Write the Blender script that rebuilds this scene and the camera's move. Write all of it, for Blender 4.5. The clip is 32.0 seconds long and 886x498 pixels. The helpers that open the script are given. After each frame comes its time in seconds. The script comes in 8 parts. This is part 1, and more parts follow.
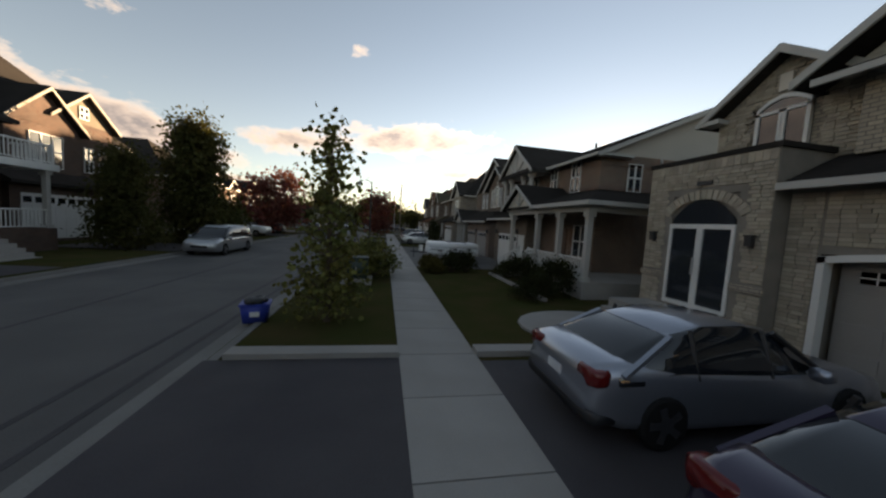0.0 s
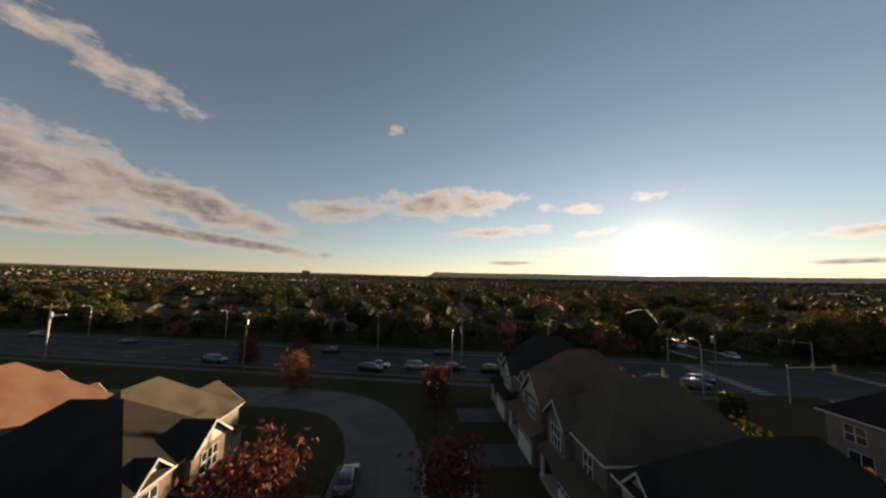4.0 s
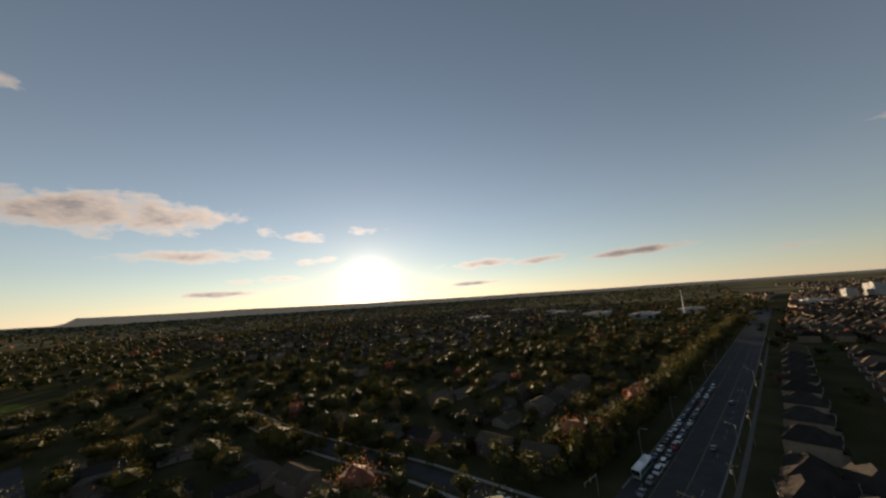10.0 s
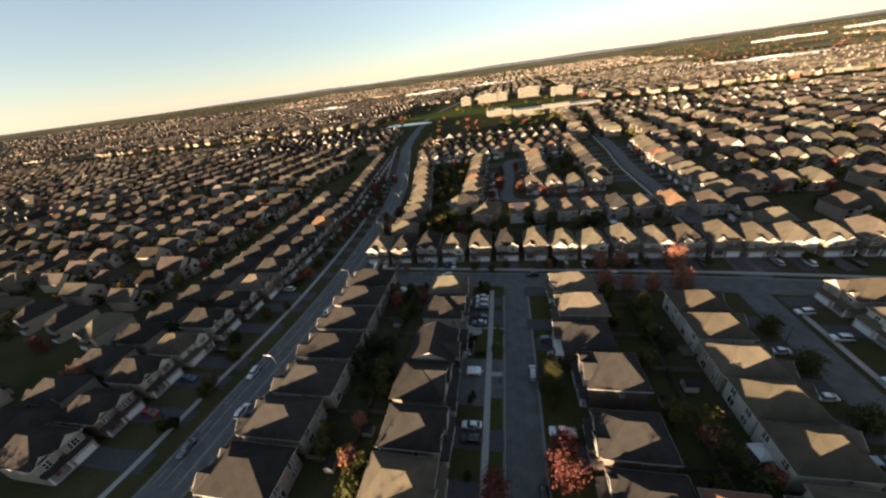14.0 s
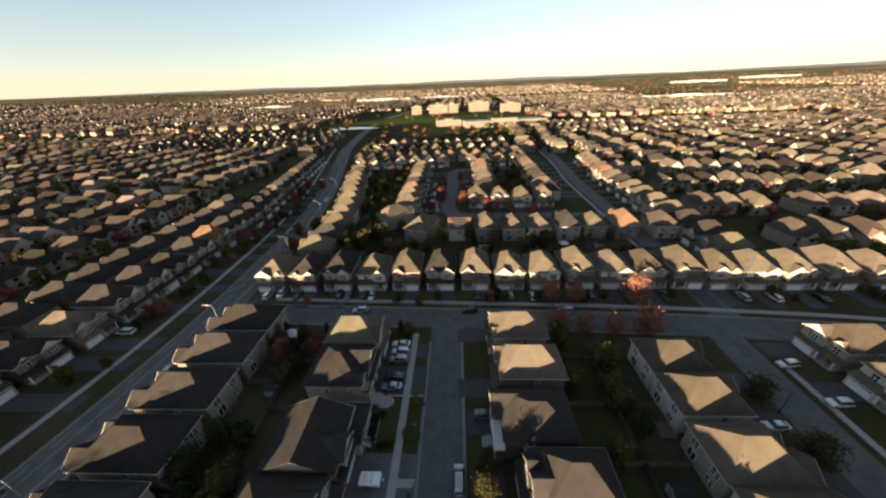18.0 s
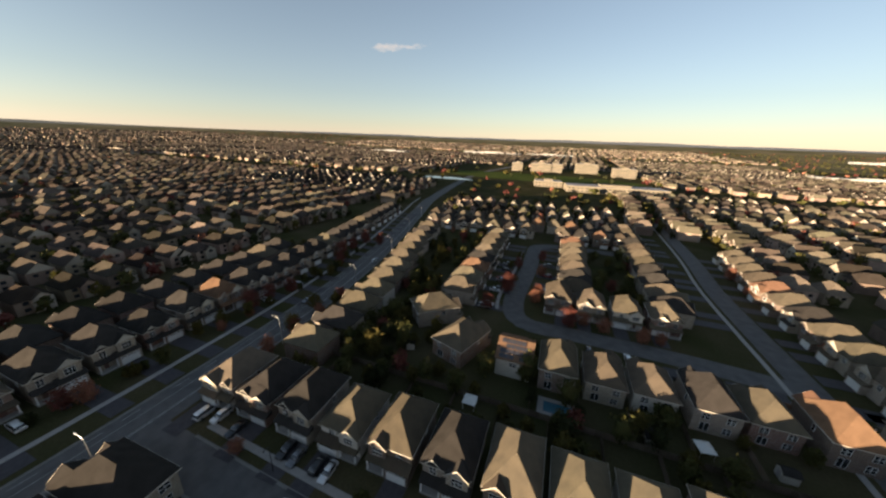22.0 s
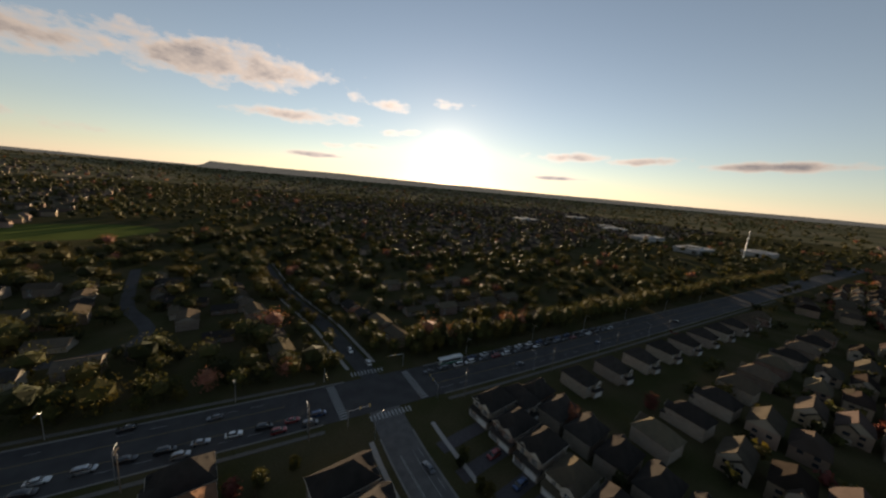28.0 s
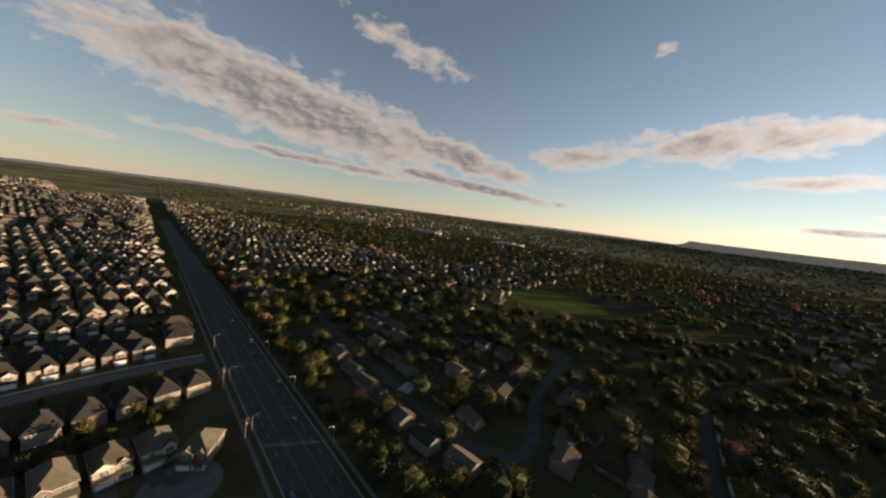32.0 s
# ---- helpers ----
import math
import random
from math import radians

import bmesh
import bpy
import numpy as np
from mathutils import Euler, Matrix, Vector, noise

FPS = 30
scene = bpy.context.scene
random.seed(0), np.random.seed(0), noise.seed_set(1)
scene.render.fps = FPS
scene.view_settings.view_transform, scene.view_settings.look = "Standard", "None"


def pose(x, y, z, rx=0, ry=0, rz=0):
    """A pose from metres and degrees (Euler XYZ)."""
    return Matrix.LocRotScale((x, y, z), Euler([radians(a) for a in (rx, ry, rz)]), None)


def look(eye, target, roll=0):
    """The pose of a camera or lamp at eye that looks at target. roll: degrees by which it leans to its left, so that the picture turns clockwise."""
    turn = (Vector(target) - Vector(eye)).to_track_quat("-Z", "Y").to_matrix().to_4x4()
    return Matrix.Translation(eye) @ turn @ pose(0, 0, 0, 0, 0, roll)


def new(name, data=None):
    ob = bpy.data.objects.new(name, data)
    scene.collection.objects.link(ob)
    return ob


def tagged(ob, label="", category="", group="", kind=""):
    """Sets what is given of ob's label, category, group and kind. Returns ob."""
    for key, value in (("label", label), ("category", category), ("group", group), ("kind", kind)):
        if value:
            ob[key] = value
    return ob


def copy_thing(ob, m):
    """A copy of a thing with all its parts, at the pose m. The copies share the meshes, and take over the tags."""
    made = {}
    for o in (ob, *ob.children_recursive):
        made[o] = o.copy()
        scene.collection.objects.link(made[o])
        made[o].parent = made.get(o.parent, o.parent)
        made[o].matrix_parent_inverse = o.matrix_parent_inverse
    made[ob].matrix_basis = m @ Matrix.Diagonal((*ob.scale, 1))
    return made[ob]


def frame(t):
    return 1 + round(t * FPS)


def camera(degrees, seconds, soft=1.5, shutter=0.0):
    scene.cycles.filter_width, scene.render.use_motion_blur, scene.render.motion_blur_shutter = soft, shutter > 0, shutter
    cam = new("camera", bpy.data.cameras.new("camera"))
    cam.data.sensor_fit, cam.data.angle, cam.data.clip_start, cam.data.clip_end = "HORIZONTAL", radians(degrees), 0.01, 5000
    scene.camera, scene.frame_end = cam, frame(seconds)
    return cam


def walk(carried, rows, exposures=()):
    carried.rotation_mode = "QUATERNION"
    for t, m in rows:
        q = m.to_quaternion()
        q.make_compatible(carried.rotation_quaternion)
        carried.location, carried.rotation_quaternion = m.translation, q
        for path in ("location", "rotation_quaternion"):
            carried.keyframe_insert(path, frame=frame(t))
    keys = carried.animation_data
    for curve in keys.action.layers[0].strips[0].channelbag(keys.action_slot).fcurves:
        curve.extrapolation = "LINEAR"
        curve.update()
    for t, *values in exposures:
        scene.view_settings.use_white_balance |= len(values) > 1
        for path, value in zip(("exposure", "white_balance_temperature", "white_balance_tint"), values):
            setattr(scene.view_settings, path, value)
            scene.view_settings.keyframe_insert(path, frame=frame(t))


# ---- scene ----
cam = camera(108.9, 32.0, soft=2.4, shutter=0.0)
WALK = [
    (0.0, look((7.321, 20.881, 2.658), (7.691, 22.841, 2.505), 3.6)),
    (0.5, look((8.155, 23.504, 2.732), (8.253, 25.5, 2.643), 1.4)),
    (1.0, look((8.573, 26.291, 3.048), (8.535, 28.291, 3.023), 0.4)),
    (1.5, look((8.813, 29.438, 4.49), (8.712, 31.435, 4.509), -0.3)),
    (2.0, look((8.547, 32.665, 6.778), (8.425, 34.661, 6.838), -0.7)),
    (2.2, look((8.347, 34.007, 7.925), (8.222, 36.002, 8.001), -0.7)),
    (2.5, look((8.022, 36.163, 9.741), (7.902, 38.157, 9.844), -0.7)),
    (4.5, pose(2.24, 50.05, 21.94, 96.79, -1.77, -8.51)),
    (5.0, pose(1.50, 53.68, 24.82, 97.82, -1.90, -13.92)),
    (5.5, pose(0.54, 57.14, 27.77, 98.87, -1.76, -20.25)),
    (6.0, pose(-0.44, 60.49, 30.69, 99.96, -0.93, -26.51)),
    (6.5, pose(-1.45, 63.83, 33.63, 100.60, -0.05, -32.15)),
    (7.0, pose(-2.49, 67.18, 36.79, 100.90, 0.96, -37.17)),
    (7.5, pose(-3.35, 70.61, 40.08, 100.71, 1.89, -41.03)),
    (8.0, pose(-3.89, 74.10, 43.20, 100.84, 2.39, -43.87)),
    (8.5, pose(-4.21, 77.57, 46.52, 100.64, 2.56, -46.04)),
    (9.0, pose(-4.64, 81.08, 50.33, 100.34, 2.89, -47.81)),
    (9.5, pose(-5.09, 84.58, 54.22, 99.97, 3.42, -49.53)),
    (10.0, pose(-5.21, 88.03, 57.68, 99.76, 3.83, -51.11)),
    (10.5, pose(-4.80, 91.40, 60.80, 99.51, 4.70, -53.32)),
    (11.0, pose(-3.80, 94.60, 63.76, 98.87, 6.09, -55.55)),
    (11.5, pose(-2.48, 97.84, 66.30, 98.00, 8.08, -58.98)),
    (12.0, pose(-1.08, 100.71, 68.32, 96.54, 10.47, -64.29)),
    (12.5, pose(0.12, 102.26, 69.85, 85.98, 17.67, -93.74)),
    (13.0, pose(1.09, 102.47, 70.62, 67.44, 10.27, -147.83)),
    (13.5, pose(2.02, 102.16, 70.72, 63.24, 7.61, -165.09)),
    (14.0, pose(2.66, 101.69, 70.48, 61.39, 6.98, -170.73)),
    (14.5, pose(2.75, 100.70, 69.84, 60.07, 6.13, -173.90)),
    (15.0, pose(2.37, 98.81, 68.68, 59.40, 5.24, -175.80)),
    (15.5, pose(1.74, 96.23, 67.13, 59.22, 4.42, -176.98)),
    (17.5, pose(-2.42, 78.69, 61.02, 61.70, 2.42, -178.06)),
    (18.0, pose(-3.43, 73.22, 60.17, 62.72, 2.07, -177.91)),
    (18.5, pose(-4.48, 67.58, 59.54, 63.89, 1.59, -177.41)),
    (19.0, pose(-5.45, 61.58, 59.18, 65.11, 1.25, -176.78)),
    (19.5, pose(-6.39, 55.31, 59.11, 66.13, 0.79, -175.89)),
    (20.0, pose(-7.36, 48.83, 59.31, 67.06, 0.44, -174.53)),
    (20.5, pose(-8.19, 42.30, 59.70, 68.05, -0.09, -172.40)),
    (21.0, pose(-8.79, 36.01, 60.26, 69.02, -0.80, -169.40)),
    (21.5, pose(-9.14, 29.95, 60.97, 69.90, -1.43, -165.29)),
    (22.0, pose(-9.09, 23.97, 61.77, 71.00, -2.08, -159.62)),
    (22.5, pose(-8.57, 18.06, 62.68, 72.38, -2.60, -152.44)),
    (23.0, pose(-7.50, 12.30, 63.65, 74.03, -3.05, -142.97)),
    (23.5, pose(-5.55, 7.20, 64.62, 76.01, -3.87, -132.03)),
    (24.0, pose(-2.77, 3.31, 65.79, 77.75, -5.37, -120.21)),
    (24.5, pose(0.40, 0.75, 67.34, 78.94, -6.92, -107.92)),
    (25.0, pose(4.07, -0.53, 69.04, 79.54, -8.32, -96.01)),
    (25.5, pose(8.22, -0.67, 70.70, 79.66, -8.89, -84.49)),
    (26.0, pose(12.51, 0.31, 72.52, 79.41, -9.28, -73.48)),
    (26.5, pose(17.00, 2.12, 74.57, 78.85, -9.13, -62.76)),
    (28.5, pose(32.32, 14.41, 82.37, 79.91, -3.69, -31.05)),
    (29.0, pose(35.52, 20.57, 84.86, 80.88, -2.92, -24.90)),
    (29.5, pose(38.46, 27.18, 87.39, 81.78, -2.64, -18.84)),
    (30.0, pose(40.72, 34.57, 89.78, 82.69, -2.72, -12.45)),
    (30.5, pose(42.29, 42.54, 92.16, 83.56, -3.25, -4.64)),
    (31.0, pose(43.38, 50.82, 94.62, 84.11, -4.39, 6.67)),
    (31.5, pose(44.17, 59.28, 97.04, 84.13, -5.76, 21.23)),
    (32.0, pose(44.83, 67.86, 99.49, 83.73, -7.16, 36.31)),
]
EXPOSURES = [(0.0, 2.52, 7800, 17), (1.0, 2.42, 7600, 16), (2.0, 2.17, 7200, 14), (4.5, 1.45, 7100, 15), (12.0, 1.42, 7000, 15), (13.0, 1.6, 6600, 13), (14.0, 2.55, 6800, 15), (18.0, 2.65, 6900, 16), (20.0, 2.35, 6900, 16), (23.0, 2.2, 6700, 14), (26.0, 1.78, 6900, 15), (30.0, 1.55, 7100, 16), (32.0, 1.65, 6700, 14)]
walk(cam, WALK, EXPOSURES)

# ---- sky, clouds and the low sun ----
SUN_AZ, SUN_EL = 38.3, 3.5
world = bpy.data.worlds.new("world")
scene.world = world
world.use_nodes = True
wn, wl = world.node_tree.nodes, world.node_tree.links
wn.clear()


def wmath(op, a, b=None, c=None, clamp=False):
    n = wn.new("ShaderNodeMath")
    n.operation, n.use_clamp = op, clamp
    for i, v in enumerate((a, b, c)):
        if v is None:
            continue
        if isinstance(v, (int, float)):
            n.inputs[i].default_value = v
        else:
            wl.new(v, n.inputs[i])
    return n.outputs[0]


sky = wn.new("ShaderNodeTexSky")
sky.sky_type, sky.sun_disc = "NISHITA", False
sky.sun_elevation, sky.sun_rotation = radians(SUN_EL), radians(SUN_AZ)
sky.altitude, sky.air_density, sky.dust_density, sky.ozone_density = 200, 1.0, 0.07, 2.5
wcoord = wn.new("ShaderNodeTexCoord")
wsep = wn.new("ShaderNodeSeparateXYZ")
wl.new(wcoord.outputs["Generated"], wsep.inputs[0])
wx, wy, wz = wsep.outputs
az = wmath("MULTIPLY", wmath("ARCTAN2", wx, wy), 180 / math.pi)
el = wmath("MULTIPLY", wmath("ARCSINE", wz), 180 / math.pi)
# clouds: azimuth, elevation, half length, half height, tilt in degrees, density
CLOUDS = [(-62, 13.5, 28, 5.0, -9, 1.55), (-36, 10.5, 16, 2.2, -14, 1.45), (-45, 25, 13, 2.4, -12, 0.85), (-33, 5.6, 19, 1.0, -6, 1.55),
          (-58, 6.0, 22, 0.9, -3, 1.3), (-88, 4.6, 14, 0.8, 0, 0.8), (4, 14.0, 15, 2.8, 3, 1.2), (-15, 11.6, 8, 2.2, 6, 1.1), (14, 9.0, 11, 1.1, 2, 0.95),
          (16, 3.5, 5, 0.5, 1, 1.4), (23, 5.6, 7, 0.6, 4, 0.85), (30, 8.5, 6, 0.8, 8, 0.8), (59, 6.6, 9, 0.9, 1, 1.0), (68, 6.4, 7, 0.7, 2, 1.0), (83, 6.0, 7, 0.7, 2, 1.4),
          (57, 3.2, 5, 0.4, 1, 1.4), (110, 16, 6, 0.7, -8, 0.66), (151, 13, 6, 0.8, 4, 0.75), (-5.4, 26, 2.0, 1.2, 25, 0.6),
          (27, 12.5, 8, 1.3, -5, 0.7), (-110, 16, 26, 4, -6, 0.8), (100, 4.2, 5, 0.45, 2, 0.8), (38, 13.5, 6, 1.0, 3, 0.6)]
density = None
for ca, ce, cl, ch, tilt, amount in CLOUDS:
    da, de = wmath("SUBTRACT", az, ca), wmath("SUBTRACT", el, ce)
    c, s = math.cos(radians(tilt)), math.sin(radians(tilt))
    u = wmath("ADD", wmath("MULTIPLY", da, c / cl), wmath("MULTIPLY", de, s / cl))
    v = wmath("ADD", wmath("MULTIPLY", da, -s / ch), wmath("MULTIPLY", de, c / ch))
    d2 = wmath("ADD", wmath("MULTIPLY", u, u), wmath("MULTIPLY", v, v))
    g = wmath("MULTIPLY", wmath("POWER", 2.718, wmath("MULTIPLY", d2, -0.9)), amount)
    density = g if density is None else wmath("MAXIMUM", density, g)
def cloud_noise(shift_az, shift_el, scale, detail):
    v = wn.new("ShaderNodeCombineXYZ")
    wl.new(wmath("MULTIPLY_ADD", az, 0.26, shift_az), v.inputs[0])
    wl.new(wmath("MULTIPLY_ADD", el, 0.52, shift_el), v.inputs[1])
    t = wn.new("ShaderNodeTexNoise")
    t.inputs["Scale"].default_value, t.inputs["Detail"].default_value, t.inputs["Roughness"].default_value = scale, detail, 0.6
    wl.new(v.outputs[0], t.inputs["Vector"])
    return t.outputs[0]


# the cloud is shaped by the noise, and lit where it thins out towards the sun
puffs = cloud_noise(0.0, 0.0, 1.0, 7)
puffs_on = cloud_noise(0.16, 0.22, 1.0, 4)
body = wmath("ADD", density, wmath("MULTIPLY", puffs, 2.0))
cover = wmath("MULTIPLY", wmath("SUBTRACT", body, 1.47), 2.0, clamp=True)
cover = wmath("MULTIPLY", cover, wmath("MULTIPLY", density, 2.6, clamp=True))
lit_side = wmath("MULTIPLY_ADD", wmath("SUBTRACT", puffs, puffs_on), 4.5, 0.4, clamp=True)
thick = wmath("MULTIPLY", wmath("SUBTRACT", body, 1.60), 1.5, clamp=True)
thick = wmath("MULTIPLY", thick, wmath("SUBTRACT", 1.0, wmath("MULTIPLY", lit_side, 0.5)))
def sky_way(azimuth, elevation):
    a, e = radians(azimuth), radians(elevation)
    return Vector((math.sin(a) * math.cos(e), math.cos(a) * math.cos(e), math.sin(e)))


sundir = sky_way(SUN_AZ, SUN_EL)
# the haze glows brightest a little above the sun
glow = sky_way(SUN_AZ, SUN_EL + 0.6)
sdot = wmath("ADD", wmath("ADD", wmath("MULTIPLY", wx, glow.x), wmath("MULTIPLY", wy, glow.y)), wmath("MULTIPLY", wz, glow.z))
sdot = wmath("MAXIMUM", sdot, 0.0)
near_sun = wmath("POWER", sdot, 6.0)
cloud_col = wn.new("ShaderNodeMix")
cloud_col.data_type = "RGBA"
cloud_col.inputs[6].default_value, cloud_col.inputs[7].default_value = (4.3, 3.7, 3.15, 1), (1.42, 1.37, 1.42, 1)
wl.new(thick, cloud_col.inputs[0])
cloud_lit = wn.new("ShaderNodeVectorMath")
cloud_lit.operation = "SCALE"
wl.new(cloud_col.outputs[2], cloud_lit.inputs[0])
wl.new(wmath("ADD", 0.85, wmath("MULTIPLY", near_sun, 1.0)), cloud_lit.inputs[3])
skymix = wn.new("ShaderNodeMix")
skymix.data_type = "RGBA"
wl.new(cover, skymix.inputs[0])
# low haze pales the sky towards the horizon
soft_sky = wn.new("ShaderNodeHueSaturation")
soft_sky.inputs["Saturation"].default_value = 0.75
wl.new(sky.outputs[0], soft_sky.inputs["Color"])
haze = wn.new("ShaderNodeVectorMath")
haze.operation = "SCALE"
haze.inputs[0].default_value = (1.72, 1.71, 1.78)
wl.new(wmath("MULTIPLY", wmath("POWER", 2.718, wmath("MULTIPLY", wmath("ABSOLUTE", el), -0.085)), wmath("MULTIPLY_ADD", wmath("POWER", sdot, 1.5), 0.46, 0.47)), haze.inputs[3])
hazy = wn.new("ShaderNodeVectorMath")
hazy.operation = "ADD"
sunward = wn.new("ShaderNodeVectorMath")
sunward.operation = "SCALE"
wl.new(soft_sky.outputs[0], sunward.inputs[0])
wl.new(wmath("MULTIPLY_ADD", wmath("POWER", sdot, 3.0), 0.20, 0.97), sunward.inputs[3])
wl.new(sunward.outputs[0], hazy.inputs[0])
wl.new(haze.outputs[0], hazy.inputs[1])
blue = wn.new("ShaderNodeVectorMath")
blue.operation = "ADD"
blue.inputs[1].default_value = (0.13, 0.20, 0.235)
wl.new(hazy.outputs[0], blue.inputs[0])
wl.new(blue.outputs[0], skymix.inputs[6])
wl.new(cloud_lit.outputs[0], skymix.inputs[7])
# the bright aureole that thin haze makes round the sun
aure = wmath("ADD", wmath("MULTIPLY", wmath("POWER", sdot, 1300.0), 60.0), wmath("MULTIPLY", wmath("POWER", sdot, 60.0), 0.45))
aure = wmath("ADD", aure, wmath("MULTIPLY", wmath("POWER", sdot, 320.0), 3.2))
aurecol = wn.new("ShaderNodeVectorMath")
aurecol.operation = "SCALE"
aurecol.inputs[0].default_value = (1.0, 0.86, 0.62)
wl.new(aure, aurecol.inputs[3])
total = wn.new("ShaderNodeVectorMath")
total.operation = "ADD"
wl.new(skymix.outputs[2], total.inputs[0])
wl.new(aurecol.outputs[0], total.inputs[1])
bg = wn.new("ShaderNodeBackground")
bg.inputs[1].default_value = 0.060
wl.new(total.outputs[0], bg.inputs[0])
wout = wn.new("ShaderNodeOutputWorld")
wl.new(bg.outputs[0], wout.inputs[0])
sun_data = bpy.data.lights.new("sun", "SUN")
sun_data.energy, sun_data.angle, sun_data.color = 5.0, radians(0.55), (1.0, 0.80, 0.54)
sun = new("sun", sun_data)
sun.matrix_world = look(sundir * 100, (0, 0, 0))

# ---- materials ----
def material(name, colour, rough=0.8, metal=0.0, grain=0.25, scale=3.0, fine=60.0, bump=0.15, vary=0.0, second=None, island=False, coat=0.0, gloss=0.08):
    """Procedural paint, stone or leaf: two scales of variation, bump, and a change from object to object."""
    m = bpy.data.materials.new(name)
    m.use_nodes = True
    n, l = m.node_tree.nodes, m.node_tree.links
    b = n["Principled BSDF"]
    b.inputs["Roughness"].default_value, b.inputs["Metallic"].default_value = rough, metal
    b.inputs["Coat Weight"].default_value = coat
    # rough mineral and leaf surfaces hardly mirror
    b.inputs["Specular IOR Level"].default_value = 0.5 if rough < 0.75 else gloss if rough < 0.89 or gloss > 0.1 else 0.0
    tc = n.new("ShaderNodeTexCoord")
    big, small = n.new("ShaderNodeTexNoise"), n.new("ShaderNodeTexNoise")
    big.inputs["Scale"].default_value, big.inputs["Detail"].default_value = scale, 4
    small.inputs["Scale"].default_value, small.inputs["Detail"].default_value = fine, 3
    for t in (big, small):
        l.new(tc.outputs["Object"], t.inputs["Vector"])
    mix = n.new("ShaderNodeMix")
    mix.data_type = "RGBA"
    c2 = second or tuple(v * (1 - grain) for v in colour)
    mix.inputs[6].default_value, mix.inputs[7].default_value = (*colour, 1), (*c2, 1)
    ramp = n.new("ShaderNodeMapRange")
    ramp.inputs[1].default_value, ramp.inputs[2].default_value = 0.35, 0.65
    l.new(big.outputs[0], ramp.inputs[0])
    l.new(ramp.outputs[0], mix.inputs[0])
    hsv = n.new("ShaderNodeHueSaturation")
    l.new(mix.outputs[2], hsv.inputs["Color"])
    val = n.new("ShaderNodeMapRange")
    val.inputs[3].default_value, val.inputs[4].default_value = 1 - grain, 1 + grain
    l.new(small.outputs[0], val.inputs[0])
    if vary:
        info = n.new("ShaderNodeNewGeometry") if island else n.new("ShaderNodeObjectInfo")
        rnd = info.outputs["Random Per Island"] if island else info.outputs["Random"]
        r2 = n.new("ShaderNodeMapRange")
        r2.inputs[3].default_value, r2.inputs[4].default_value = 1 - vary, 1 + vary
        l.new(rnd, r2.inputs[0])
        mul = n.new("ShaderNodeMath")
        mul.operation = "MULTIPLY"
        l.new(val.outputs[0], mul.inputs[0])
        l.new(r2.outputs[0], mul.inputs[1])
        l.new(mul.outputs[0], hsv.inputs["Value"])
        wob = n.new("ShaderNodeMath")
        wob.operation = "MULTIPLY"
        wob.inputs[1].default_value = 7.31
        l.new(rnd, wob.inputs[0])
        fr = n.new("ShaderNodeMath")
        fr.operation = "FRACT"
        l.new(wob.outputs[0], fr.inputs[0])
        r3 = n.new("ShaderNodeMapRange")
        r3.inputs[3].default_value, r3.inputs[4].default_value = 0.5 - 0.05 * vary, 0.5 + 0.06 * vary
        l.new(fr.outputs[0], r3.inputs[0])
        l.new(r3.outputs[0], hsv.inputs["Hue"])
    else:
        l.new(val.outputs[0], hsv.inputs["Value"])
    l.new(hsv.outputs[0], b.inputs["Base Color"])
    if bump:
        bp = n.new("ShaderNodeBump")
        bp.inputs["Strength"].default_value, bp.inputs["Distance"].default_value = bump, 0.02
        l.new(small.outputs[0], bp.inputs["Height"])
        l.new(bp.outputs[0], b.inputs["Normal"])
    return m


def brickwork(name, colour, second, mortar, bw=0.215, bh=0.07, vary=0.15):
    """Courses of brick with mortar joints, on walls that face any side."""
    m = material(name, colour, 0.85, grain=0.2, scale=0.8, fine=25, bump=0.0, vary=vary, second=second)
    n, l = m.node_tree.nodes, m.node_tree.links
    b = n["Principled BSDF"]
    tc = next(x for x in n if x.bl_idname == "ShaderNodeTexCoord")
    sep, comb, add = n.new("ShaderNodeSeparateXYZ"), n.new("ShaderNodeCombineXYZ"), n.new("ShaderNodeMath")
    l.new(tc.outputs["Object"], sep.inputs[0])
    l.new(sep.outputs[0], add.inputs[0])
    l.new(sep.outputs[1], add.inputs[1])
    l.new(add.outputs[0], comb.inputs[0])
    l.new(sep.outputs[2], comb.inputs[1])
    br = n.new("ShaderNodeTexBrick")
    br.inputs["Scale"].default_value = 1.0
    br.inputs["Brick Width"].default_value, br.inputs["Row Height"].default_value = bw, bh
    br.inputs["Mortar Size"].default_value, br.inputs["Mortar Smooth"].default_value = 0.010, 0.15
    br.inputs["Color1"].default_value, br.inputs["Color2"].default_value = (1.16, 1.11, 1.06, 1), (0.74, 0.75, 0.77, 1)
    br.inputs["Mortar"].default_value = (*[mo / max(c, 0.01) for mo, c in zip(mortar, colour)], 1)
    l.new(comb.outputs[0], br.inputs["Vector"])
    mul = n.new("ShaderNodeMix")
    mul.data_type, mul.blend_type = "RGBA", "MULTIPLY"
    mul.inputs[0].default_value = 1.0
    src = b.inputs["Base Color"].links[0].from_socket
    l.new(src, mul.inputs[6])
    l.new(br.outputs["Color"], mul.inputs[7])
    l.new(mul.outputs[2], b.inputs["Base Color"])
    bp = n.new("ShaderNodeBump")
    bp.inputs["Strength"].default_value, bp.inputs["Distance"].default_value, bp.invert = 0.6, 0.008, True
    l.new(br.outputs["Fac"], bp.inputs["Height"])
    l.new(bp.outputs[0], b.inputs["Normal"])
    return m


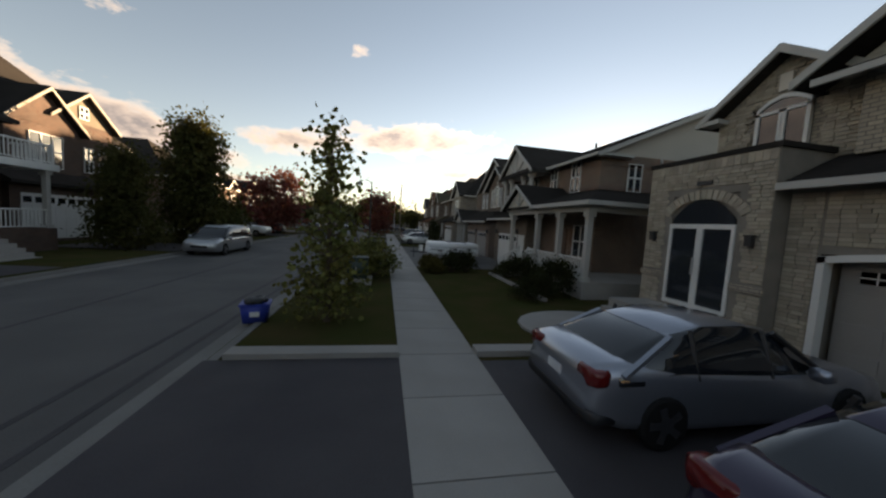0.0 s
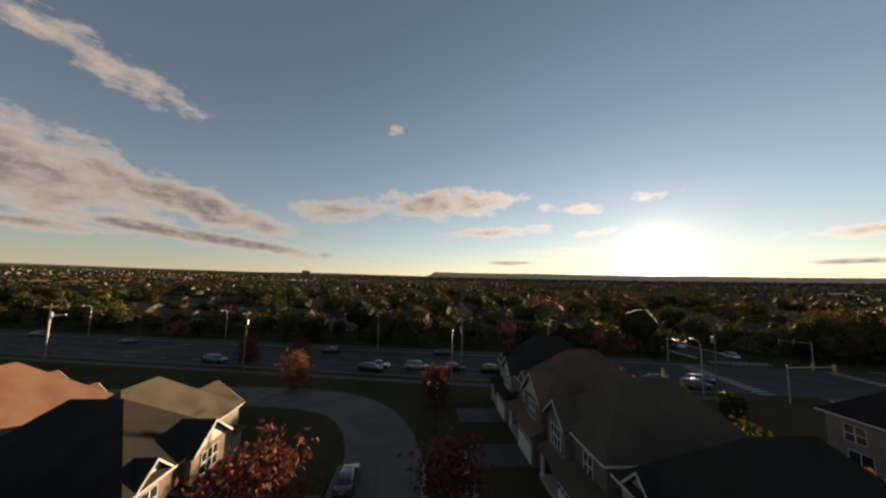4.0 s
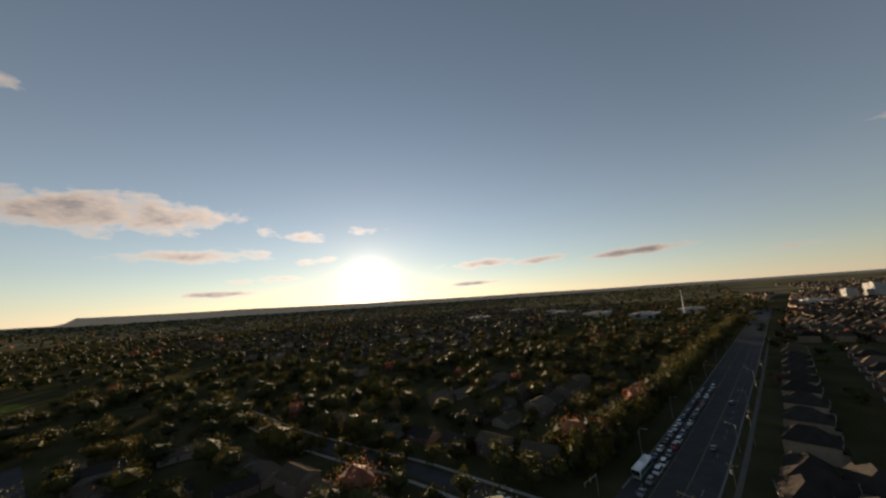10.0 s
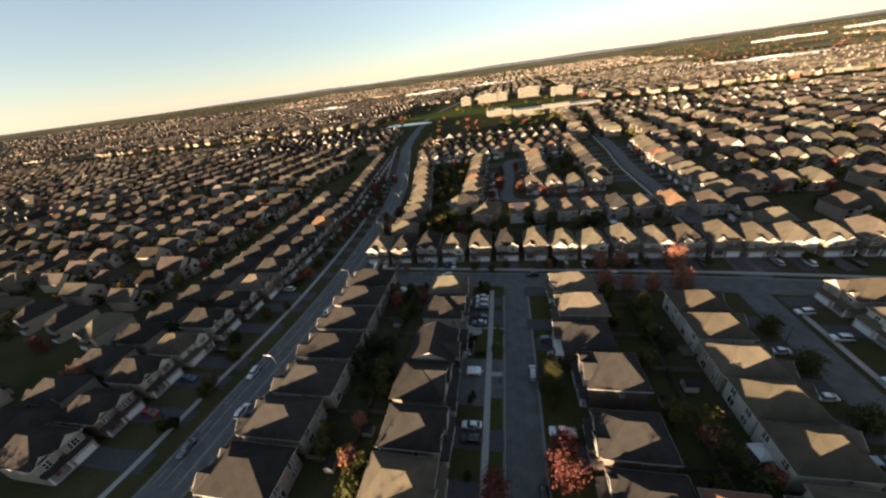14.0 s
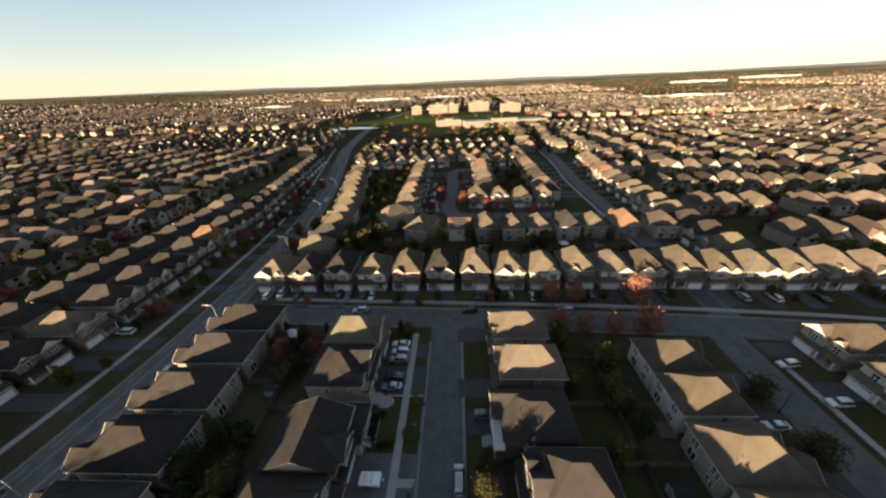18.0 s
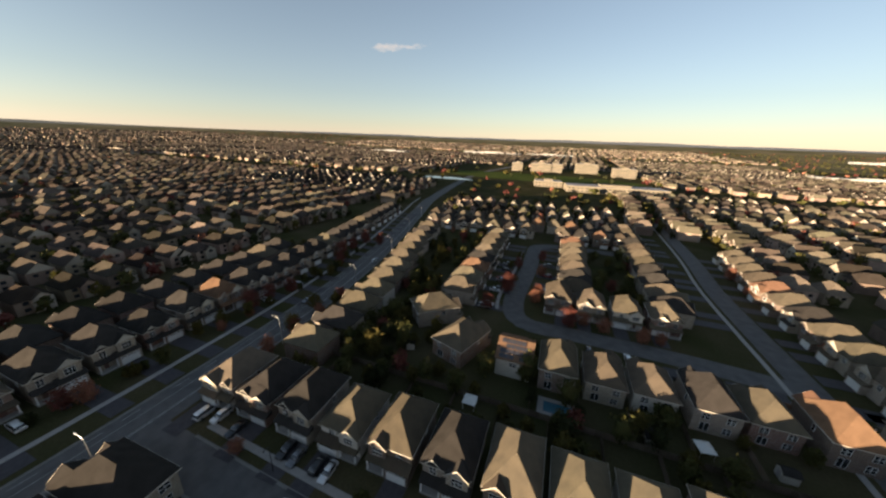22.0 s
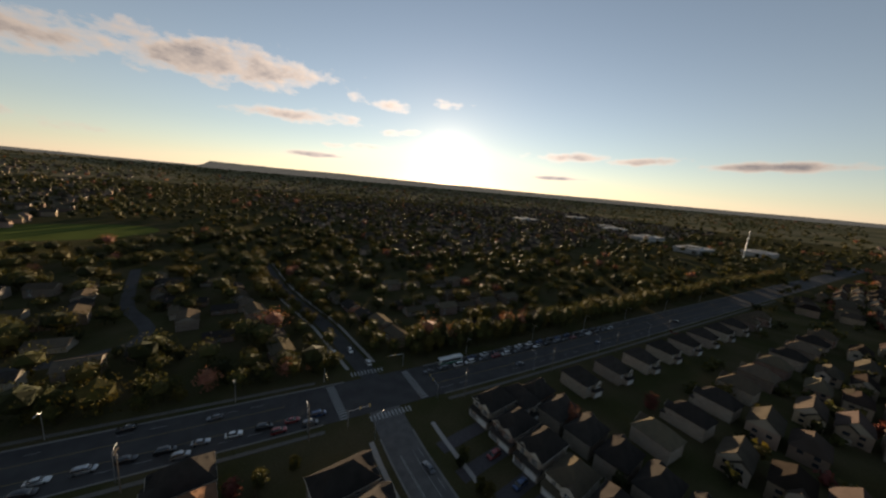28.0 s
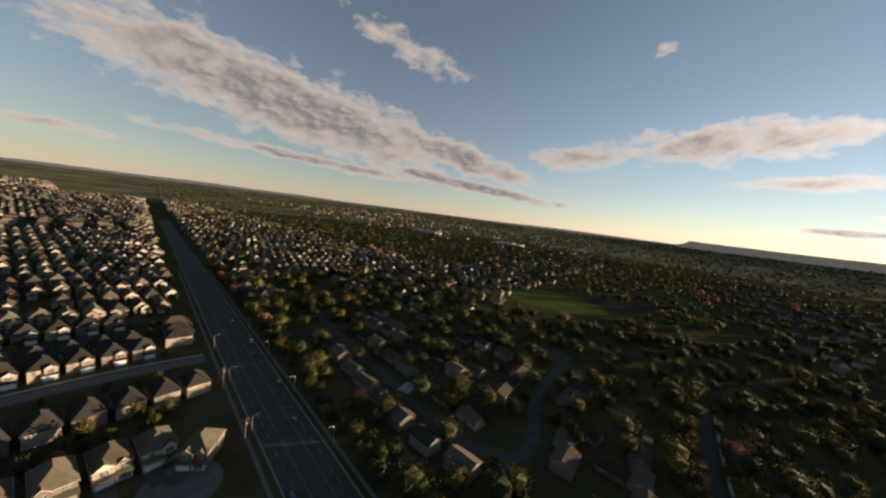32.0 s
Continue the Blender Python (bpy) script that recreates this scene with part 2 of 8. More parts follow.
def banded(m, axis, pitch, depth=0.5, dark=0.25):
    """Darkens a material's colour towards the lower edge of each horizontal lap (shingle courses, siding)."""
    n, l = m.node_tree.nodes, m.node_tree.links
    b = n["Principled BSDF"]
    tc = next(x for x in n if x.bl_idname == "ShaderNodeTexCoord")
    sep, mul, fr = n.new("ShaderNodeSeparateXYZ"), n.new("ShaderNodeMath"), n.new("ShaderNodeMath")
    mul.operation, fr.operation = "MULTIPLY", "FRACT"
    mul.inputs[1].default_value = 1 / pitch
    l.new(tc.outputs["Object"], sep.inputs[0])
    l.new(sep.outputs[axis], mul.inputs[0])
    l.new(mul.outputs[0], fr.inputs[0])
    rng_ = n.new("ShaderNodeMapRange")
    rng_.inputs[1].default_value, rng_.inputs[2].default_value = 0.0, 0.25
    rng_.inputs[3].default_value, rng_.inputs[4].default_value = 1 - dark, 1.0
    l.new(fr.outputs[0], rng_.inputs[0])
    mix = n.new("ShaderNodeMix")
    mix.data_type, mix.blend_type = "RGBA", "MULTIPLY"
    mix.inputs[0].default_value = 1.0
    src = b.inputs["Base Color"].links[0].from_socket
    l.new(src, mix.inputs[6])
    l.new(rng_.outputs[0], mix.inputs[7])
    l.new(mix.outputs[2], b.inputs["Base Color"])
    return m


ASPHALT = material("asphalt", (0.110, 0.104, 0.099), 0.85, gloss=0.25, grain=0.3, scale=0.35, fine=55, bump=0.3, second=(0.080, 0.076, 0.073))
DARKER_ASPHALT = material("darker_asphalt", (0.066, 0.064, 0.063), 0.85, gloss=0.05, grain=0.2, scale=0.2, fine=30, bump=0.2, second=(0.052, 0.050, 0.050))
DRIVE = material("driveway_asphalt", (0.050, 0.045, 0.049), 0.8, gloss=0.25, grain=0.35, scale=0.9, fine=70, bump=0.35, second=(0.064, 0.058, 0.060))
CONCRETE = material("concrete", (0.30, 0.28, 0.258), 0.9, gloss=0.2, grain=0.12, scale=0.9, fine=60, bump=0.15, vary=0.06)
KERBSTONE = material("kerb_concrete", (0.21, 0.20, 0.185), 0.9, grain=0.15, scale=0.7, fine=40)
OLD_PATH = material("weathered_path", (0.135, 0.126, 0.112), 0.92, grain=0.2, scale=0.6, fine=30, bump=0.15)
LAWN = material("lawn", (0.042, 0.047, 0.016), 0.95, grain=0.35, scale=0.8, fine=35, bump=0.6, second=(0.062, 0.050, 0.022))
LAND = material("suburban_land", (0.042, 0.043, 0.018), 0.95, grain=0.35, scale=0.05, fine=1.5, bump=0.3, second=(0.070, 0.058, 0.032))
MARKING = material("road_paint", (0.32, 0.32, 0.31), 0.7, grain=0.35, scale=0.8, fine=20)
YELLOW = material("yellow_road_paint", (0.24, 0.17, 0.05), 0.7, grain=0.2, scale=2, fine=20)
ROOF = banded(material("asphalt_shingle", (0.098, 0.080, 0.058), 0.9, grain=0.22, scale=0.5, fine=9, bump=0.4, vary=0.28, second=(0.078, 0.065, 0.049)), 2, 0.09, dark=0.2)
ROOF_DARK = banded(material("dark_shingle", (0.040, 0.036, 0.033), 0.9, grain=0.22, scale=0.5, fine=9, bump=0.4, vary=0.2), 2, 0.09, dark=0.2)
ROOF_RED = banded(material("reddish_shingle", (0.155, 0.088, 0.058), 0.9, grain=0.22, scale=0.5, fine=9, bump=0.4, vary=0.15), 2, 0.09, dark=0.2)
ROOF_FAR = material("far_shingle", (0.100, 0.082, 0.062), 0.9, grain=0.2, scale=0.3, fine=4, bump=0.0, vary=0.65, island=True)
ROOF_FAR_DARK = material("far_dark_shingle", (0.050, 0.041, 0.034), 0.9, grain=0.2, scale=0.3, fine=4, bump=0.0, vary=0.6, island=True)
GABLE_FAR = material("far_gable", (0.33, 0.287, 0.237), 0.8, grain=0.1, scale=0.3, fine=4, bump=0.0, vary=0.25, island=True)
WALL_FAR = material("far_wall", (0.25, 0.19, 0.145), 0.9, grain=0.2, scale=0.3, fine=4, bump=0.0, vary=0.45, island=True)
BRICK_TAN = brickwork("tan_brick", (0.28, 0.225, 0.17), (0.23, 0.185, 0.145), (0.36, 0.33, 0.28))
BRICK_RED = brickwork("red_brick", (0.18, 0.098, 0.073), (0.135, 0.078, 0.06), (0.30, 0.26, 0.22))
BRICK_DEEP = brickwork("deep_brown_brick", (0.100, 0.060, 0.046), (0.078, 0.048, 0.038), (0.13, 0.11, 0.095), vary=0.0)
BRICK_BROWN = brickwork("brown_brick", (0.165, 0.116, 0.092), (0.130, 0.093, 0.075), (0.22, 0.195, 0.17))
STONE = brickwork("buff_stone", (0.38, 0.33, 0.26), (0.32, 0.28, 0.23), (0.17, 0.15, 0.13), 0.22, 0.088, vary=0.0)
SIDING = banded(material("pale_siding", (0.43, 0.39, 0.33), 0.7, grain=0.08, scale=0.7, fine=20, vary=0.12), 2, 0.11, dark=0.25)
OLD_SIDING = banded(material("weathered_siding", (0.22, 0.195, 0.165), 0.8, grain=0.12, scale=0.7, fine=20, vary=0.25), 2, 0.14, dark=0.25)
# siding with the weaker sun on one gable put into its colour
DIMMED_SIDING = banded(material("dimmed_siding", (0.155, 0.128, 0.098), 0.75, grain=0.1, scale=0.7, fine=20), 2, 0.11, dark=0.25)
WHITE = material("white_paint", (0.62, 0.61, 0.58), 0.5, grain=0.05, scale=1.5, fine=30, bump=0.03)
CREAM = material("cream_trim", (0.52, 0.475, 0.40), 0.6, grain=0.08, scale=1.5, fine=30, bump=0.05, vary=0.12)
DULL_TRIM = material("dull_cream_trim", (0.25, 0.215, 0.165), 0.7, grain=0.1, scale=1.5, fine=30, bump=0.05)
DOOR = material("painted_door", (0.10, 0.055, 0.04), 0.5, grain=0.1, vary=0.3)
STEEL = material("galvanised_steel", (0.42, 0.42, 0.42), 0.45, 0.8, grain=0.1)
BLACK = material("black_plastic", (0.018, 0.018, 0.02), 0.5, grain=0.1)
RUBBER = material("tyre_rubber", (0.02, 0.02, 0.02), 0.85, grain=0.1)
ALLOY = material("alloy_wheel", (0.17, 0.17, 0.18), 0.35, 0.8, grain=0.08)
BARK = material("bark", (0.10, 0.075, 0.055), 0.95, grain=0.3, scale=4, fine=30, bump=0.6)
TIMBER = material("weathered_fence", (0.15, 0.115, 0.085), 0.9, grain=0.25, scale=1.5, fine=25, vary=0.2)
POLE_WOOD = material("utility_pole_wood", (0.17, 0.14, 0.11), 0.9, grain=0.25, scale=1.5, fine=25)


def glass(name, tint, rough=0.06):
    m = bpy.data.materials.new(name)
    m.use_nodes = True
    b = m.node_tree.nodes["Principled BSDF"]
    b.inputs["Base Color"].default_value = (*tint, 1)
    b.inputs["Roughness"].default_value = rough
    b.inputs["Specular IOR Level"].default_value = 0.9
    return m


PANE = glass("window_glass", (0.022, 0.026, 0.032))
CARGLASS = glass("tinted_car_glass", (0.012, 0.014, 0.017))
SOLAR = glass("solar_cell", (0.035, 0.036, 0.045), 0.25)
LEAF = {"green": material("green_leaves", (0.045, 0.049, 0.016), 0.8, grain=0.3, scale=0.4, fine=4, bump=0, vary=0.22, island=True, second=(0.062, 0.055, 0.018)),
        "dark": material("dark_leaves", (0.030, 0.033, 0.013), 0.8, grain=0.3, scale=0.4, fine=4, bump=0, vary=0.2, island=True),
        "gold": material("golden_leaves", (0.078, 0.064, 0.018), 0.8, grain=0.3, scale=0.4, fine=4, bump=0, vary=0.22, island=True),
        "red": material("red_leaves", (0.150, 0.050, 0.040), 0.8, grain=0.3, scale=0.4, fine=4, bump=0, vary=0.22, island=True),
        "orange": material("orange_leaves", (0.27, 0.115, 0.075), 0.8, grain=0.3, scale=0.4, fine=4, bump=0, vary=0.2, island=True)}


def translucent(m, share=0.18, tint=(1.2, 1.1, 0.6)):
    """Lets light shine through thin leaves."""
    n, l = m.node_tree.nodes, m.node_tree.links
    b, out = n["Principled BSDF"], n["Material Output"]
    t, mix, col = n.new("ShaderNodeBsdfTranslucent"), n.new("ShaderNodeMixShader"), n.new("ShaderNodeMix")
    col.data_type, col.blend_type = "RGBA", "MULTIPLY"
    col.inputs[0].default_value, col.inputs[7].default_value = 1.0, (*tint, 1)
    l.new(b.inputs["Base Color"].links[0].from_socket, col.inputs[6])
    l.new(col.outputs[2], t.inputs[0])
    mix.inputs[0].default_value = share
    l.new(b.outputs[0], mix.inputs[1])
    l.new(t.outputs[0], mix.inputs[2])
    l.new(mix.outputs[0], out.inputs[0])
    return m


for leaf in LEAF.values():
    translucent(leaf)


# ---- mesh helpers ----
def box(bm, x0, x1, y0, y1, z0, z1):
    v = [bm.verts.new(p) for p in ((x0, y0, z0), (x1, y0, z0), (x1, y1, z0), (x0, y1, z0), (x0, y0, z1), (x1, y0, z1), (x1, y1, z1), (x0, y1, z1))]
    for f in ((3, 2, 1, 0), (4, 5, 6, 7), (0, 1, 5, 4), (1, 2, 6, 5), (2, 3, 7, 6), (3, 0, 4, 7)):
        bm.faces.new([v[i] for i in f])
    return bm


def poly(bm, points, faces):
    v = [bm.verts.new(p) for p in points]
    for f in faces:
        bm.faces.new([v[i] for i in f])
    return bm


def tube(bm, a, b, r0, r1=None, sides=8):
    a, b = Vector(a), Vector(b)
    r1 = r0 if r1 is None else r1
    q = (b - a).to_track_quat("Z", "Y")
    ring = [[bm.verts.new(c + q @ Vector((r * math.cos(6.28319 * i / sides), r * math.sin(6.28319 * i / sides), 0))) for i in range(sides)] for c, r in ((a, r0), (b, r1))]
    for i in range(sides):
        j = (i + 1) % sides
        bm.faces.new((ring[0][i], ring[0][j], ring[1][j], ring[1][i]))
    bm.faces.new(ring[0][::-1])
    bm.faces.new(ring[1])
    return bm


def mesh_of(name, bm, mat):
    me = bpy.data.meshes.new(name)
    bm.normal_update()
    bm.to_mesh(me)
    bm.free()
    for m in (mat if isinstance(mat, (list, tuple)) else [mat]):
        me.materials.append(m)
    return me


def part(name, bm, mat, parent=None, label=""):
    ob = new(name, mesh_of(name, bm, mat))
    ob.parent = parent
    return tagged(ob, label)


def shared(name, me, parent, m):
    ob = new(name, me)
    ob.parent = parent
    ob.matrix_basis = m
    return ob


def from_arrays(name, verts, faces, mats, indices=None):
    me = bpy.data.meshes.new(name)
    me.from_pydata(verts, [], faces)
    for m in mats:
        me.materials.append(m)
    if indices is not None:
        me.polygons.foreach_set("material_index", indices)
    return new(name, me)


def bm_new():
    return bmesh.new()


def rise(x, y):
    """The land climbs slowly to low hills all round the town."""
    r = math.hypot(x, y)
    u = min(1, max(0, (r - 1000) / 3700))
    return 92 * u * u * (1.4 - 0.4 * u)

# ---- ground and roads ----
def polyline(points, step=6.0):
    """Points along a line, evenly spread, with smooth bends."""
    pts = [Vector((*p, 0)) for p in points]
    out = []
    for i in range(len(pts) - 1):
        p0, p1, p2, p3 = pts[max(i - 1, 0)], pts[i], pts[i + 1], pts[min(i + 2, len(pts) - 1)]
        n = max(1, int((p2 - p1).length / step))
        n = min(n, 60)
        for k in range(n):
            t = k / n
            m1, m2 = (p2 - p0) * 0.5, (p3 - p1) * 0.5
            out.append(p1 * (2 * t**3 - 3 * t**2 + 1) + m1 * (t**3 - 2 * t**2 + t) + p2 * (-2 * t**3 + 3 * t**2) + m2 * (t**3 - t**2))
    out.append(pts[-1])
    return out


def ribbon(bm, line, left, right, z0, z1):
    """A solid strip between two offsets from a line, from height z0 to z1."""
    rows = []
    for i, p in enumerate(line):
        d = (line[min(i + 1, len(line) - 1)] - line[max(i - 1, 0)]).normalized()
        nrm = Vector((-d.y, d.x, 0))
        h = rise(p.x, p.y)
        rows.append([bm.verts.new(p + nrm * o + Vector((0, 0, h + z))) for o, z in ((left, z0), (left, z1), (right, z1), (right, z0))])
    for a, b in zip(rows, rows[1:]):
        for i in range(3):
            bm.faces.new((a[i], a[i + 1], b[i + 1], b[i]))
    bm.faces.new(rows[0][::-1])
    bm.faces.new(rows[-1])
    return bm


def structure(name, bm, mat, label, parent=None):
    return tagged(part(name, bm, mat, parent), label, kind="structure")


bm = bm_new()
radii = [0, 60, 150, 300, 500, 750, 1000, 1300, 1700, 2200, 2700, 3200, 3800, 4400, 4950]
rings = []
for r in radii:
    if r == 0:
        rings.append([bm.verts.new((0, 0, 0))] * 96)
    else:
        rings.append([bm.verts.new((r * math.cos(i * math.pi / 48), r * math.sin(i * math.pi / 48), rise(r, 0))) for i in range(96)])
for a, b in zip(rings, rings[1:]):
    for i in range(96):
        j = (i + 1) % 96
        bm.faces.new((b[i], b[j], a[j], a[i]) if a[i] is not a[j] else (b[i], b[j], a[i]))
ground = structure("ground", bm, LAND, "dark autumn grass and soil between the houses")
# paler ground beyond the town, the distant haze put into its colour
ground.data.materials.append(material("haze_paled_ground", (0.20, 0.165, 0.10), 0.95, grain=0.3, scale=0.004, fine=0.03, bump=0, second=(0.085, 0.085, 0.045)))
for f in ground.data.polygons:
    c = f.center
    f.material_index = int(math.hypot(c.x, c.y) > 1750)

ARTERIAL = polyline([(-4600, 935), (-2500, 565), (-840, 273), (-420, 199), (-104, 142), (82, 109), (215, 89), (600, 36), (2500, -225), (4600, -510)], 12)
ROAD_B = polyline([(80, 100), (76.5, 78), (74.5, 55), (72.5, 36), (71, 10), (71.5, -25), (74.5, -70), (84, -131), (107, -231), (122, -300), (141, -460), (150, -640), (120, -900), (60, -1500)])
ROAD_D = polyline([(66, -2.5), (30, -0.8), (0, 0.5), (-52, 3), (-84, 5.5), (-115, 9), (-150, 16), (-190, 24)])
ROAD_A = polyline([(0.2, 1), (0.2, 40), (0.2, 76), (-0.8, 87), (-6, 96.5), (-17, 101), (-36, 101.5), (-58, 98), (-70, 87)], 3)
ROAD_W = polyline([(-72, 7), (-71, 40), (-70.5, 70), (-70, 87)])
ROAD_S = polyline([(-60, -182), (-20, -182), (-2, -176), (0, -160), (0, -135), (2, -95), (-4, -81), (-22, -80), (-50, -79), (-82, -76)], 4)
ROAD_T = polyline([(-78, 2), (-81, -40), (-82, -76), (-83, -140), (-88, -195), (-92, -290), (-96, -420)])
ROAD_N = polyline([(84, 118), (83.5, 150), (83, 174), (80.5, 195), (77, 225), (75, 260), (76, 330)])
ROAD_Q = polyline([(-190, 226), (-140, 213), (-95, 203), (-46, 191.5), (-18, 187), (2, 192), (8, 204), (5, 220), (-2, 240), (-5, 265), (-8, 330)], 4)
ROAD_V = polyline([(-158, 16), (-164, 50), (-166, 80), (-164, 110), (-160, 134)])
ROADS = [("arterial_road", ARTERIAL, 10.4, 0.036, "wide asphalt arterial road with faded lane lines"),
         ("collector_road", ROAD_B, 5.6, 0.030, "asphalt collector road with painted lines"),
         ("cross_street", ROAD_D, 4.3, 0.024, "plain asphalt residential street"), ("residential_street", ROAD_A, 4.1, 0.018, "worn grey asphalt street with sealed cracks"),
         ("side_street", ROAD_W, 4.1, 0.012, "plain asphalt residential street"), ("crescent", ROAD_S, 4.1, 0.012, "curving asphalt residential street"),
         ("south_street", ROAD_T, 4.1, 0.008, "plain asphalt residential street"), ("north_street", ROAD_N, 3.7, 0.020, "asphalt street between mature trees"),
         ("north_crescent", ROAD_Q, 3.0, 0.016, "asphalt crescent between older houses and trees"), ("west_street", ROAD_V, 4.0, 0.010, "plain asphalt residential street")]
road_obs = {}
for name, line, half, z, label in ROADS:
    road_obs[name] = structure(name, ribbon(bm_new(), line, half, -half, -0.2, z), DARKER_ASPHALT if name in ("arterial_road", "north_street", "north_crescent") else ASPHALT, label)


def kerb(line, off, a=0, b=None, label="low concrete kerb and gutter beside the asphalt"):
    seg = line[a:b]
    bm = bm_new()
    s = 1 if off > 0 else -1
    ribbon(bm, seg, off + 0.16 * s, off, -0.1, 0.15)
    ribbon(bm, seg, off, off - 0.42 * s, -0.1, 0.042)
    structure("kerb", bm, KERBSTONE, label)


def between(line, lo, hi, axis):
    return [p for p in line if lo <= p[axis] <= hi]


kerb(between(ROAD_A, 9, 83, 1), -4.3)
kerb(between(ROAD_A, 9, 83, 1), 4.3)
# the line of the cross street runs towards -x: its left side is the south
kerb(between(ROAD_D, -185, 58, 0), 4.4)
kerb(between(ROAD_D, 9, 55, 0), -4.4)
kerb(between(ROAD_D, -63, -8, 0), -4.4)
kerb(between(ROAD_B, -300, -10, 1), -5.7)
kerb(between(ROAD_B, 8, 88, 1), -5.7)
kerb(between(ROAD_B, -300, 88, 1), 5.7)
kerb(between(ARTERIAL, -500, 70, 0), -10.5), kerb(between(ARTERIAL, 96, 640, 0), -10.5)
kerb(between(ARTERIAL, -500, 72, 0), 10.5), kerb(between(ARTERIAL, 96, 640, 0), 10.5)


def walkway(line, off, half, name="sidewalk", z=0.16, mat=None):
    return structure(name, ribbon(bm_new(), line, off + half, off - half, -0.05, z), mat or CONCRETE, "pale concrete footpath")


walkway(between(ROAD_B, -300, 90, 1), 13.2, 0.75, z=0.10)
walkway(between(ROAD_B, 8, 88, 1), -8.6, 0.75, z=0.10)
walkway(between(ROAD_D, -185, 58, 0), 7.2, 0.75, z=0.17)
walkway(between(ARTERIAL, -400, 68, 0), -13.8, 0.7, z=0.10, mat=OLD_PATH), walkway(between(ARTERIAL, 98, 500, 0), -13.8, 0.7, z=0.10, mat=OLD_PATH)
walkway(between(ARTERIAL, -400, 70, 0), 13.6, 0.7, z=0.10, mat=OLD_PATH)
walkway(between(ROAD_W, 12, 80, 1), 6.4, 0.7, z=0.10)
walkway(between(ROAD_N, 126, 400, 1), 6.2, 0.7, z=0.08), walkway(between(ROAD_N, 126, 400, 1), -6.2, 0.7, z=0.08)
walkway(between(ROAD_S, -160, -84, 1), -6.3, 0.7, z=0.10), walkway(between(ROAD_T, -300, -12, 1), 6.2, 0.7, z=0.10)
walkway(ROAD_V, 6.2, 0.7, z=0.08)
structure("turning_circle", tube(bm_new(), (-72, 100.5, -0.1), (-72, 100.5, 0.021), 11.5, 11.5, 32), ASPHALT, "round asphalt turning area at the bend of a street")

# lines on the big roads
def dashes(road, line, off, mat, dash=0, gap=0, width=0.14, z=0.0):
    run, seg = 0.0, []
    for a, b in zip(line, line[1:]):
        if dash and (run % (dash + gap)) >= dash:
            if len(seg) > 1:
                part("lane_line", ribbon(bm_new(), seg, off + width, off, 0.0, z), mat, road)
            seg = []
        else:
            seg = seg or [a]
            seg.append(b)
        run += (b - a).length
    if len(seg) > 1:
        part("lane_line", ribbon(bm_new(), seg, off + width, off, 0.0, z), mat, road)


fine = polyline([(v.x, v.y) for v in between(ARTERIAL, -240, 60, 0)], 3), polyline([(v.x, v.y) for v in between(ARTERIAL, 100, 420, 0)], 3)
for line in fine:
    for off in (3.3, -3.3):
        dashes(road_obs["arterial_road"], line, off, YELLOW, z=0.041, width=0.16)
    for off in (6.8, -6.8):
        dashes(road_obs["arterial_road"], line, off, MARKING, 3, 6, z=0.041)
bfine = polyline([(v.x, v.y) for v in between(ROAD_B, -230, 86, 1)], 3)
for off in (1.9, -1.9, -2.3):
    dashes(road_obs["collector_road"], bfine, off, MARKING, z=0.035)
dashes(road_obs["collector_road"], bfine, 3.9, MARKING, 3, 6, z=0.035)


def crosswalk(road, a, b, bar, n):
    """A ladder of painted bars from a to b."""
    a, b = Vector((*a, 0)), Vector((*b, 0))
    d = (b - a).normalized()
    s = Vector((-d.y, d.x, 0))
    bm = bm_new()
    poly(bm, [s * -bar + d * -0.3, s * bar + d * -0.3, s * bar + d * 0.3, s * -bar + d * 0.3], [(3, 2, 1, 0)])
    me = mesh_of("crosswalk_bar", bm, MARKING)
    for i in range(n):
        p = a + (b - a) * (i + 0.5) / n
        shared("crosswalk_bar", me, road, Matrix.Translation((p.x, p.y, 0.043)))


art = road_obs["arterial_road"]
crosswalk(art, (67.5, 121), (66.0, 101), 1.5, 15)
crosswalk(art, (98.0, 116.0), (96.0, 96.5), 1.5, 15)
crosswalk(road_obs["collector_road"], (73.0, 97.0), (88.5, 94.5), 1.4, 12)
crosswalk(road_obs["north_street"], (77, 124.5), (91, 122), 1.4, 10)

# raised lawns, paths and driveways along the residential street
def slab(name, x0, x1, y0, y1, z, mat, label, z0=-0.05, parent=None):
    return structure(name, box(bm_new(), x0, x1, y0, y1, z0, z), mat, label, parent)


slab("lawn", 4.48, 33.5, 7.6, 98, 0.14, LAWN, "dull green autumn lawn with fallen leaves")
slab("lawn", -34.5, -4.48, 10.2, 80, 0.14, LAWN, "dull green lawn in the shade")
path = structure("sidewalk", box(bm_new(), 7.72, 9.18, 7, 84, 0.0, 0.150), KERBSTONE, "straight concrete footpath of square slabs")
bm = box(bm_new(), 7.70, 9.20, 0.012, 1.49, 0.1, 0.170)
slab_me = mesh_of("slab", bm, CONCRETE)
for i in range(51):
    shared("slab", slab_me, path, Matrix.Translation((0, 7.2 + i * 1.5, 0)))

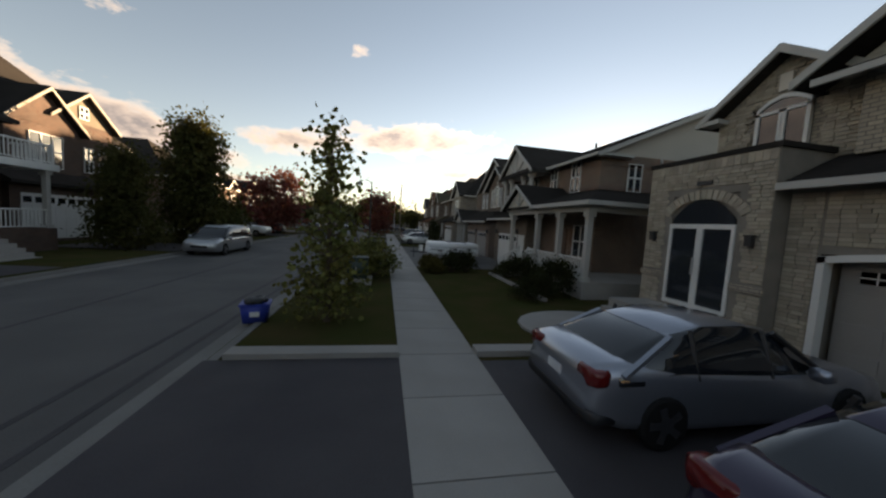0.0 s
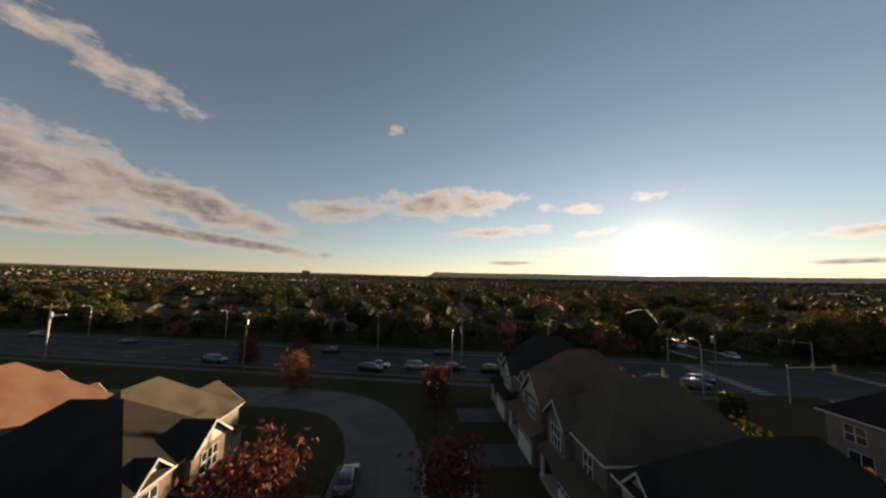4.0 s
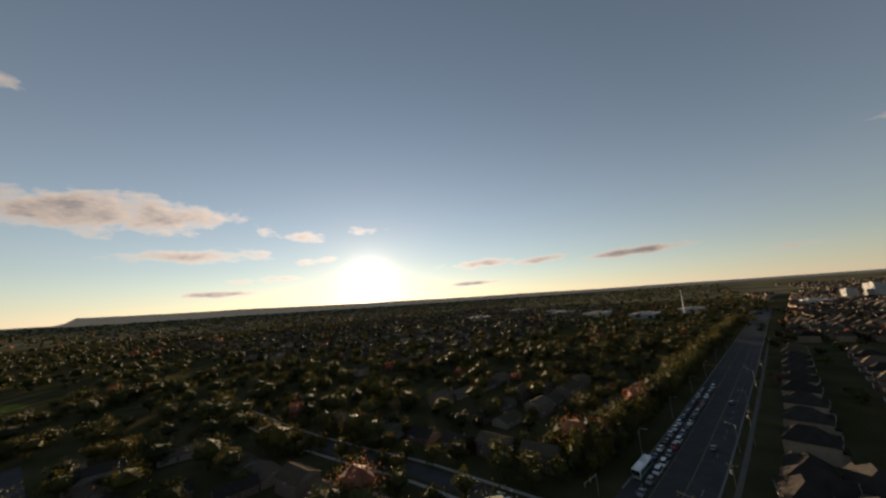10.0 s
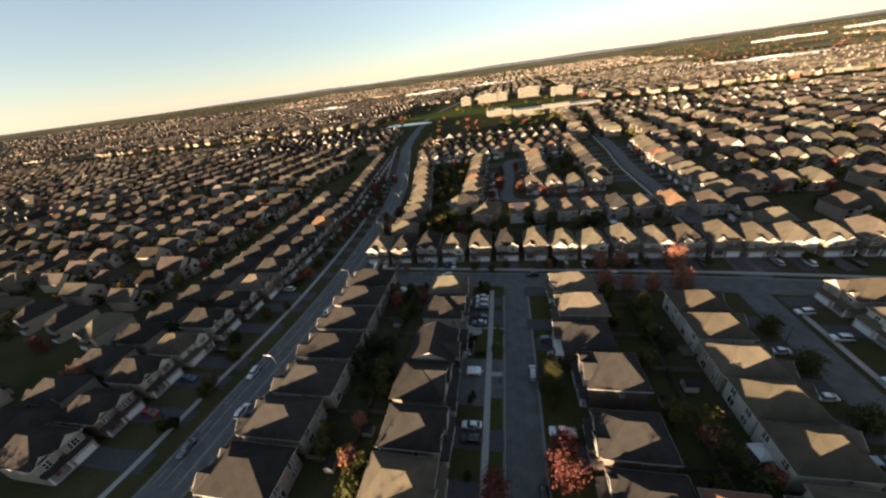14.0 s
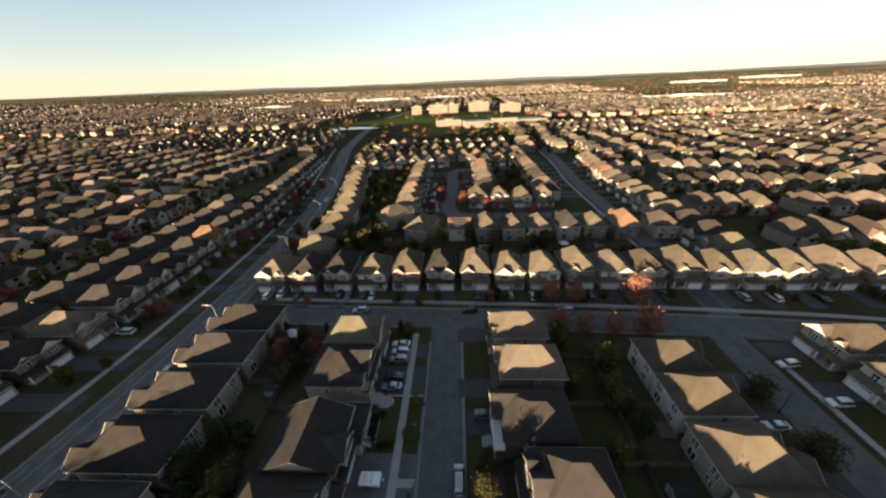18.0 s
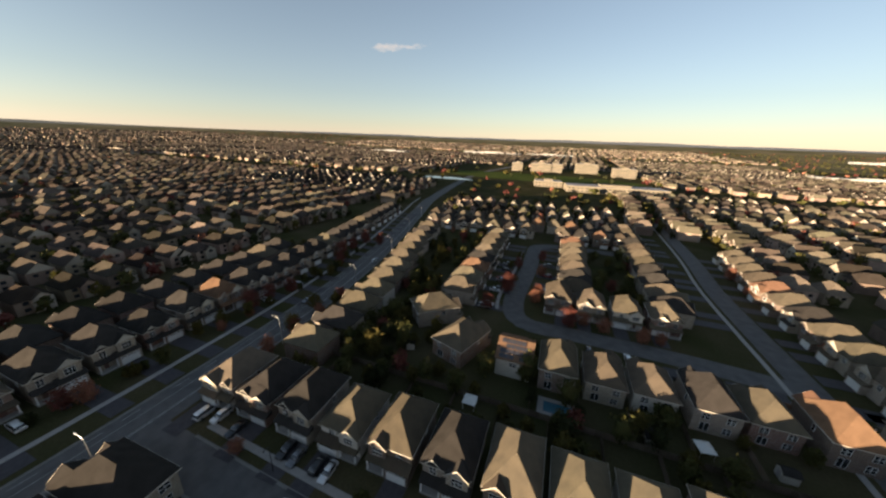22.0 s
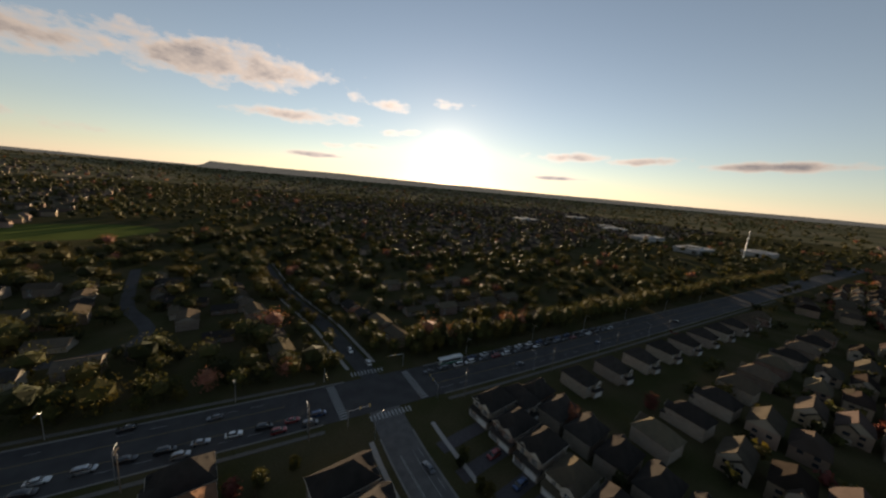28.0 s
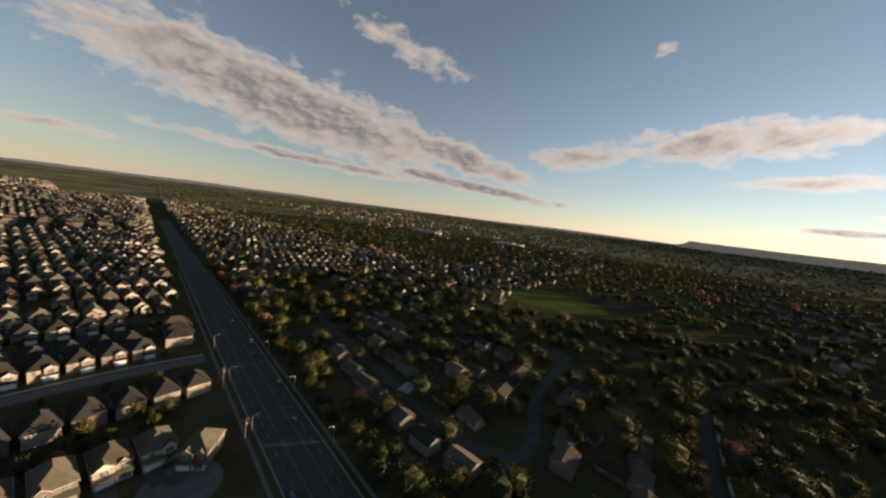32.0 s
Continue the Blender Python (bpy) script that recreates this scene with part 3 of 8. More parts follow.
# ---- houses ----
def hip(bm, x0, x1, y0, y1, z, h, oh=0.45, thick=0.18):
    """A hipped roof over a rectangle, with its eave's thickness."""
    x0, x1, y0, y1 = x0 - oh, x1 + oh, y0 - oh, y1 + oh
    w, d = x1 - x0, y1 - y0
    if w < d:
        cx = (x0 + x1) / 2
        k = w / 2 * 0.95
        r = [(cx, y0 + k, z + h), (cx, y1 - k, z + h)]
        faces = [(4, 5, 8), (5, 6, 9, 8), (6, 7, 9), (7, 4, 8, 9)]
    else:
        cy = (y0 + y1) / 2
        k = d / 2 * 0.95
        r = [(x0 + k, cy, z + h), (x1 - k, cy, z + h)]
        faces = [(7, 4, 8), (4, 5, 9, 8), (5, 6, 9), (6, 7, 8, 9)]
    pts = [(x0, y0, z - thick), (x1, y0, z - thick), (x1, y1, z - thick), (x0, y1, z - thick), (x0, y0, z), (x1, y0, z), (x1, y1, z), (x0, y1, z), *r]
    return poly(bm, pts, [(3, 2, 1, 0), (0, 1, 5, 4), (1, 2, 6, 5), (2, 3, 7, 6), (3, 0, 4, 7), *faces])


def gable(bm, x0, x1, y0, y1, z, h, oh=0.35, thick=0.18):
    """A gabled roof with its ridge along y."""
    cx = (x0 + x1) / 2
    x0, x1, y0, y1 = x0 - oh, x1 + oh, y0 - oh, y1 + oh
    t = thick
    pts = [(x0, y0, z), (cx, y0, z + h), (x1, y0, z), (x0, y1, z), (cx, y1, z + h), (x1, y1, z), (x0, y0, z - t), (cx, y0, z + h - t * 1.2), (x1, y0, z - t), (x0, y1, z - t), (cx, y1, z + h - t * 1.2), (x1, y1, z - t)]
    return poly(bm, pts, [(0, 1, 4, 3), (1, 2, 5, 4), (6, 9, 10, 7), (7, 10, 11, 8), (0, 6, 7, 1), (1, 7, 8, 2), (3, 4, 10, 9), (4, 5, 11, 10), (0, 3, 9, 6), (2, 8, 11, 5)])


def tri_wall(bm, x0, x1, y0, y1, z, h):
    cx = (x0 + x1) / 2
    return poly(bm, [(x0, y0, z), (x1, y0, z), (cx, y0, z + h), (x0, y1, z), (x1, y1, z), (cx, y1, z + h)], [(0, 1, 2), (5, 4, 3), (1, 4, 5, 2), (0, 2, 5, 3), (0, 3, 4, 1)])


def barge(bm, x0, x1, y, z, h, w=0.16, t=0.06):
    """Sloping trim boards along a gable end at y (facing -y)."""
    cx = (x0 + x1) / 2
    for a, b in ((x0, cx), (x1, cx)):
        poly(bm, [(a, y - t, z - w), (b, y - t, z + h - w), (b, y - t, z + h), (a, y - t, z), (a, y, z - w), (b, y, z + h - w), (b, y, z + h), (a, y, z)],
             [(0, 1, 2, 3), (7, 6, 5, 4), (0, 4, 5, 1), (2, 6, 7, 3), (1, 5, 6, 2), (3, 7, 4, 0)])
    return bm


def lattice(bm, x0, x1, z0, z1, cols, rows, y, rail, deep, back=0.03):
    """A frame with a grid of sunk fields, in one piece, its face at y and its back at back; returns the fields."""
    nx, nz = cols + 1, rows + 1
    v = [[bm.verts.new((x0 + (x1 - x0) * i / cols, y, z0 + (z1 - z0) * k / rows)) for i in range(nx)] for k in range(nz)]
    fields = [bm.faces.new((v[k][i], v[k][i + 1], v[k + 1][i + 1], v[k + 1][i])) for k in range(rows) for i in range(cols)]
    edge = v[0][:] + [v[k][-1] for k in range(1, nz)] + v[-1][-2::-1] + [v[k][0] for k in range(nz - 2, 0, -1)]
    low = [bm.verts.new((p.co.x, back, p.co.z)) for p in edge]
    for i in range(len(edge)):
        j = (i + 1) % len(edge)
        bm.faces.new((edge[j], edge[i], low[i], low[j]))
    bm.normal_update()
    bmesh.ops.inset_individual(bm, faces=fields, thickness=rail, depth=0.0, use_even_offset=True)
    bm.normal_update()
    bmesh.ops.inset_individual(bm, faces=fields, thickness=0.004, depth=-deep, use_even_offset=True)
    return fields


def window(parent, x, y, z, w, h, turn=0, bars=1, cross=True, split=True):
    """A framed window; it faces -y when turn is 0. x, y, z: middle of its foot on the wall."""
    m = pose(x, y, z, 0, 0, turn)
    key = (round(w, 2), round(h, 2), bars, cross, split)
    if key not in window_meshes:
        bm = bm_new()
        f = 0.07
        inner = lattice(bm, -w / 2 - f, w / 2 + f, -f - 0.03, h + f, bars + 1, 2 if cross else 1, -0.075, 0.036, 0.05)
        if split:
            bmesh.ops.delete(bm, geom=inner, context="FACES")
            pane = box(bm_new(), -w / 2 - 0.02, w / 2 + 0.02, -0.03, 0.015, -0.02, h + 0.02)
            window_meshes[key] = mesh_of("window", bm, WHITE), mesh_of("pane", pane, PANE)
        else:
            for face in inner:
                face.material_index = 1
            me = mesh_of("window", bm, WHITE)
            me.materials.append(PANE)
            window_meshes[key] = me, None
    frame_me, pane_me = window_meshes[key]
    ob = shared("window", frame_me, parent, m)
    if split:
        shared("pane", pane_me, ob, Matrix.Identity(4))
    return ob


window_meshes = {}


def garage_door(parent, x, y, w, h=2.15, turn=0, lites=True, mat=None, loose=False):
    lites = lites and w > 1
    bm = bm_new()
    cells = []
    n = max(2, int(w / 0.62))
    if loose:
        rows = 4
        cells = [(-w / 2 + w * c / n + 0.06, -w / 2 + w * (c + 1) / n - 0.06, -0.05, -0.028, h * r / rows + 0.07, h * (r + 1) / rows - 0.07) for r in range(rows - int(lites)) for c in range(n)]
        box(bm, -w / 2, w / 2, -0.03, 0.02, 0, h)
    else:
        lattice(bm, -w / 2, w / 2, 0, h * 0.75 if lites else h, n, 3 if lites else 4, -0.045, 0.06, 0.015, 0.02)
        if lites:
            poly(bm, [(-w / 2, -0.045, h * 0.75), (w / 2, -0.045, h * 0.75), (w / 2, -0.045, h), (-w / 2, -0.045, h)], [(0, 1, 2, 3)])
            bmesh.ops.remove_doubles(bm, verts=bm.verts, dist=0.001)
    ob = part("garage_door", bm, mat or WHITE, parent, "white panelled garage door")
    ob.matrix_basis = pose(x, y, 0.15, 0, 0, turn)
    for cell in cells:
        part("panel", box(bm_new(), *cell), mat or WHITE, ob)
    if lites:
        bm = bm_new()
        n = max(2, int(w / 0.62))
        for c in range(n):
            a, b = -w / 2 + w * c / n + 0.1, -w / 2 + w * (c + 1) / n - 0.1
            box(bm, a, b, -0.055, -0.03, h * 0.8, h * 0.93)
        part("pane", bm, PANE, ob)
    return ob


def suburban_house(w, d, brick, roofing, style, detail=2, wall=5.7, mirror=False, cladding=None, trim=None):
    """A two-storey brick house with an attached garage; its front faces -y and its foot's front middle is the origin."""
    s = -1 if mirror else 1
    house = new("house")
    X = lambda a, b: (min(a * s, b * s), max(a * s, b * s))
    gw = 0.56 * w
    gx0, gx1 = X(-w / 2, -w / 2 + gw)
    px0, px1 = X(-w / 2 + gw, w / 2)
    front = 1.6 if style != 2 else 0.0
    part("wall", box(bm_new(), -w / 2, w / 2, front, d, 0, wall), brick, house)
    bm = bm_new()
    hip(bm, -w / 2, w / 2, front, d, wall, min(w, d - front) * 0.45)
    part("roof", bm, roofing, house)
    bm = bm_new()
    for a in ((-w / 2 - 0.47, w / 2 + 0.47, front - 0.49, front - 0.45), (-w / 2 - 0.47, w / 2 + 0.47, d + 0.45, d + 0.49)):
        box(bm, *a, wall - 0.16, wall - 0.02)
    for a in (-w / 2 - 0.49, w / 2 + 0.45):
        box(bm, a, a + 0.04, front - 0.47, d + 0.47, wall - 0.16, wall - 0.02)
    if detail > 0:
        part("gutter", bm, CREAM, house, "cream eaves trough")
    else:
        bm.free()
    # garage wing and its roof
    if front:
        part("garage_wall", box(bm_new(), gx0, gx1, 0, front + 0.02, 0, 2.9), brick, house)
        bm = bm_new()
        h = 0.9
        poly(bm, [(gx0 - 0.3, -0.4, 2.85), (gx1 + 0.3, -0.4, 2.85), (gx1 + 0.3, front, 2.85 + h), (gx0 - 0.3, front, 2.85 + h), (gx0 - 0.3, -0.4, 2.7), (gx1 + 0.3, -0.4, 2.7), (gx1 + 0.3, front, 2.7), (gx0 - 0.3, front, 2.7)],
             [(0, 1, 2, 3), (7, 6, 5, 4), (0, 4, 5, 1), (1, 5, 6, 2), (3, 2, 6, 7), (0, 3, 7, 4)])
        part("garage_roof", bm, roofing, house)
    garage_door(house, (gx0 + gx1) / 2, -0.005 if front else front - 0.005, gw - 1.0, lites=detail > 0)
    # front gable
    if style in (0, 2):
        g0, g1, gz = gx0, gx1, wall - 0.1
    elif style == 1:
        g0, g1, gz = px0 - 0.2 * s, px1, wall - 0.1
    else:
        g0, g1, gz = gx0 + 0.8, gx1 - 0.3, wall - 0.1
    g0, g1 = min(g0, g1), max(g0, g1)
    gh = (g1 - g0) * 0.40
    gy = front - 0.7
    if style != 2:
        part("bay_wall", box(bm_new(), g0, g1, gy, front + 0.05, 3.2, wall), brick, house)
    else:
        gy = front - 0.02
    part("gable_wall", tri_wall(bm_new(), g0, g1, gy, front + 0.4, wall - 0.02, gh), (cladding or SIDING) if style != 1 else brick, house, "pale siding gable" if style != 1 and not cladding else "")
    part("gable_roof", gable(bm_new(), g0, g1, gy, front + 4.2, wall + 0.02, gh + 0.15), roofing, house)
    part("gable_trim", barge(bm_new(), g0 - 0.35, g1 + 0.35, gy - 0.36, wall + 0.0, gh + 0.13), trim or CREAM, house, "cream barge boards")
    # porch
    if detail > 0:
        bm = bm_new()
        box(bm, min(px0, px1) + 0.05, max(px0, px1), front - 1.5, front, 0, 0.45)
        part("porch", bm, CONCRETE, house)
        for cx in (px0 + 0.25 * 1, px1 - 0.25):
            bm = bm_new()
            box(bm, cx - 0.13, cx + 0.13, front - 1.45, front - 1.19, 0.45, 2.75)
            box(bm, cx - 0.19, cx + 0.19, front - 1.51, front - 1.13, 0.45, 0.62), box(bm, cx - 0.19, cx + 0.19, front - 1.51, front - 1.13, 2.6, 2.78)
            part("porch_column", bm, WHITE, house)
        bm = bm_new()
        poly(bm, [(px0 - 0.1, front - 1.75, 2.8), (px1 + 0.2, front - 1.75, 2.8), (px1 + 0.2, front, 3.45), (px0 - 0.1, front, 3.45), (px0 - 0.1, front - 1.75, 2.62), (px1 + 0.2, front - 1.75, 2.62), (px1 + 0.2, front, 2.62), (px0 - 0.1, front, 2.62)],
             [(0, 1, 2, 3), (7, 6, 5, 4), (0, 4, 5, 1), (1, 5, 6, 2), (3, 2, 6, 7), (0, 3, 7, 4)])
        part("porch_roof", bm, roofing, house)
        door = part("door", box(bm_new(), -0.48, 0.48, -0.05, 0.02, 0, 2.1), DOOR, house)
        door.matrix_basis = pose((px0 + px1) / 2, front, 0.45)
    # windows
    if style != 2:
        window(house, (g0 + g1) / 2, gy, 3.75, min(1.9, (g1 - g0) * 0.5), 1.45, bars=2, split=detail > 0)
    else:
        window(house, (g0 + g1) / 2, front, 3.5, 1.9, 1.5, bars=2, split=detail > 0)
    window(house, (px0 + px1) / 2 if style != 1 else (gx0 + gx1) / 2, front, 3.6, 1.2, 1.4, split=detail > 0)
    if detail > 0:
        for i, (wx_, z) in enumerate(((-w * 0.27, 3.5), (w * 0.25, 3.5), (-w * 0.25, 0.9), (w * 0.22, 0.6))):
            window(house, wx_, d, z, 1.5 if i != 3 else 1.7, 1.35 if i != 3 else 1.95, 180, cross=i != 3, split=False)
        window(house, -w / 2, d * 0.45, 3.6, 0.9, 1.2, -90, 0, split=False)
        window(house, w / 2, d * 0.62, 3.6, 0.9, 1.2, 90, 0, split=False)
    # a small gable over the other half of the front
    if detail > 1 and style in (0, 3):
        c = (px0 + px1) / 2
        dw = min(1.35, (max(px0, px1) - min(px0, px1)) * 0.36)
        part("gable_wall", tri_wall(bm_new(), c - dw, c + dw, front - 0.06, front + 0.4, wall - 0.12, dw * 0.95), cladding or SIDING, house, "pale siding gable")
        part("gable_roof", gable(bm_new(), c - dw, c + dw, front - 0.06, front + 2.4, wall - 0.08, dw * 0.95 + 0.14, 0.3), roofing, house)
        part("gable_trim", barge(bm_new(), c - dw - 0.3, c + dw + 0.3, front - 0.38, wall - 0.1, dw * 0.95 + 0.12), CREAM, house, "cream barge boards")
    return house


def bungalow(w, d, walls, roofing, h=2.9, storeys=1):
    """An older side-gabled house, its ridge along x, front to -y."""
    house = new("house")
    H = h * storeys * (1.0 if storeys == 1 else 0.93)
    part("wall", box(bm_new(), -w / 2, w / 2, 0, d, 0, H), walls, house)
    bm = bm_new()
    gable(bm, -d / 2, d / 2, -w / 2, w / 2, H, d * 0.24, 0.4)
    bmesh.ops.rotate(bm, verts=bm.verts, matrix=Matrix.Rotation(math.pi / 2, 3, "Z"))
    bmesh.ops.translate(bm, verts=bm.verts, vec=(0, d / 2, 0))
    part("roof", bm, roofing, house)
    bm = bm_new()
    tri_wall(bm, -d / 2, d / 2, -w / 2, w / 2, H - 0.02, d * 0.235)
    bmesh.ops.rotate(bm, verts=bm.verts, matrix=Matrix.Rotation(math.pi / 2, 3, "Z"))
    bmesh.ops.translate(bm, verts=bm.verts, vec=(0, d / 2, 0))
    part("gable_wall", bm, OLD_SIDING if walls is not SIDING else SIDING, house)
    if storeys == 1 and walls is BRICK_RED:
        part("chimney", box(bm_new(), w * 0.22, w * 0.22 + 0.7, d * 0.6, d * 0.6 + 0.6, H, H + d * 0.24 + 0.5), BRICK_RED, house)
    for i in range(storeys):
        window(house, -w * 0.28, 0, 1.0 + i * 2.6, 1.8, 1.2, bars=2, split=False)
        if i == storeys - 1:
            window(house, 0, d, 1.0 + i * 2.6, 1.8, 1.1, 180, split=False)
    door = part("door", box(bm_new(), -0.45, 0.45, -0.05, 0.02, 0, 2.05), DOOR, house)
    door.matrix_basis = pose(0.2, 0, 0.2)
    return house


PROTOS, PLAIN = [], []
for i, (w, d, brick, roofing, style, mirror, words) in enumerate((
        (9.2, 14.0, BRICK_TAN, ROOF, 0, False, "two-storey tan brick house with a hipped brown shingle roof"),
        (9.0, 14.5, BRICK_BROWN, ROOF, 1, True, "two-storey brown brick house with a front gable"),
        (9.3, 13.5, BRICK_RED, ROOF, 3, False, "two-storey red brick house with brown shingles and garage"),
        (9.1, 14.2, BRICK_TAN, ROOF_DARK, 3, True, "two-storey tan brick house with dark grey shingles"),
        (9.3, 14.0, BRICK_BROWN, ROOF_RED, 0, True, "two-storey brown brick house with a reddish shingle roof"),
        (9.2, 13.6, SIDING, ROOF, 1, False, "two-storey pale sided house with a brown hipped roof"),
        (9.2, 14.0, BRICK_RED, ROOF_DARK, 3, True, "two-storey red brick house with dark shingles and pale gables"))):
    for detail, group in ((2, PROTOS), (0, PLAIN)):
        h = suburban_house(w, d, brick, roofing, style, detail, mirror=mirror)
        tagged(h, words, "house", "detached houses of the estate")
        group.append(h)
OLD = []
for w, d, walls, roofing, st, words in ((13, 8.5, OLD_SIDING, ROOF, 1, "low pale bungalow with a brown gabled roof among trees"), (12, 8, BRICK_RED, ROOF_DARK, 1, "low red brick bungalow with a dark gabled roof"),
                                        (11, 8, OLD_SIDING, ROOF_DARK, 2, "two-storey pale sided house with a dark gabled roof"), (12, 9, BRICK_BROWN, ROOF, 2, "two-storey brown brick house with a gabled roof")):
    h = bungalow(w, d, walls, roofing, 2.8, st)
    tagged(h, words, "house", "older houses north of the arterial")
    OLD.append(h)
used_proto = set()
footprints = []


def place(protos, k, x, y, turn):
    """Puts a house of the k-th kind with its front middle at x, y; turn 0 faces -y."""
    p = protos[k % len(protos)]
    m = pose(x, y, rise(x, y), 0, 0, turn)
    footprints.append((x, y, radians(turn)))
    if p.name not in used_proto:
        used_proto.add(p.name)
        p.matrix_basis = m
        return p
    return copy_thing(p, m)


houses_at = []


def drive(x, y, turn, k, length, w=4.6):
    """A driveway from the garage towards the road."""
    p = PROTOS[k % len(PROTOS)]
    off = (-2.1, 2.1, -2.1, 2.1, 2.1, -2.1, 2.1)[k % 7]
    m = pose(x, y, 0, 0, 0, turn)
    bm = box(bm_new(), off - w / 2, off + w / 2, -length, 0.3, -0.02, 0.155 if abs(x) < 34 and 8 < y < 98 else 0.06)
    ob = structure("driveway", bm, DRIVE, "dark asphalt driveway in front of a garage")
    ob.matrix_basis = m


def row(kinds, pts, turn, length=0, protos=None, w=4.6):
    for (x, y), k in zip(pts, kinds):
        place(protos or PROTOS, k, x, y, turn)
        houses_at.append((x, y))
        if length:
            drive(x, y, turn, k, length, w)


rk = random.Random(4)
pick = lambda n: [rk.choice((0, 0, 1, 2, 3, 4, 5, 1)) for _ in range(n)]
# turn: 0 faces -y, 90 faces +x, 180 faces +y, -90 faces -x
AEAST = [63.4, 74.2, 85, 95.5]
for y, k in zip(AEAST, (3, 1, 4, 3)):
    # these stand a little taller than the rest
    place(PROTOS, k, 15.5, y, -90).matrix_basis = pose(15.5, y, 0, 0, 0, -90) @ Matrix.Diagonal((1, 1, 1.12, 1))
    houses_at.append((15.5, y))
    drive(15.5, y, -90, k, 6.2)
row([0], [(15.5, 11.4)], -90, 6.2, w=6)
row([0, 1, 6, 6], [(-10.4 - 1.8 * (y > 40), y) for y in (10, 22.5, 61, 72.5)], 90, 7.6)
# a taller brown brick house with two stepped gables
h = suburban_house(9.9, 13.5, BRICK_DEEP, ROOF_DARK, 3, 1, cladding=BRICK_DEEP, trim=DULL_TRIM)
part("bay_wall", box(bm_new(), 0.34, 3.2, 1.1, 1.65, 3.2, 6.4), BRICK_DEEP, h)
part("bay_wall", box(bm_new(), -1.4, 0.34, 1.3, 2.0, 5.72, 6.4), DIMMED_SIDING, h)
part("gable_wall", tri_wall(bm_new(), -1.4, 3.2, 1.1, 3.2, 6.38, 1.6), DIMMED_SIDING, h, "pale siding gable")
part("gable_roof", gable(bm_new(), -1.4, 3.2, 1.1, 7.0, 6.42, 1.75), ROOF_DARK, h)
part("gable_trim", barge(bm_new(), -1.75, 3.55, 0.74, 6.4, 1.73), DULL_TRIM, h, "dull cream barge boards")
window(h, 1.2, 1.1, 3.8, 0.6, 1.25, bars=1), window(h, 2.4, 1.1, 3.8, 0.6, 1.25, bars=1), window(h, 0.9, 1.1, 6.75, 0.55, 0.5, bars=1)
tagged(h, "tall red-brown brick house with two stepped cream gables", "house", "detached houses of the estate")
h.matrix_basis = pose(-12.6, 47.0, 0.14, 0, 0, 90) @ Matrix.Diagonal((1, 1, 1.24, 1))
houses_at.append((-10.4, 46))
drive(-10.4, 46, 90, 2, 5.8)
houses_at.append((-10.4, 35))
for y in (7, 18, 29.5, 41, 52.5, 63.5, 75):
    x = 63.4 + (y > 60) * 1.5
    place(PROTOS, 3, x, y, 90).matrix_basis = pose(x, y, 0, 0, 0, 90) @ Matrix.Diagonal((1.04, 1.2, 1.06, 1))
    houses_at.append((x, y))
DS = [60, 48.6, 37, 25.5, 14, 2.6, -8.8, -20, -31.2, -42.4, -53.6, -64.6, -75.6, -86.6, -97.5, -108.5, -120, -132]
row([0, 6, 3, 5, 1, 3, 1, 0, 5, 1, 5, 0, 1, 0, 5, 0, 1, 2], [(x, -13.3 + 0.03 * (x < -60) * (-60 - x)) for x in DS], 180, 8.9)
row([1, 0, 5, 3, 2, 4, 0], [(x, -64) for x in (-15.5, -27, -38, -50, -61, -74, -90)], 0, 9)
for k, x, y, turn, sx, sy in ((2, 9.5, -65.5, -20, 1.12, 1.22), (0, 20.5, -77, -50, 1.1, 1.15)):
    # two wider houses at the bend
    place(PROTOS, k, x, y, turn).matrix_basis = pose(x, y, 0, 0, 0, turn) @ Matrix.Diagonal((sx, sy, 1.05, 1))
    houses_at.append((x, y))
row(pick(12), [(60.5 + max(0, -y - 70) * 0.18, y) for y in range(-38, -180, -12)], 90, 0, PLAIN)
row([0, 1, 4, 3, 0, 5, 1, 0], [(16, y) for y in (-90, -101.5, -113, -125, -137, -149, -161, -172.5)], -90, 11, PLAIN)
row([0, 3, 1, 5, 0, 1, 4], [(-13.5, y) for y in (-108, -119, -130, -141, -152, -163, -174)], 90, 9, PLAIN)
for x, y, turn in ((-50, -190, 180), (-44, -226, 0)):
    row(pick(12), [(x + 11.6 * i, y) for i in range(12) if abs(x + 11.6 * i) > 7 or y < -200], turn, 0, PLAIN)
row([1, 0, 5, 2], [(x, -91) for x in (-14.5, -26.5, -38.5, -50.5)], 180, 7)
row(pick(11), [(-63, y) for y in range(-106, -236, -12)], -90, 14, PLAIN), row(pick(14), [(-94 - max(0, -y - 140) * 0.1, y) for y in range(-34, -202, -12)], 90, 7, PLAIN)
row([5, 5, 0, 5, 5, 5], [(-57.5, y) for y in (20, 29.7, 41, 51, 60.7, 72)], -90, 9)
row([0, 5, 1, 0, 1], [(-86, y) for y in (15, 27, 39, 51, 63)], 90, 9)
BE = [(104.5 - (77 - y) * 0.11 if y > 0 else 96.2 + max(0, -y - 70) * 0.15, y) for y in [76 - 11.2 * i for i in range(27)]]
row([3, 6, 3, 5, 3, 6, 2, 3, 3, 6, 3, 4, 3, 6], BE[:14], -90, 18.2)
dark = lambda n: [rk.choice((3, 6, 3, 1, 6, 3)) for _ in range(n)]
row(dark(13), BE[14:], -90, 17, PLAIN)
row(dark(16), [(x + 35, y - 4) for x, y in BE[:16]], 90, 0, PLAIN)
row([0, 4, 3], [(x, 84) for x in (-20, -32, -44)], 180, 0)
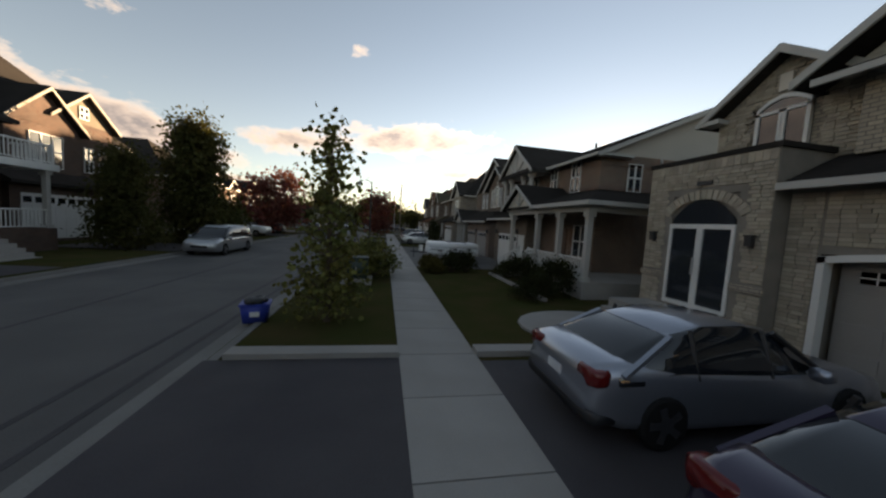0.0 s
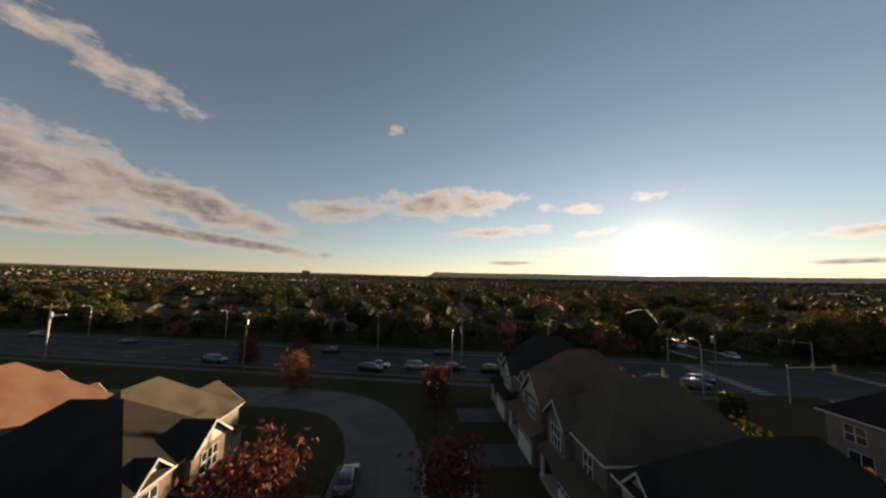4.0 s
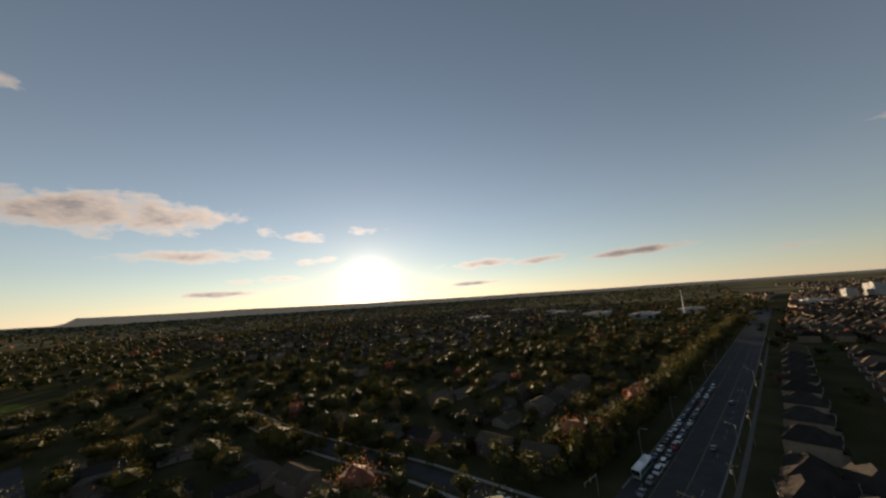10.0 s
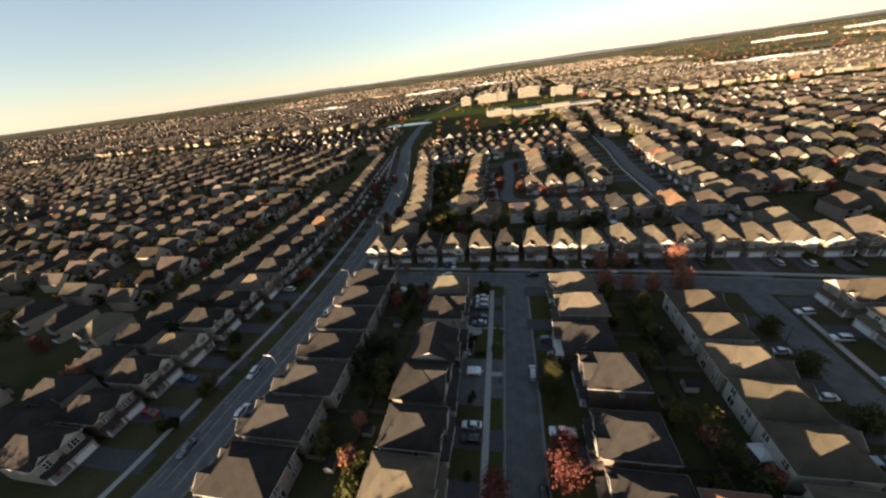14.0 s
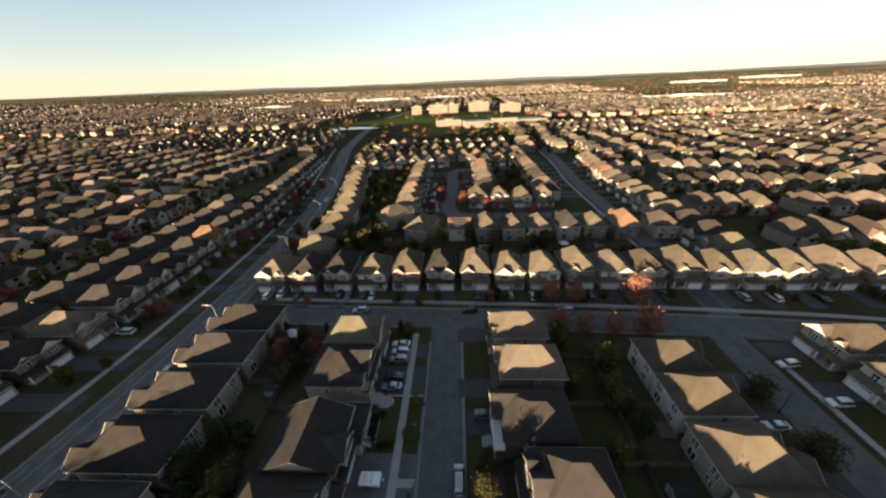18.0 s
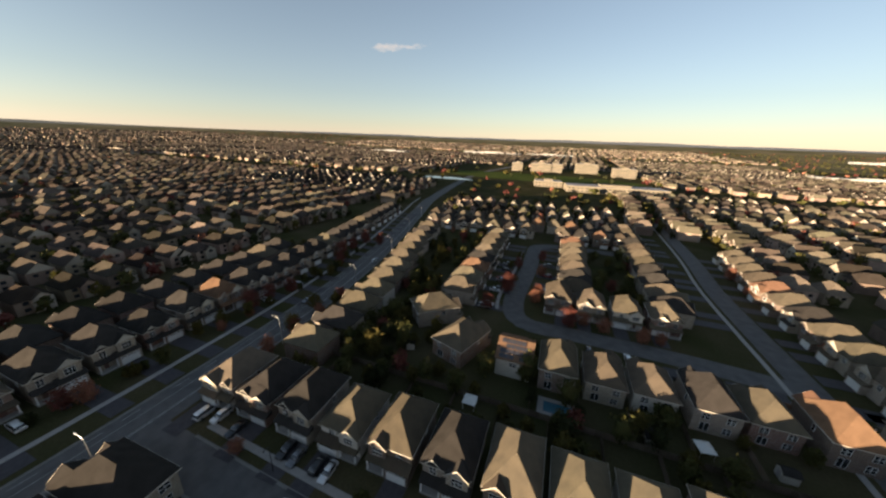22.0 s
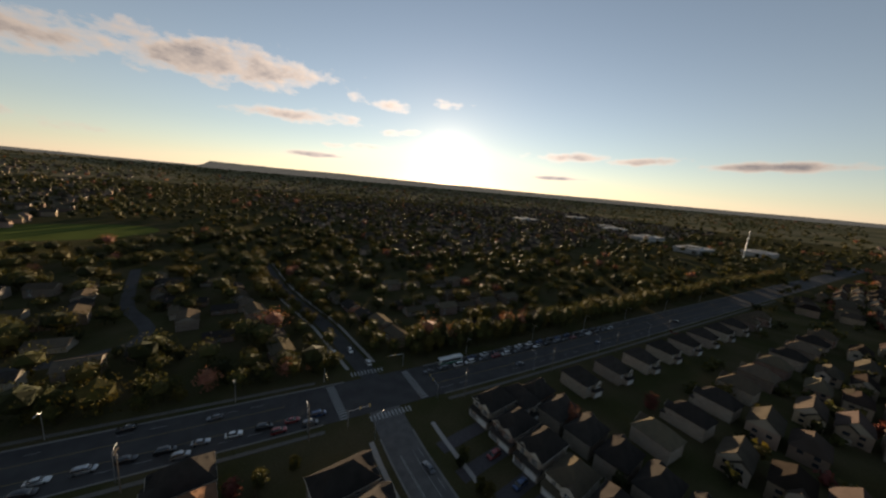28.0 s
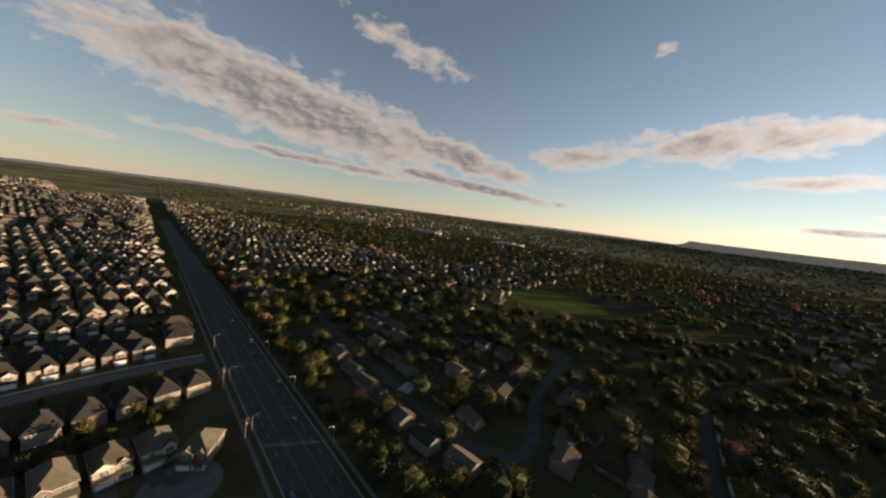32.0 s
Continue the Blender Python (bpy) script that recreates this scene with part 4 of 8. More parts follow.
# a street that runs along the arterial's south side, its houses back to the arterial
for off, turn, x0, n in ((-38, -8.7, 122, 22), (-56, 171.3, 150, 20)):
    for i in range(n):
        x = x0 + 11.5 * i
        y = 109 - (x - 82) * (0.150 if x < 215 else 0.1445) + off
        if (x, y) and all(math.hypot(x - hx, y - hy) > 12 for hx, hy in houses_at):
            place(PLAIN, rk.choice((3, 1, 3, 2, 0)), x, y, turn)
            houses_at.append((x, y))
# the next streets to the west
row([1, 0, 5], [(-86, 75), (-87, 87), (-86, 98.5)], 90, 9), row([2], [(-77, 104)], 45, 6)
for x, turn, y0 in ((-138, -90, 51), (-177, 90, 42), (-207, -90, 40), (-229, 90, 38)):
    row(dark(7), [(x, y0 + 11.6 * i) for i in range(7)], turn, 7 if x > -200 else 0, PLAIN)
row(dark(7), [(x, 127 - 0.177 * (x + 130)) for x in (-189, -201, -213)], 170, 0, PLAIN)
# north of the arterial
nk = random.Random(9)


def old_row(spots, turn):
    """Older houses; each spot is the middle of a front."""
    for x, y in spots:
        if all(math.hypot(x - hx, y - hy) > 11.5 for hx, hy in houses_at):
            place(OLD, nk.randrange(4), x, y, turn + nk.uniform(-4, 4))
            houses_at.append((x, y))


old_row([(60.5, 152), (60.5, 168), (59.5, 185), (57.5, 202), (54.5, 219), (53, 236), (52.5, 254)], 90)
old_row([(104, 140), (103, 158), (102, 175), (100, 192), (97.5, 209), (95, 227), (95, 245)], -90)
old_row([(11, 184), (-7, 177), (-26, 176), (-44, 180), (-62, 185), (-79, 189), (-96, 193), (-113, 197), (-130, 201), (-148, 206)], 172)
old_row([(-22, 198), (-40, 201.5), (-58, 205.5), (-76, 209.5), (-94, 213.5), (-112, 217.5), (-130, 222)], -9)
old_row([(19, 205), (15.5, 222), (9, 241), (6.5, 258), (4.5, 276), (3, 294)], -90), old_row([(-15, 232), (-17.5, 250), (-19, 268), (-21, 286)], 90)
for j in range(2, 6):
    for i in range(13):
        x = 45 - i * 18.5 + j * 5 + nk.uniform(-3, 3)
        y = 128 + 0.17 * (80 - x) + j * 26 + nk.uniform(-3, 3)
        if min(math.hypot(x - p.x, y - p.y) for p in ROAD_Q + ROAD_N) > 15:
            old_row([(x, y)], (0 if j % 2 else 180) - 9.5)
    for i in range(5):
        x = 124 + i * 18.5 + j * 4 + nk.uniform(-3, 3)
        y = 118 - 0.15 * (x - 80) + (j - 1) * 26 + nk.uniform(-3, 3)
        old_row([(x, y)], (0 if j % 2 else 180) - 8.5)

# ---- the start of the street: a brick house with a double door ----
def arch_prism(bm, x0, x1, y0, y1, z0, z1, bow, n=10):
    """A panel with a bowed top, from z0 to z1 at its sides and bow higher in its middle."""
    top = [(x0 + (x1 - x0) * i / n, z1 + bow * (1 - (2 * i / n - 1) ** 2)) for i in range(n + 1)]
    ring = [(x0, z0), (x1, z0)] + top[::-1]
    a = [bm.verts.new((x, y0, z)) for x, z in ring]
    b = [bm.verts.new((x, y1, z)) for x, z in ring]
    bm.faces.new(a), bm.faces.new(b[::-1])
    for i in range(len(ring)):
        j = (i + 1) % len(ring)
        bm.faces.new((a[j], a[i], b[i], b[j]))
    return bm


def arch_band(bm, x0, x1, y0, y1, z, bow, w, n=10):
    """A bowed trim that follows an arch."""
    for i in range(n):
        f = lambda k: (x0 + (x1 - x0) * k / n, z + bow * (1 - (2 * k / n - 1) ** 2))
        (ax, az_), (bx, bz) = f(i), f(i + 1)
        poly(bm, [(ax, y0, az_), (bx, y0, bz), (bx, y0, bz + w), (ax, y0, az_ + w), (ax, y1, az_), (bx, y1, bz), (bx, y1, bz + w), (ax, y1, az_ + w)],
             [(0, 1, 2, 3), (7, 6, 5, 4), (0, 4, 5, 1), (2, 6, 7, 3), (1, 5, 6, 2), (3, 7, 4, 0)])
    return bm


def wall_lamp(house, x, y, z):
    bm = bm_new()
    box(bm, x - 0.07, x + 0.07, y - 0.16, y - 0.04, z, z + 0.22), box(bm, x - 0.09, x + 0.09, y - 0.18, y - 0.02, z + 0.22, z + 0.26)
    box(bm, x - 0.05, x + 0.05, y - 0.06, y + 0.01, z - 0.03, z + 0.1)
    return part("wall_lamp", bm, BLACK, house, "small black wall lantern")


MORTAR = material("stone_mortar", (0.24, 0.215, 0.185), 0.9, grain=0.2, scale=2, fine=60, bump=0.3)
ASHLAR = material("dressed_stone", (0.40, 0.345, 0.27), 0.85, grain=0.25, scale=3, fine=45, bump=0.8, vary=0.17, second=(0.33, 0.29, 0.235))
ASHLARS = material("dressed_stones", (0.40, 0.345, 0.27), 0.85, grain=0.25, scale=3, fine=45, bump=0.8, vary=0.17, second=(0.33, 0.29, 0.235), island=True)
stone_meshes = {}


def stonework(house, x0, x1, y, z0, z1, holes, single, peak=None):
    """Courses of dressed stones on a front at y; holes: x, x, z, z. peak: middle, half width, foot and height of a gable."""
    rn = random.Random(int((x0 + z0 * 7) * 10))
    joined = bm_new()
    pitch = 0.088
    for i in range(int((z1 - z0) / pitch)):
        z = z0 + i * pitch
        x = x0 + 0.004
        while x < x1 - 0.03:
            w = min(rn.choice((0.19, 0.21, 0.21, 0.24)), x1 - 0.004 - x)
            cut = any(x + w > a and x < b and z + pitch > c and z < d for a, b, c, d in holes)
            if peak and z > peak[2]:
                cut = cut or abs(x + w / 2 - peak[0]) + w / 2 > peak[1] * (1 - (z + pitch - peak[2]) / peak[3])
            if not cut:
                proud = rn.uniform(0.014, 0.034)
                if single and z > 0.9 and w > 0.1 and (x > -3.4 or x < -5.4):
                    key = round(w, 2)
                    if key not in stone_meshes:
                        b = box(bm_new(), 0.006, key - 0.006, -0.02, 0.02, 0.007, pitch - 0.007)
                        bmesh.ops.bevel(b, geom=[e for e in b.edges if all(v.co.y < 0 for v in e.verts)], offset=0.006, segments=1, affect="EDGES")
                        stone_meshes[key] = mesh_of("stone", b, ASHLAR)
                    shared("stone", stone_meshes[key], house, Matrix.Translation((x, y + 0.02 - proud, z)))
                else:
                    box(joined, x + 0.006, x + w - 0.006, y - proud, y + 0.03, z + 0.007, z + pitch - 0.007)
            x += w
    tagged(part("stonework", joined, ASHLARS, house), kind="stuff")


TRIM = material("grey_white_trim", (0.40, 0.385, 0.355), 0.6, grain=0.08, scale=1.2, fine=30, bump=0.05)


def turned(bm, build, *args):
    """Builds a gable whose ridge runs along x instead of y: the first two numbers then span the depth."""
    build(bm, *args)
    bmesh.ops.rotate(bm, verts=bm.verts, matrix=Matrix.Rotation(math.pi / 2, 3, "Z"))
    return bm


def lean_to(bm, low, high, drop=0.08):
    """A sloping roof sheet between a low edge and a high edge, each two points, with its thickness."""
    pts = [*low, *high] + [(x, y, z - drop) for x, y, z in (*low, *high)]
    return poly(bm, pts, [(0, 1, 2, 3), (7, 6, 5, 4), (0, 4, 5, 1), (1, 5, 6, 2), (3, 2, 6, 7), (0, 3, 7, 4)])


def stone_house():
    h = new("house")
    part("wall", box(bm_new(), -5.3, 6.0, 1.55, 13.5, 0, 6.3), STONE, h)
    part("roof", hip(bm_new(), -5.3, 6.0, 1.95, 13.5, 6.3, 3.4), ROOF_DARK, h)
    # the entrance block with a parapet round a flat roof
    for e in ((-5.95, -5.1, 0, 1.6, 0, 4.75), (-3.38, -2.7, 0, 1.6, 0, 4.75), (-5.1, -3.38, 0, 1.6, 3.86, 4.75), (-5.1, -3.38, 0.25, 1.6, 0, 3.86), (-5.1, -3.38, 0, 0.25, 0, 0.85)):
        part("entrance_wall", box(bm_new(), *e), MORTAR, h)
    for e in ((-6.0, -2.65, -0.05, 0.25), (-6.0, -5.7, 0.25, 1.6), (-2.95, -2.65, 0.25, 1.6)):
        part("parapet_cap", box(bm_new(), *e, 4.75, 4.87), ROOF_DARK, h, "dark metal parapet flashing")
    bm = bm_new()
    for k in range(22):
        box(bm, -5.93 + k * 0.146, -5.93 + k * 0.146 + 0.136, -0.03, 0.0, 4.5, 4.74)
    tagged(part("soldier_course", bm, ASHLARS, h, "upright stones under the parapet"), kind="stuff")
    bm = bm_new()
    box(bm, -5.98, -5.12, -0.05, 0, 1.55, 1.7), box(bm, -3.36, -2.67, -0.05, 0, 1.55, 1.7)
    part("stone_band", bm, STONE, h, "projecting stone course")
    bm = bm_new()
    for k in range(17):
        a = math.pi * (0.12 + 0.76 * (k + 0.5) / 17)
        cx, cz = -4.24 - 1.02 * math.cos(a), 3.02 + 0.72 * math.sin(a)
        d_ = Vector((-math.cos(a) * 0.85, 0, math.sin(a))).normalized() * 0.24
        q = Vector((d_.z, 0, -d_.x)).normalized() * 0.055
        c_ = [Vector((cx, 0, cz)) - q, Vector((cx, 0, cz)) + q, Vector((cx, 0, cz)) + d_ + q * 1.2, Vector((cx, 0, cz)) + d_ - q * 1.2]
        poly(bm, [(v.x, -0.035, v.z) for v in c_] + [(v.x, 0.02, v.z) for v in c_], [(0, 1, 2, 3), (7, 6, 5, 4), (0, 4, 5, 1), (2, 6, 7, 3), (1, 5, 6, 2), (3, 7, 4, 0)])
    tagged(part("door_arch", bm, ASHLARS, h, "arched stone lintel"), kind="stuff")
    part("arch_infill", box(bm_new(), -5.1, -3.38, 0.06, 0.25, 3.0, 3.9), MORTAR, h)
    part("transom", arch_prism(bm_new(), -5.06, -3.42, 0.0, 0.05, 3.05, 3.22, 0.53), PANE, h, "dark arched transom glass")
    bm = bm_new()
    for x in (-5.11, -4.3, -4.22, -3.45):
        box(bm, x, x + 0.08, -0.04, 0.08, 0.85, 3.05)
    for z in (0.85, 2.97):
        box(bm, -5.11, -3.37, -0.035, 0.075, z, z + 0.12)
    part("door_frame", bm, WHITE, h, "white double door frame")
    for x in (-5.03, -4.14):
        part("door", box(bm_new(), x, x + 0.72, 0.0, 0.05, 0.95, 2.99), PANE, h, "dark glazed door leaf")
    part("door_handle", box(bm_new(), -4.31, -4.28, -0.09, -0.04, 1.75, 2.2), STEEL, h)
    part("doorstep", box(bm_new(), -5.7, -2.75, -1.3, 0.0, 0, 0.78), CONCRETE, h)
    part("doorstep", box(bm_new(), -5.5, -2.9, -1.7, -1.3, 0, 0.58), CONCRETE, h)
    part("doorstep", box(bm_new(), -5.5, -2.9, -2.1, -1.7, 0, 0.38), CONCRETE, h)
    # garage wing
    for e in ((-2.7, -2.1, 0), (0.95, 1.55, 0), (4.65, 6.0, 0), (-2.1, 0.95, 2.55), (1.55, 4.65, 2.55)):
        part("garage_wall", box(bm_new(), e[0], e[1], 0.45, 1.6, e[2], 3.95), MORTAR, h)
    for c in (-0.55, 3.1):
        d = garage_door(h, c, 0.9, 2.9, 2.3, lites=False, mat=GREIGE, loose=c < 0)
        bm = bm_new()
        for k in (-0.85, 0.0, 0.85):
            box(bm, k - 0.32, k + 0.32, -0.05, -0.032, 1.88, 2.12)
        part("pane", bm, PANE, d)
        bm = bm_new()
        for k in (-0.85, 0.0, 0.85):
            for q in (-0.11, 0.1):
                box(bm, k + q, k + q + 0.025, -0.06, -0.05, 1.88, 2.12)
            box(bm, k - 0.32, k + 0.32, -0.06, -0.05, 1.99, 2.01)
        part("muntin", bm, WHITE, d)
        bm = bm_new()
        box(bm, c - 1.56, c - 1.44, 0.38, 0.6, 0.14, 2.5), box(bm, c + 1.44, c + 1.56, 0.38, 0.6, 0.14, 2.5)
        arch_band(bm, c - 1.56, c + 1.56, 0.38, 0.6, 2.36, 0.16, 0.13)
        part("garage_trim", bm, WHITE, h, "white bowed garage surround")
    part("garage_roof", lean_to(bm_new(), [(-2.62, 0.0, 3.98), (6.4, 0.0, 3.98)], [(6.4, 1.6, 4.75), (-2.62, 1.6, 4.75)], 0.14), ROOF_DARK, h)
    part("gutter", box(bm_new(), -2.66, 6.44, -0.1, 0.0, 3.82, 3.97), TRIM, h)
    # upper gables
    part("gable_wall", tri_wall(bm_new(), -5.28, -2.24, 1.5, 1.9, 6.2, 1.18), STONE, h)
    part("gable_roof", gable(bm_new(), -5.28, -2.24, 1.52, 6.0, 6.2, 1.38, 0.36), ROOF_DARK, h)
    part("gable_trim", barge(bm_new(), -5.66, -1.86, 1.14, 6.2, 1.36, 0.2), TRIM, h)
    part("eave_return", box(bm_new(), -5.75, -5.05, 1.1, 1.55, 6.05, 6.17), TRIM, h)
    part("bay_wall", box(bm_new(), -2.2, 5.2, 1.1, 1.6, 4.6, 6.3), STONE, h)
    part("gable_wall", tri_wall(bm_new(), -2.6, 5.2, 1.12, 1.6, 6.28, 2.75), SIDING, h)
    part("gable_roof", gable(bm_new(), -2.6, 5.2, 1.12, 6.5, 6.3, 2.95, 0.5), ROOF_DARK, h)
    part("gable_trim", barge(bm_new(), -3.1, 5.7, 0.6, 6.28, 2.93, 0.2), TRIM, h)
    part("pent_eave", lean_to(bm_new(), [(-2.7, 0.6, 6.18), (5.3, 0.6, 6.18)], [(5.3, 1.1, 6.42), (-2.7, 1.1, 6.42)], 0.14), ROOF_DARK, h)
    part("gutter", box(bm_new(), -2.72, 5.32, 0.52, 0.6, 6.02, 6.16), TRIM, h)
    part("keystone", box(bm_new(), -3.89, -3.63, 1.42, 1.5, 6.5, 6.92), CREAM, h)
    bm = bm_new()
    for x in (-4.32, -3.82, -3.75, -3.28):
        box(bm, x, x + 0.08, 1.42, 1.52, 4.95, 6.05)
    arch_band(bm, -4.32, -3.2, 1.42, 1.52, 6.05, 0.26, 0.1), box(bm, -4.32, -3.2, 1.42, 1.52, 5.98, 6.06), box(bm, -4.4, -3.12, 1.38, 1.52, 4.88, 4.96)
    win = part("window", bm, WHITE, h)
    part("pane", arch_prism(bm_new(), -4.26, -3.24, 1.46, 1.5, 4.95, 6.05, 0.26), PANE, win)
    window(h, 2.0, 1.1, 4.85, 1.8, 1.2, bars=2)
    # single stones beside the doors, the rest of the front in one piece
    stonework(h, -5.95, -2.7, 0.0, 0.0, 4.5, ((-5.18, -3.30, 0.0, 3.98), (-9, 9, 1.53, 1.72)), True)
    stonework(h, -5.28, -2.24, 1.5, 4.5, 7.3, ((-4.42, -3.1, 4.85, 6.42), (-3.95, -3.57, 6.4, 6.95)), False, (-3.76, 1.52, 6.2, 1.15))
    for a, b, z0 in ((-2.68, -2.14, 0.0), (1.02, 1.48, 0.0), (4.72, 6.0, 0.0), (-2.1, 0.95, 2.72), (1.55, 4.65, 2.72)):
        stonework(h, a, b, 0.45, z0, 3.8, (), False)
    wall_lamp(h, -5.6, 0, 2.6), wall_lamp(h, -3.0, 0, 2.6), wall_lamp(h, 1.25, 0.45, 2.4)
    part("number_plate", box(bm_new(), -4.42, -4.02, -0.07, -0.04, 4.1, 4.2), BLACK, h)
    part("downpipe", tube(bm_new(), (-5.38, 1.65, 0.2), (-5.38, 1.65, 6.1), 0.05, sides=6), CREAM, h)
    for y_, z in ((4, 3.6), (9, 3.6)):
        window(h, -5.3, y_, z, 0.9, 1.2, -90, 0)
    return tagged(h, "buff stone house with white arched double doors and garage", "house")


GREIGE = material("greige_door", (0.26, 0.24, 0.225), 0.6, grain=0.05, scale=1.5, fine=30, bump=0.03)
place([stone_house()], 0, 15.45, 23.6, -90)
houses_at.append((20, 24))




def railing(parent, a, b, z0a, z0b, h=0.85, gap=0.13):
    """White balusters between two rails, sloping where its ends differ in height."""
    a, b = Vector((*a, z0a)), Vector((*b, z0b))
    n = max(2, int((b - a).length / gap))
    rail = new("railing")
    rail.parent = parent
    bm = tube(bm_new(), a + Vector((0, 0, h)), b + Vector((0, 0, h)), 0.045, sides=6)
    part("top_rail", bm, WHITE, rail)
    part("bottom_rail", tube(bm_new(), a + Vector((0, 0, 0.1)), b + Vector((0, 0, 0.1)), 0.03, sides=6), WHITE, rail)
    me = mesh_of("baluster", box(bm_new(), -0.018, 0.018, -0.018, 0.018, 0.1, h), WHITE)
    for i in range(1, n):
        shared("baluster", me, rail, Matrix.Translation(a + (b - a) * i / n))
    return rail


def column(parent, x, y, z0, z1, r=0.14):
    r *= 0.78
    bm = box(bm_new(), x - r, x + r, y - r, y + r, z0, z1)
    box(bm, x - r - 0.06, x + r + 0.06, y - r - 0.06, y + r + 0.06, z0, z0 + 0.18), box(bm, x - r - 0.06, x + r + 0.06, y - r - 0.06, y + r + 0.06, z1 - 0.2, z1)
    return part("porch_column", bm, TRIM, parent)


def porch_house():
    """Red brick house: a side gable, a railed corner porch and a balcony over its garage. Front -y."""
    h = new("house")
    part("wall", box(bm_new(), -6.9, 4.0, 0, 12.0, 0, 6.5), BRICK_RED, h)
    part("roof", turned(bm_new(), gable, 0, 12.0, -4.0, 6.9, 6.42, 2.93, 0.45), ROOF_DARK, h)
    part("gable_wall", turned(bm_new(), tri_wall, 0.1, 11.9, -3.98, -3.7, 6.48, 2.62), SIDING, h, "pale siding gable")
    part("gable_wall", turned(bm_new(), tri_wall, 0.1, 11.9, 6.6, 6.88, 6.48, 2.62), SIDING, h, "pale siding gable")
    trim = barge(bm_new(), -0.45, 12.45, -4.45, 6.42, 2.91, 0.2)
    bmesh.ops.rotate(trim, verts=trim.verts, matrix=Matrix.Rotation(math.pi / 2, 3, "Z"))
    part("gable_trim", trim, TRIM, h, "pale barge boards")
    part("gutter", box(bm_new(), -0.5, 4.5, -0.56, -0.45, 6.28, 6.42), TRIM, h)
    part("eave_return", box(bm_new(), 4.0, 4.46, -0.45, 1.4, 6.3, 6.42), TRIM, h)
    bm = bm_new()
    for z in (4.85, 5.95):
        box(bm, -0.9, 4.03, -0.03, 0.0, z, z + 0.12), box(bm, 4.0, 4.03, 0.0, 6.0, z, z + 0.12)
    part("brick_band", bm, BRICK_RED, h, "projecting brick course")
    window(h, 2.1, 0, 4.9, 0.68, 1.4, bars=1), window(h, -0.1, 0, 5.2, 0.6, 1.05, bars=1)
    window(h, 4.0, 1.85, 4.9, 0.62, 1.15, 90, 1), window(h, 4.0, 5.5, 4.9, 0.9, 1.2, 90, 1)
    pipe = tube(bm_new(), (4.1, 3.2, 3.9), (4.1, 3.2, 6.0), 0.05, sides=6)
    tube(pipe, (4.1, 3.2, 6.0), (4.4, 2.9, 6.35), 0.05, sides=6)
    part("downpipe", pipe, WHITE, h)
    part("vent_pipe", tube(bm_new(), (-0.2, 2.6, 7.6), (-0.2, 2.6, 8.2), 0.06, sides=8), BLACK, h)
    # porch
    part("porch", box(bm_new(), -0.9, 6.9, -2.4, 0, 0, 0.81), CONCRETE, h)
    part("porch", box(bm_new(), 4.0, 6.9, 0, 2.6, 0, 0.81), CONCRETE, h)
    for x in (-0.5, 2.7, 4.73, 6.75):
        column(h, x, -2.25, 0.81, 3.5, 0.135)
    part("porch_beam", box(bm_new(), -0.9, 6.95, -2.4, -2.12, 3.5, 3.74), TRIM, h)
    part("porch_beam", box(bm_new(), 6.67, 6.95, -2.12, 2.6, 3.5, 3.74), TRIM, h)
    part("gutter", box(bm_new(), 2.9, 7.4, -2.8, -2.68, 3.72, 3.88), TRIM, h)
    part("gutter", box(bm_new(), 7.3, 7.42, -2.68, 2.8, 3.72, 3.88), TRIM, h)
    part("porch_roof", lean_to(bm_new(), [(-1.2, -2.7, 3.86), (7.3, -2.7, 3.86)], [(4.0, 0, 4.8), (-1.2, 0, 4.8)]), ROOF_DARK, h)
    part("porch_roof", lean_to(bm_new(), [(7.3, -2.7, 3.86), (7.3, 2.8, 3.86)], [(4.0, 2.8, 4.8), (4.0, 0, 4.8)]), ROOF_DARK, h)
    part("porch_soffit", box(bm_new(), -0.9, 7.2, -2.6, 0, 3.7, 3.74), TRIM, h)
    part("gable_wall", tri_wall(bm_new(), -0.85, 2.7, -2.55, -2.2, 3.84, 1.12), CREAM, h)
    part("gable_roof", gable(bm_new(), -0.85, 2.7, -2.5, 0.0, 3.86, 1.28, 0.3), ROOF_DARK, h)
    part("gable_trim", barge(bm_new(), -1.15, 3.0, -2.81, 3.84, 1.26, 0.17), TRIM, h)
    bm = bm_new()
    for a, b in (((0.92, 3.85), (0.92, 4.9)), ((0.2, 4.45), (0.92, 3.9)), ((1.65, 4.45), (0.92, 3.9))):
        tube(bm, (a[0], -2.58, a[1]), (b[0], -2.58, b[1]), 0.05, sides=4)
    part("gable_strapping", bm, TRIM, h)
    railing(h, (6.6, -2.25), (4.88, -2.25), 0.81, 0.81), railing(h, (4.58, -2.25), (2.85, -2.25), 0.81, 0.81), railing(h, (2.55, -2.25), (1.85, -2.25), 0.81, 0.81)
    railing(h, (1.85, -2.25), (1.85, -3.35), 0.81, 0.15), railing(h, (0.6, -2.25), (0.6, -3.35), 0.81, 0.15)
    for i in range(4):
        part("step", box(bm_new(), 0.65, 1.8, -2.4 - 0.29 * (i + 1), -2.4 - 0.29 * i, 0, 0.66 - 0.165 * i), CONCRETE, h)
    for x, y in ((1.85, -3.38), (0.6, -3.38), (1.85, -2.25), (0.6, -2.25)):
        part("newel_post", box(bm_new(), x - 0.05, x + 0.05, y - 0.05, y + 0.05, 0, 1.05 if y < -3 else 1.75), WHITE, h)
    d = part("door", box(bm_new(), -0.5, 0.5, -0.05, 0.02, 0, 2.1), DOOR, h)
    d.matrix_basis = pose(1.2, 0, 0.81)
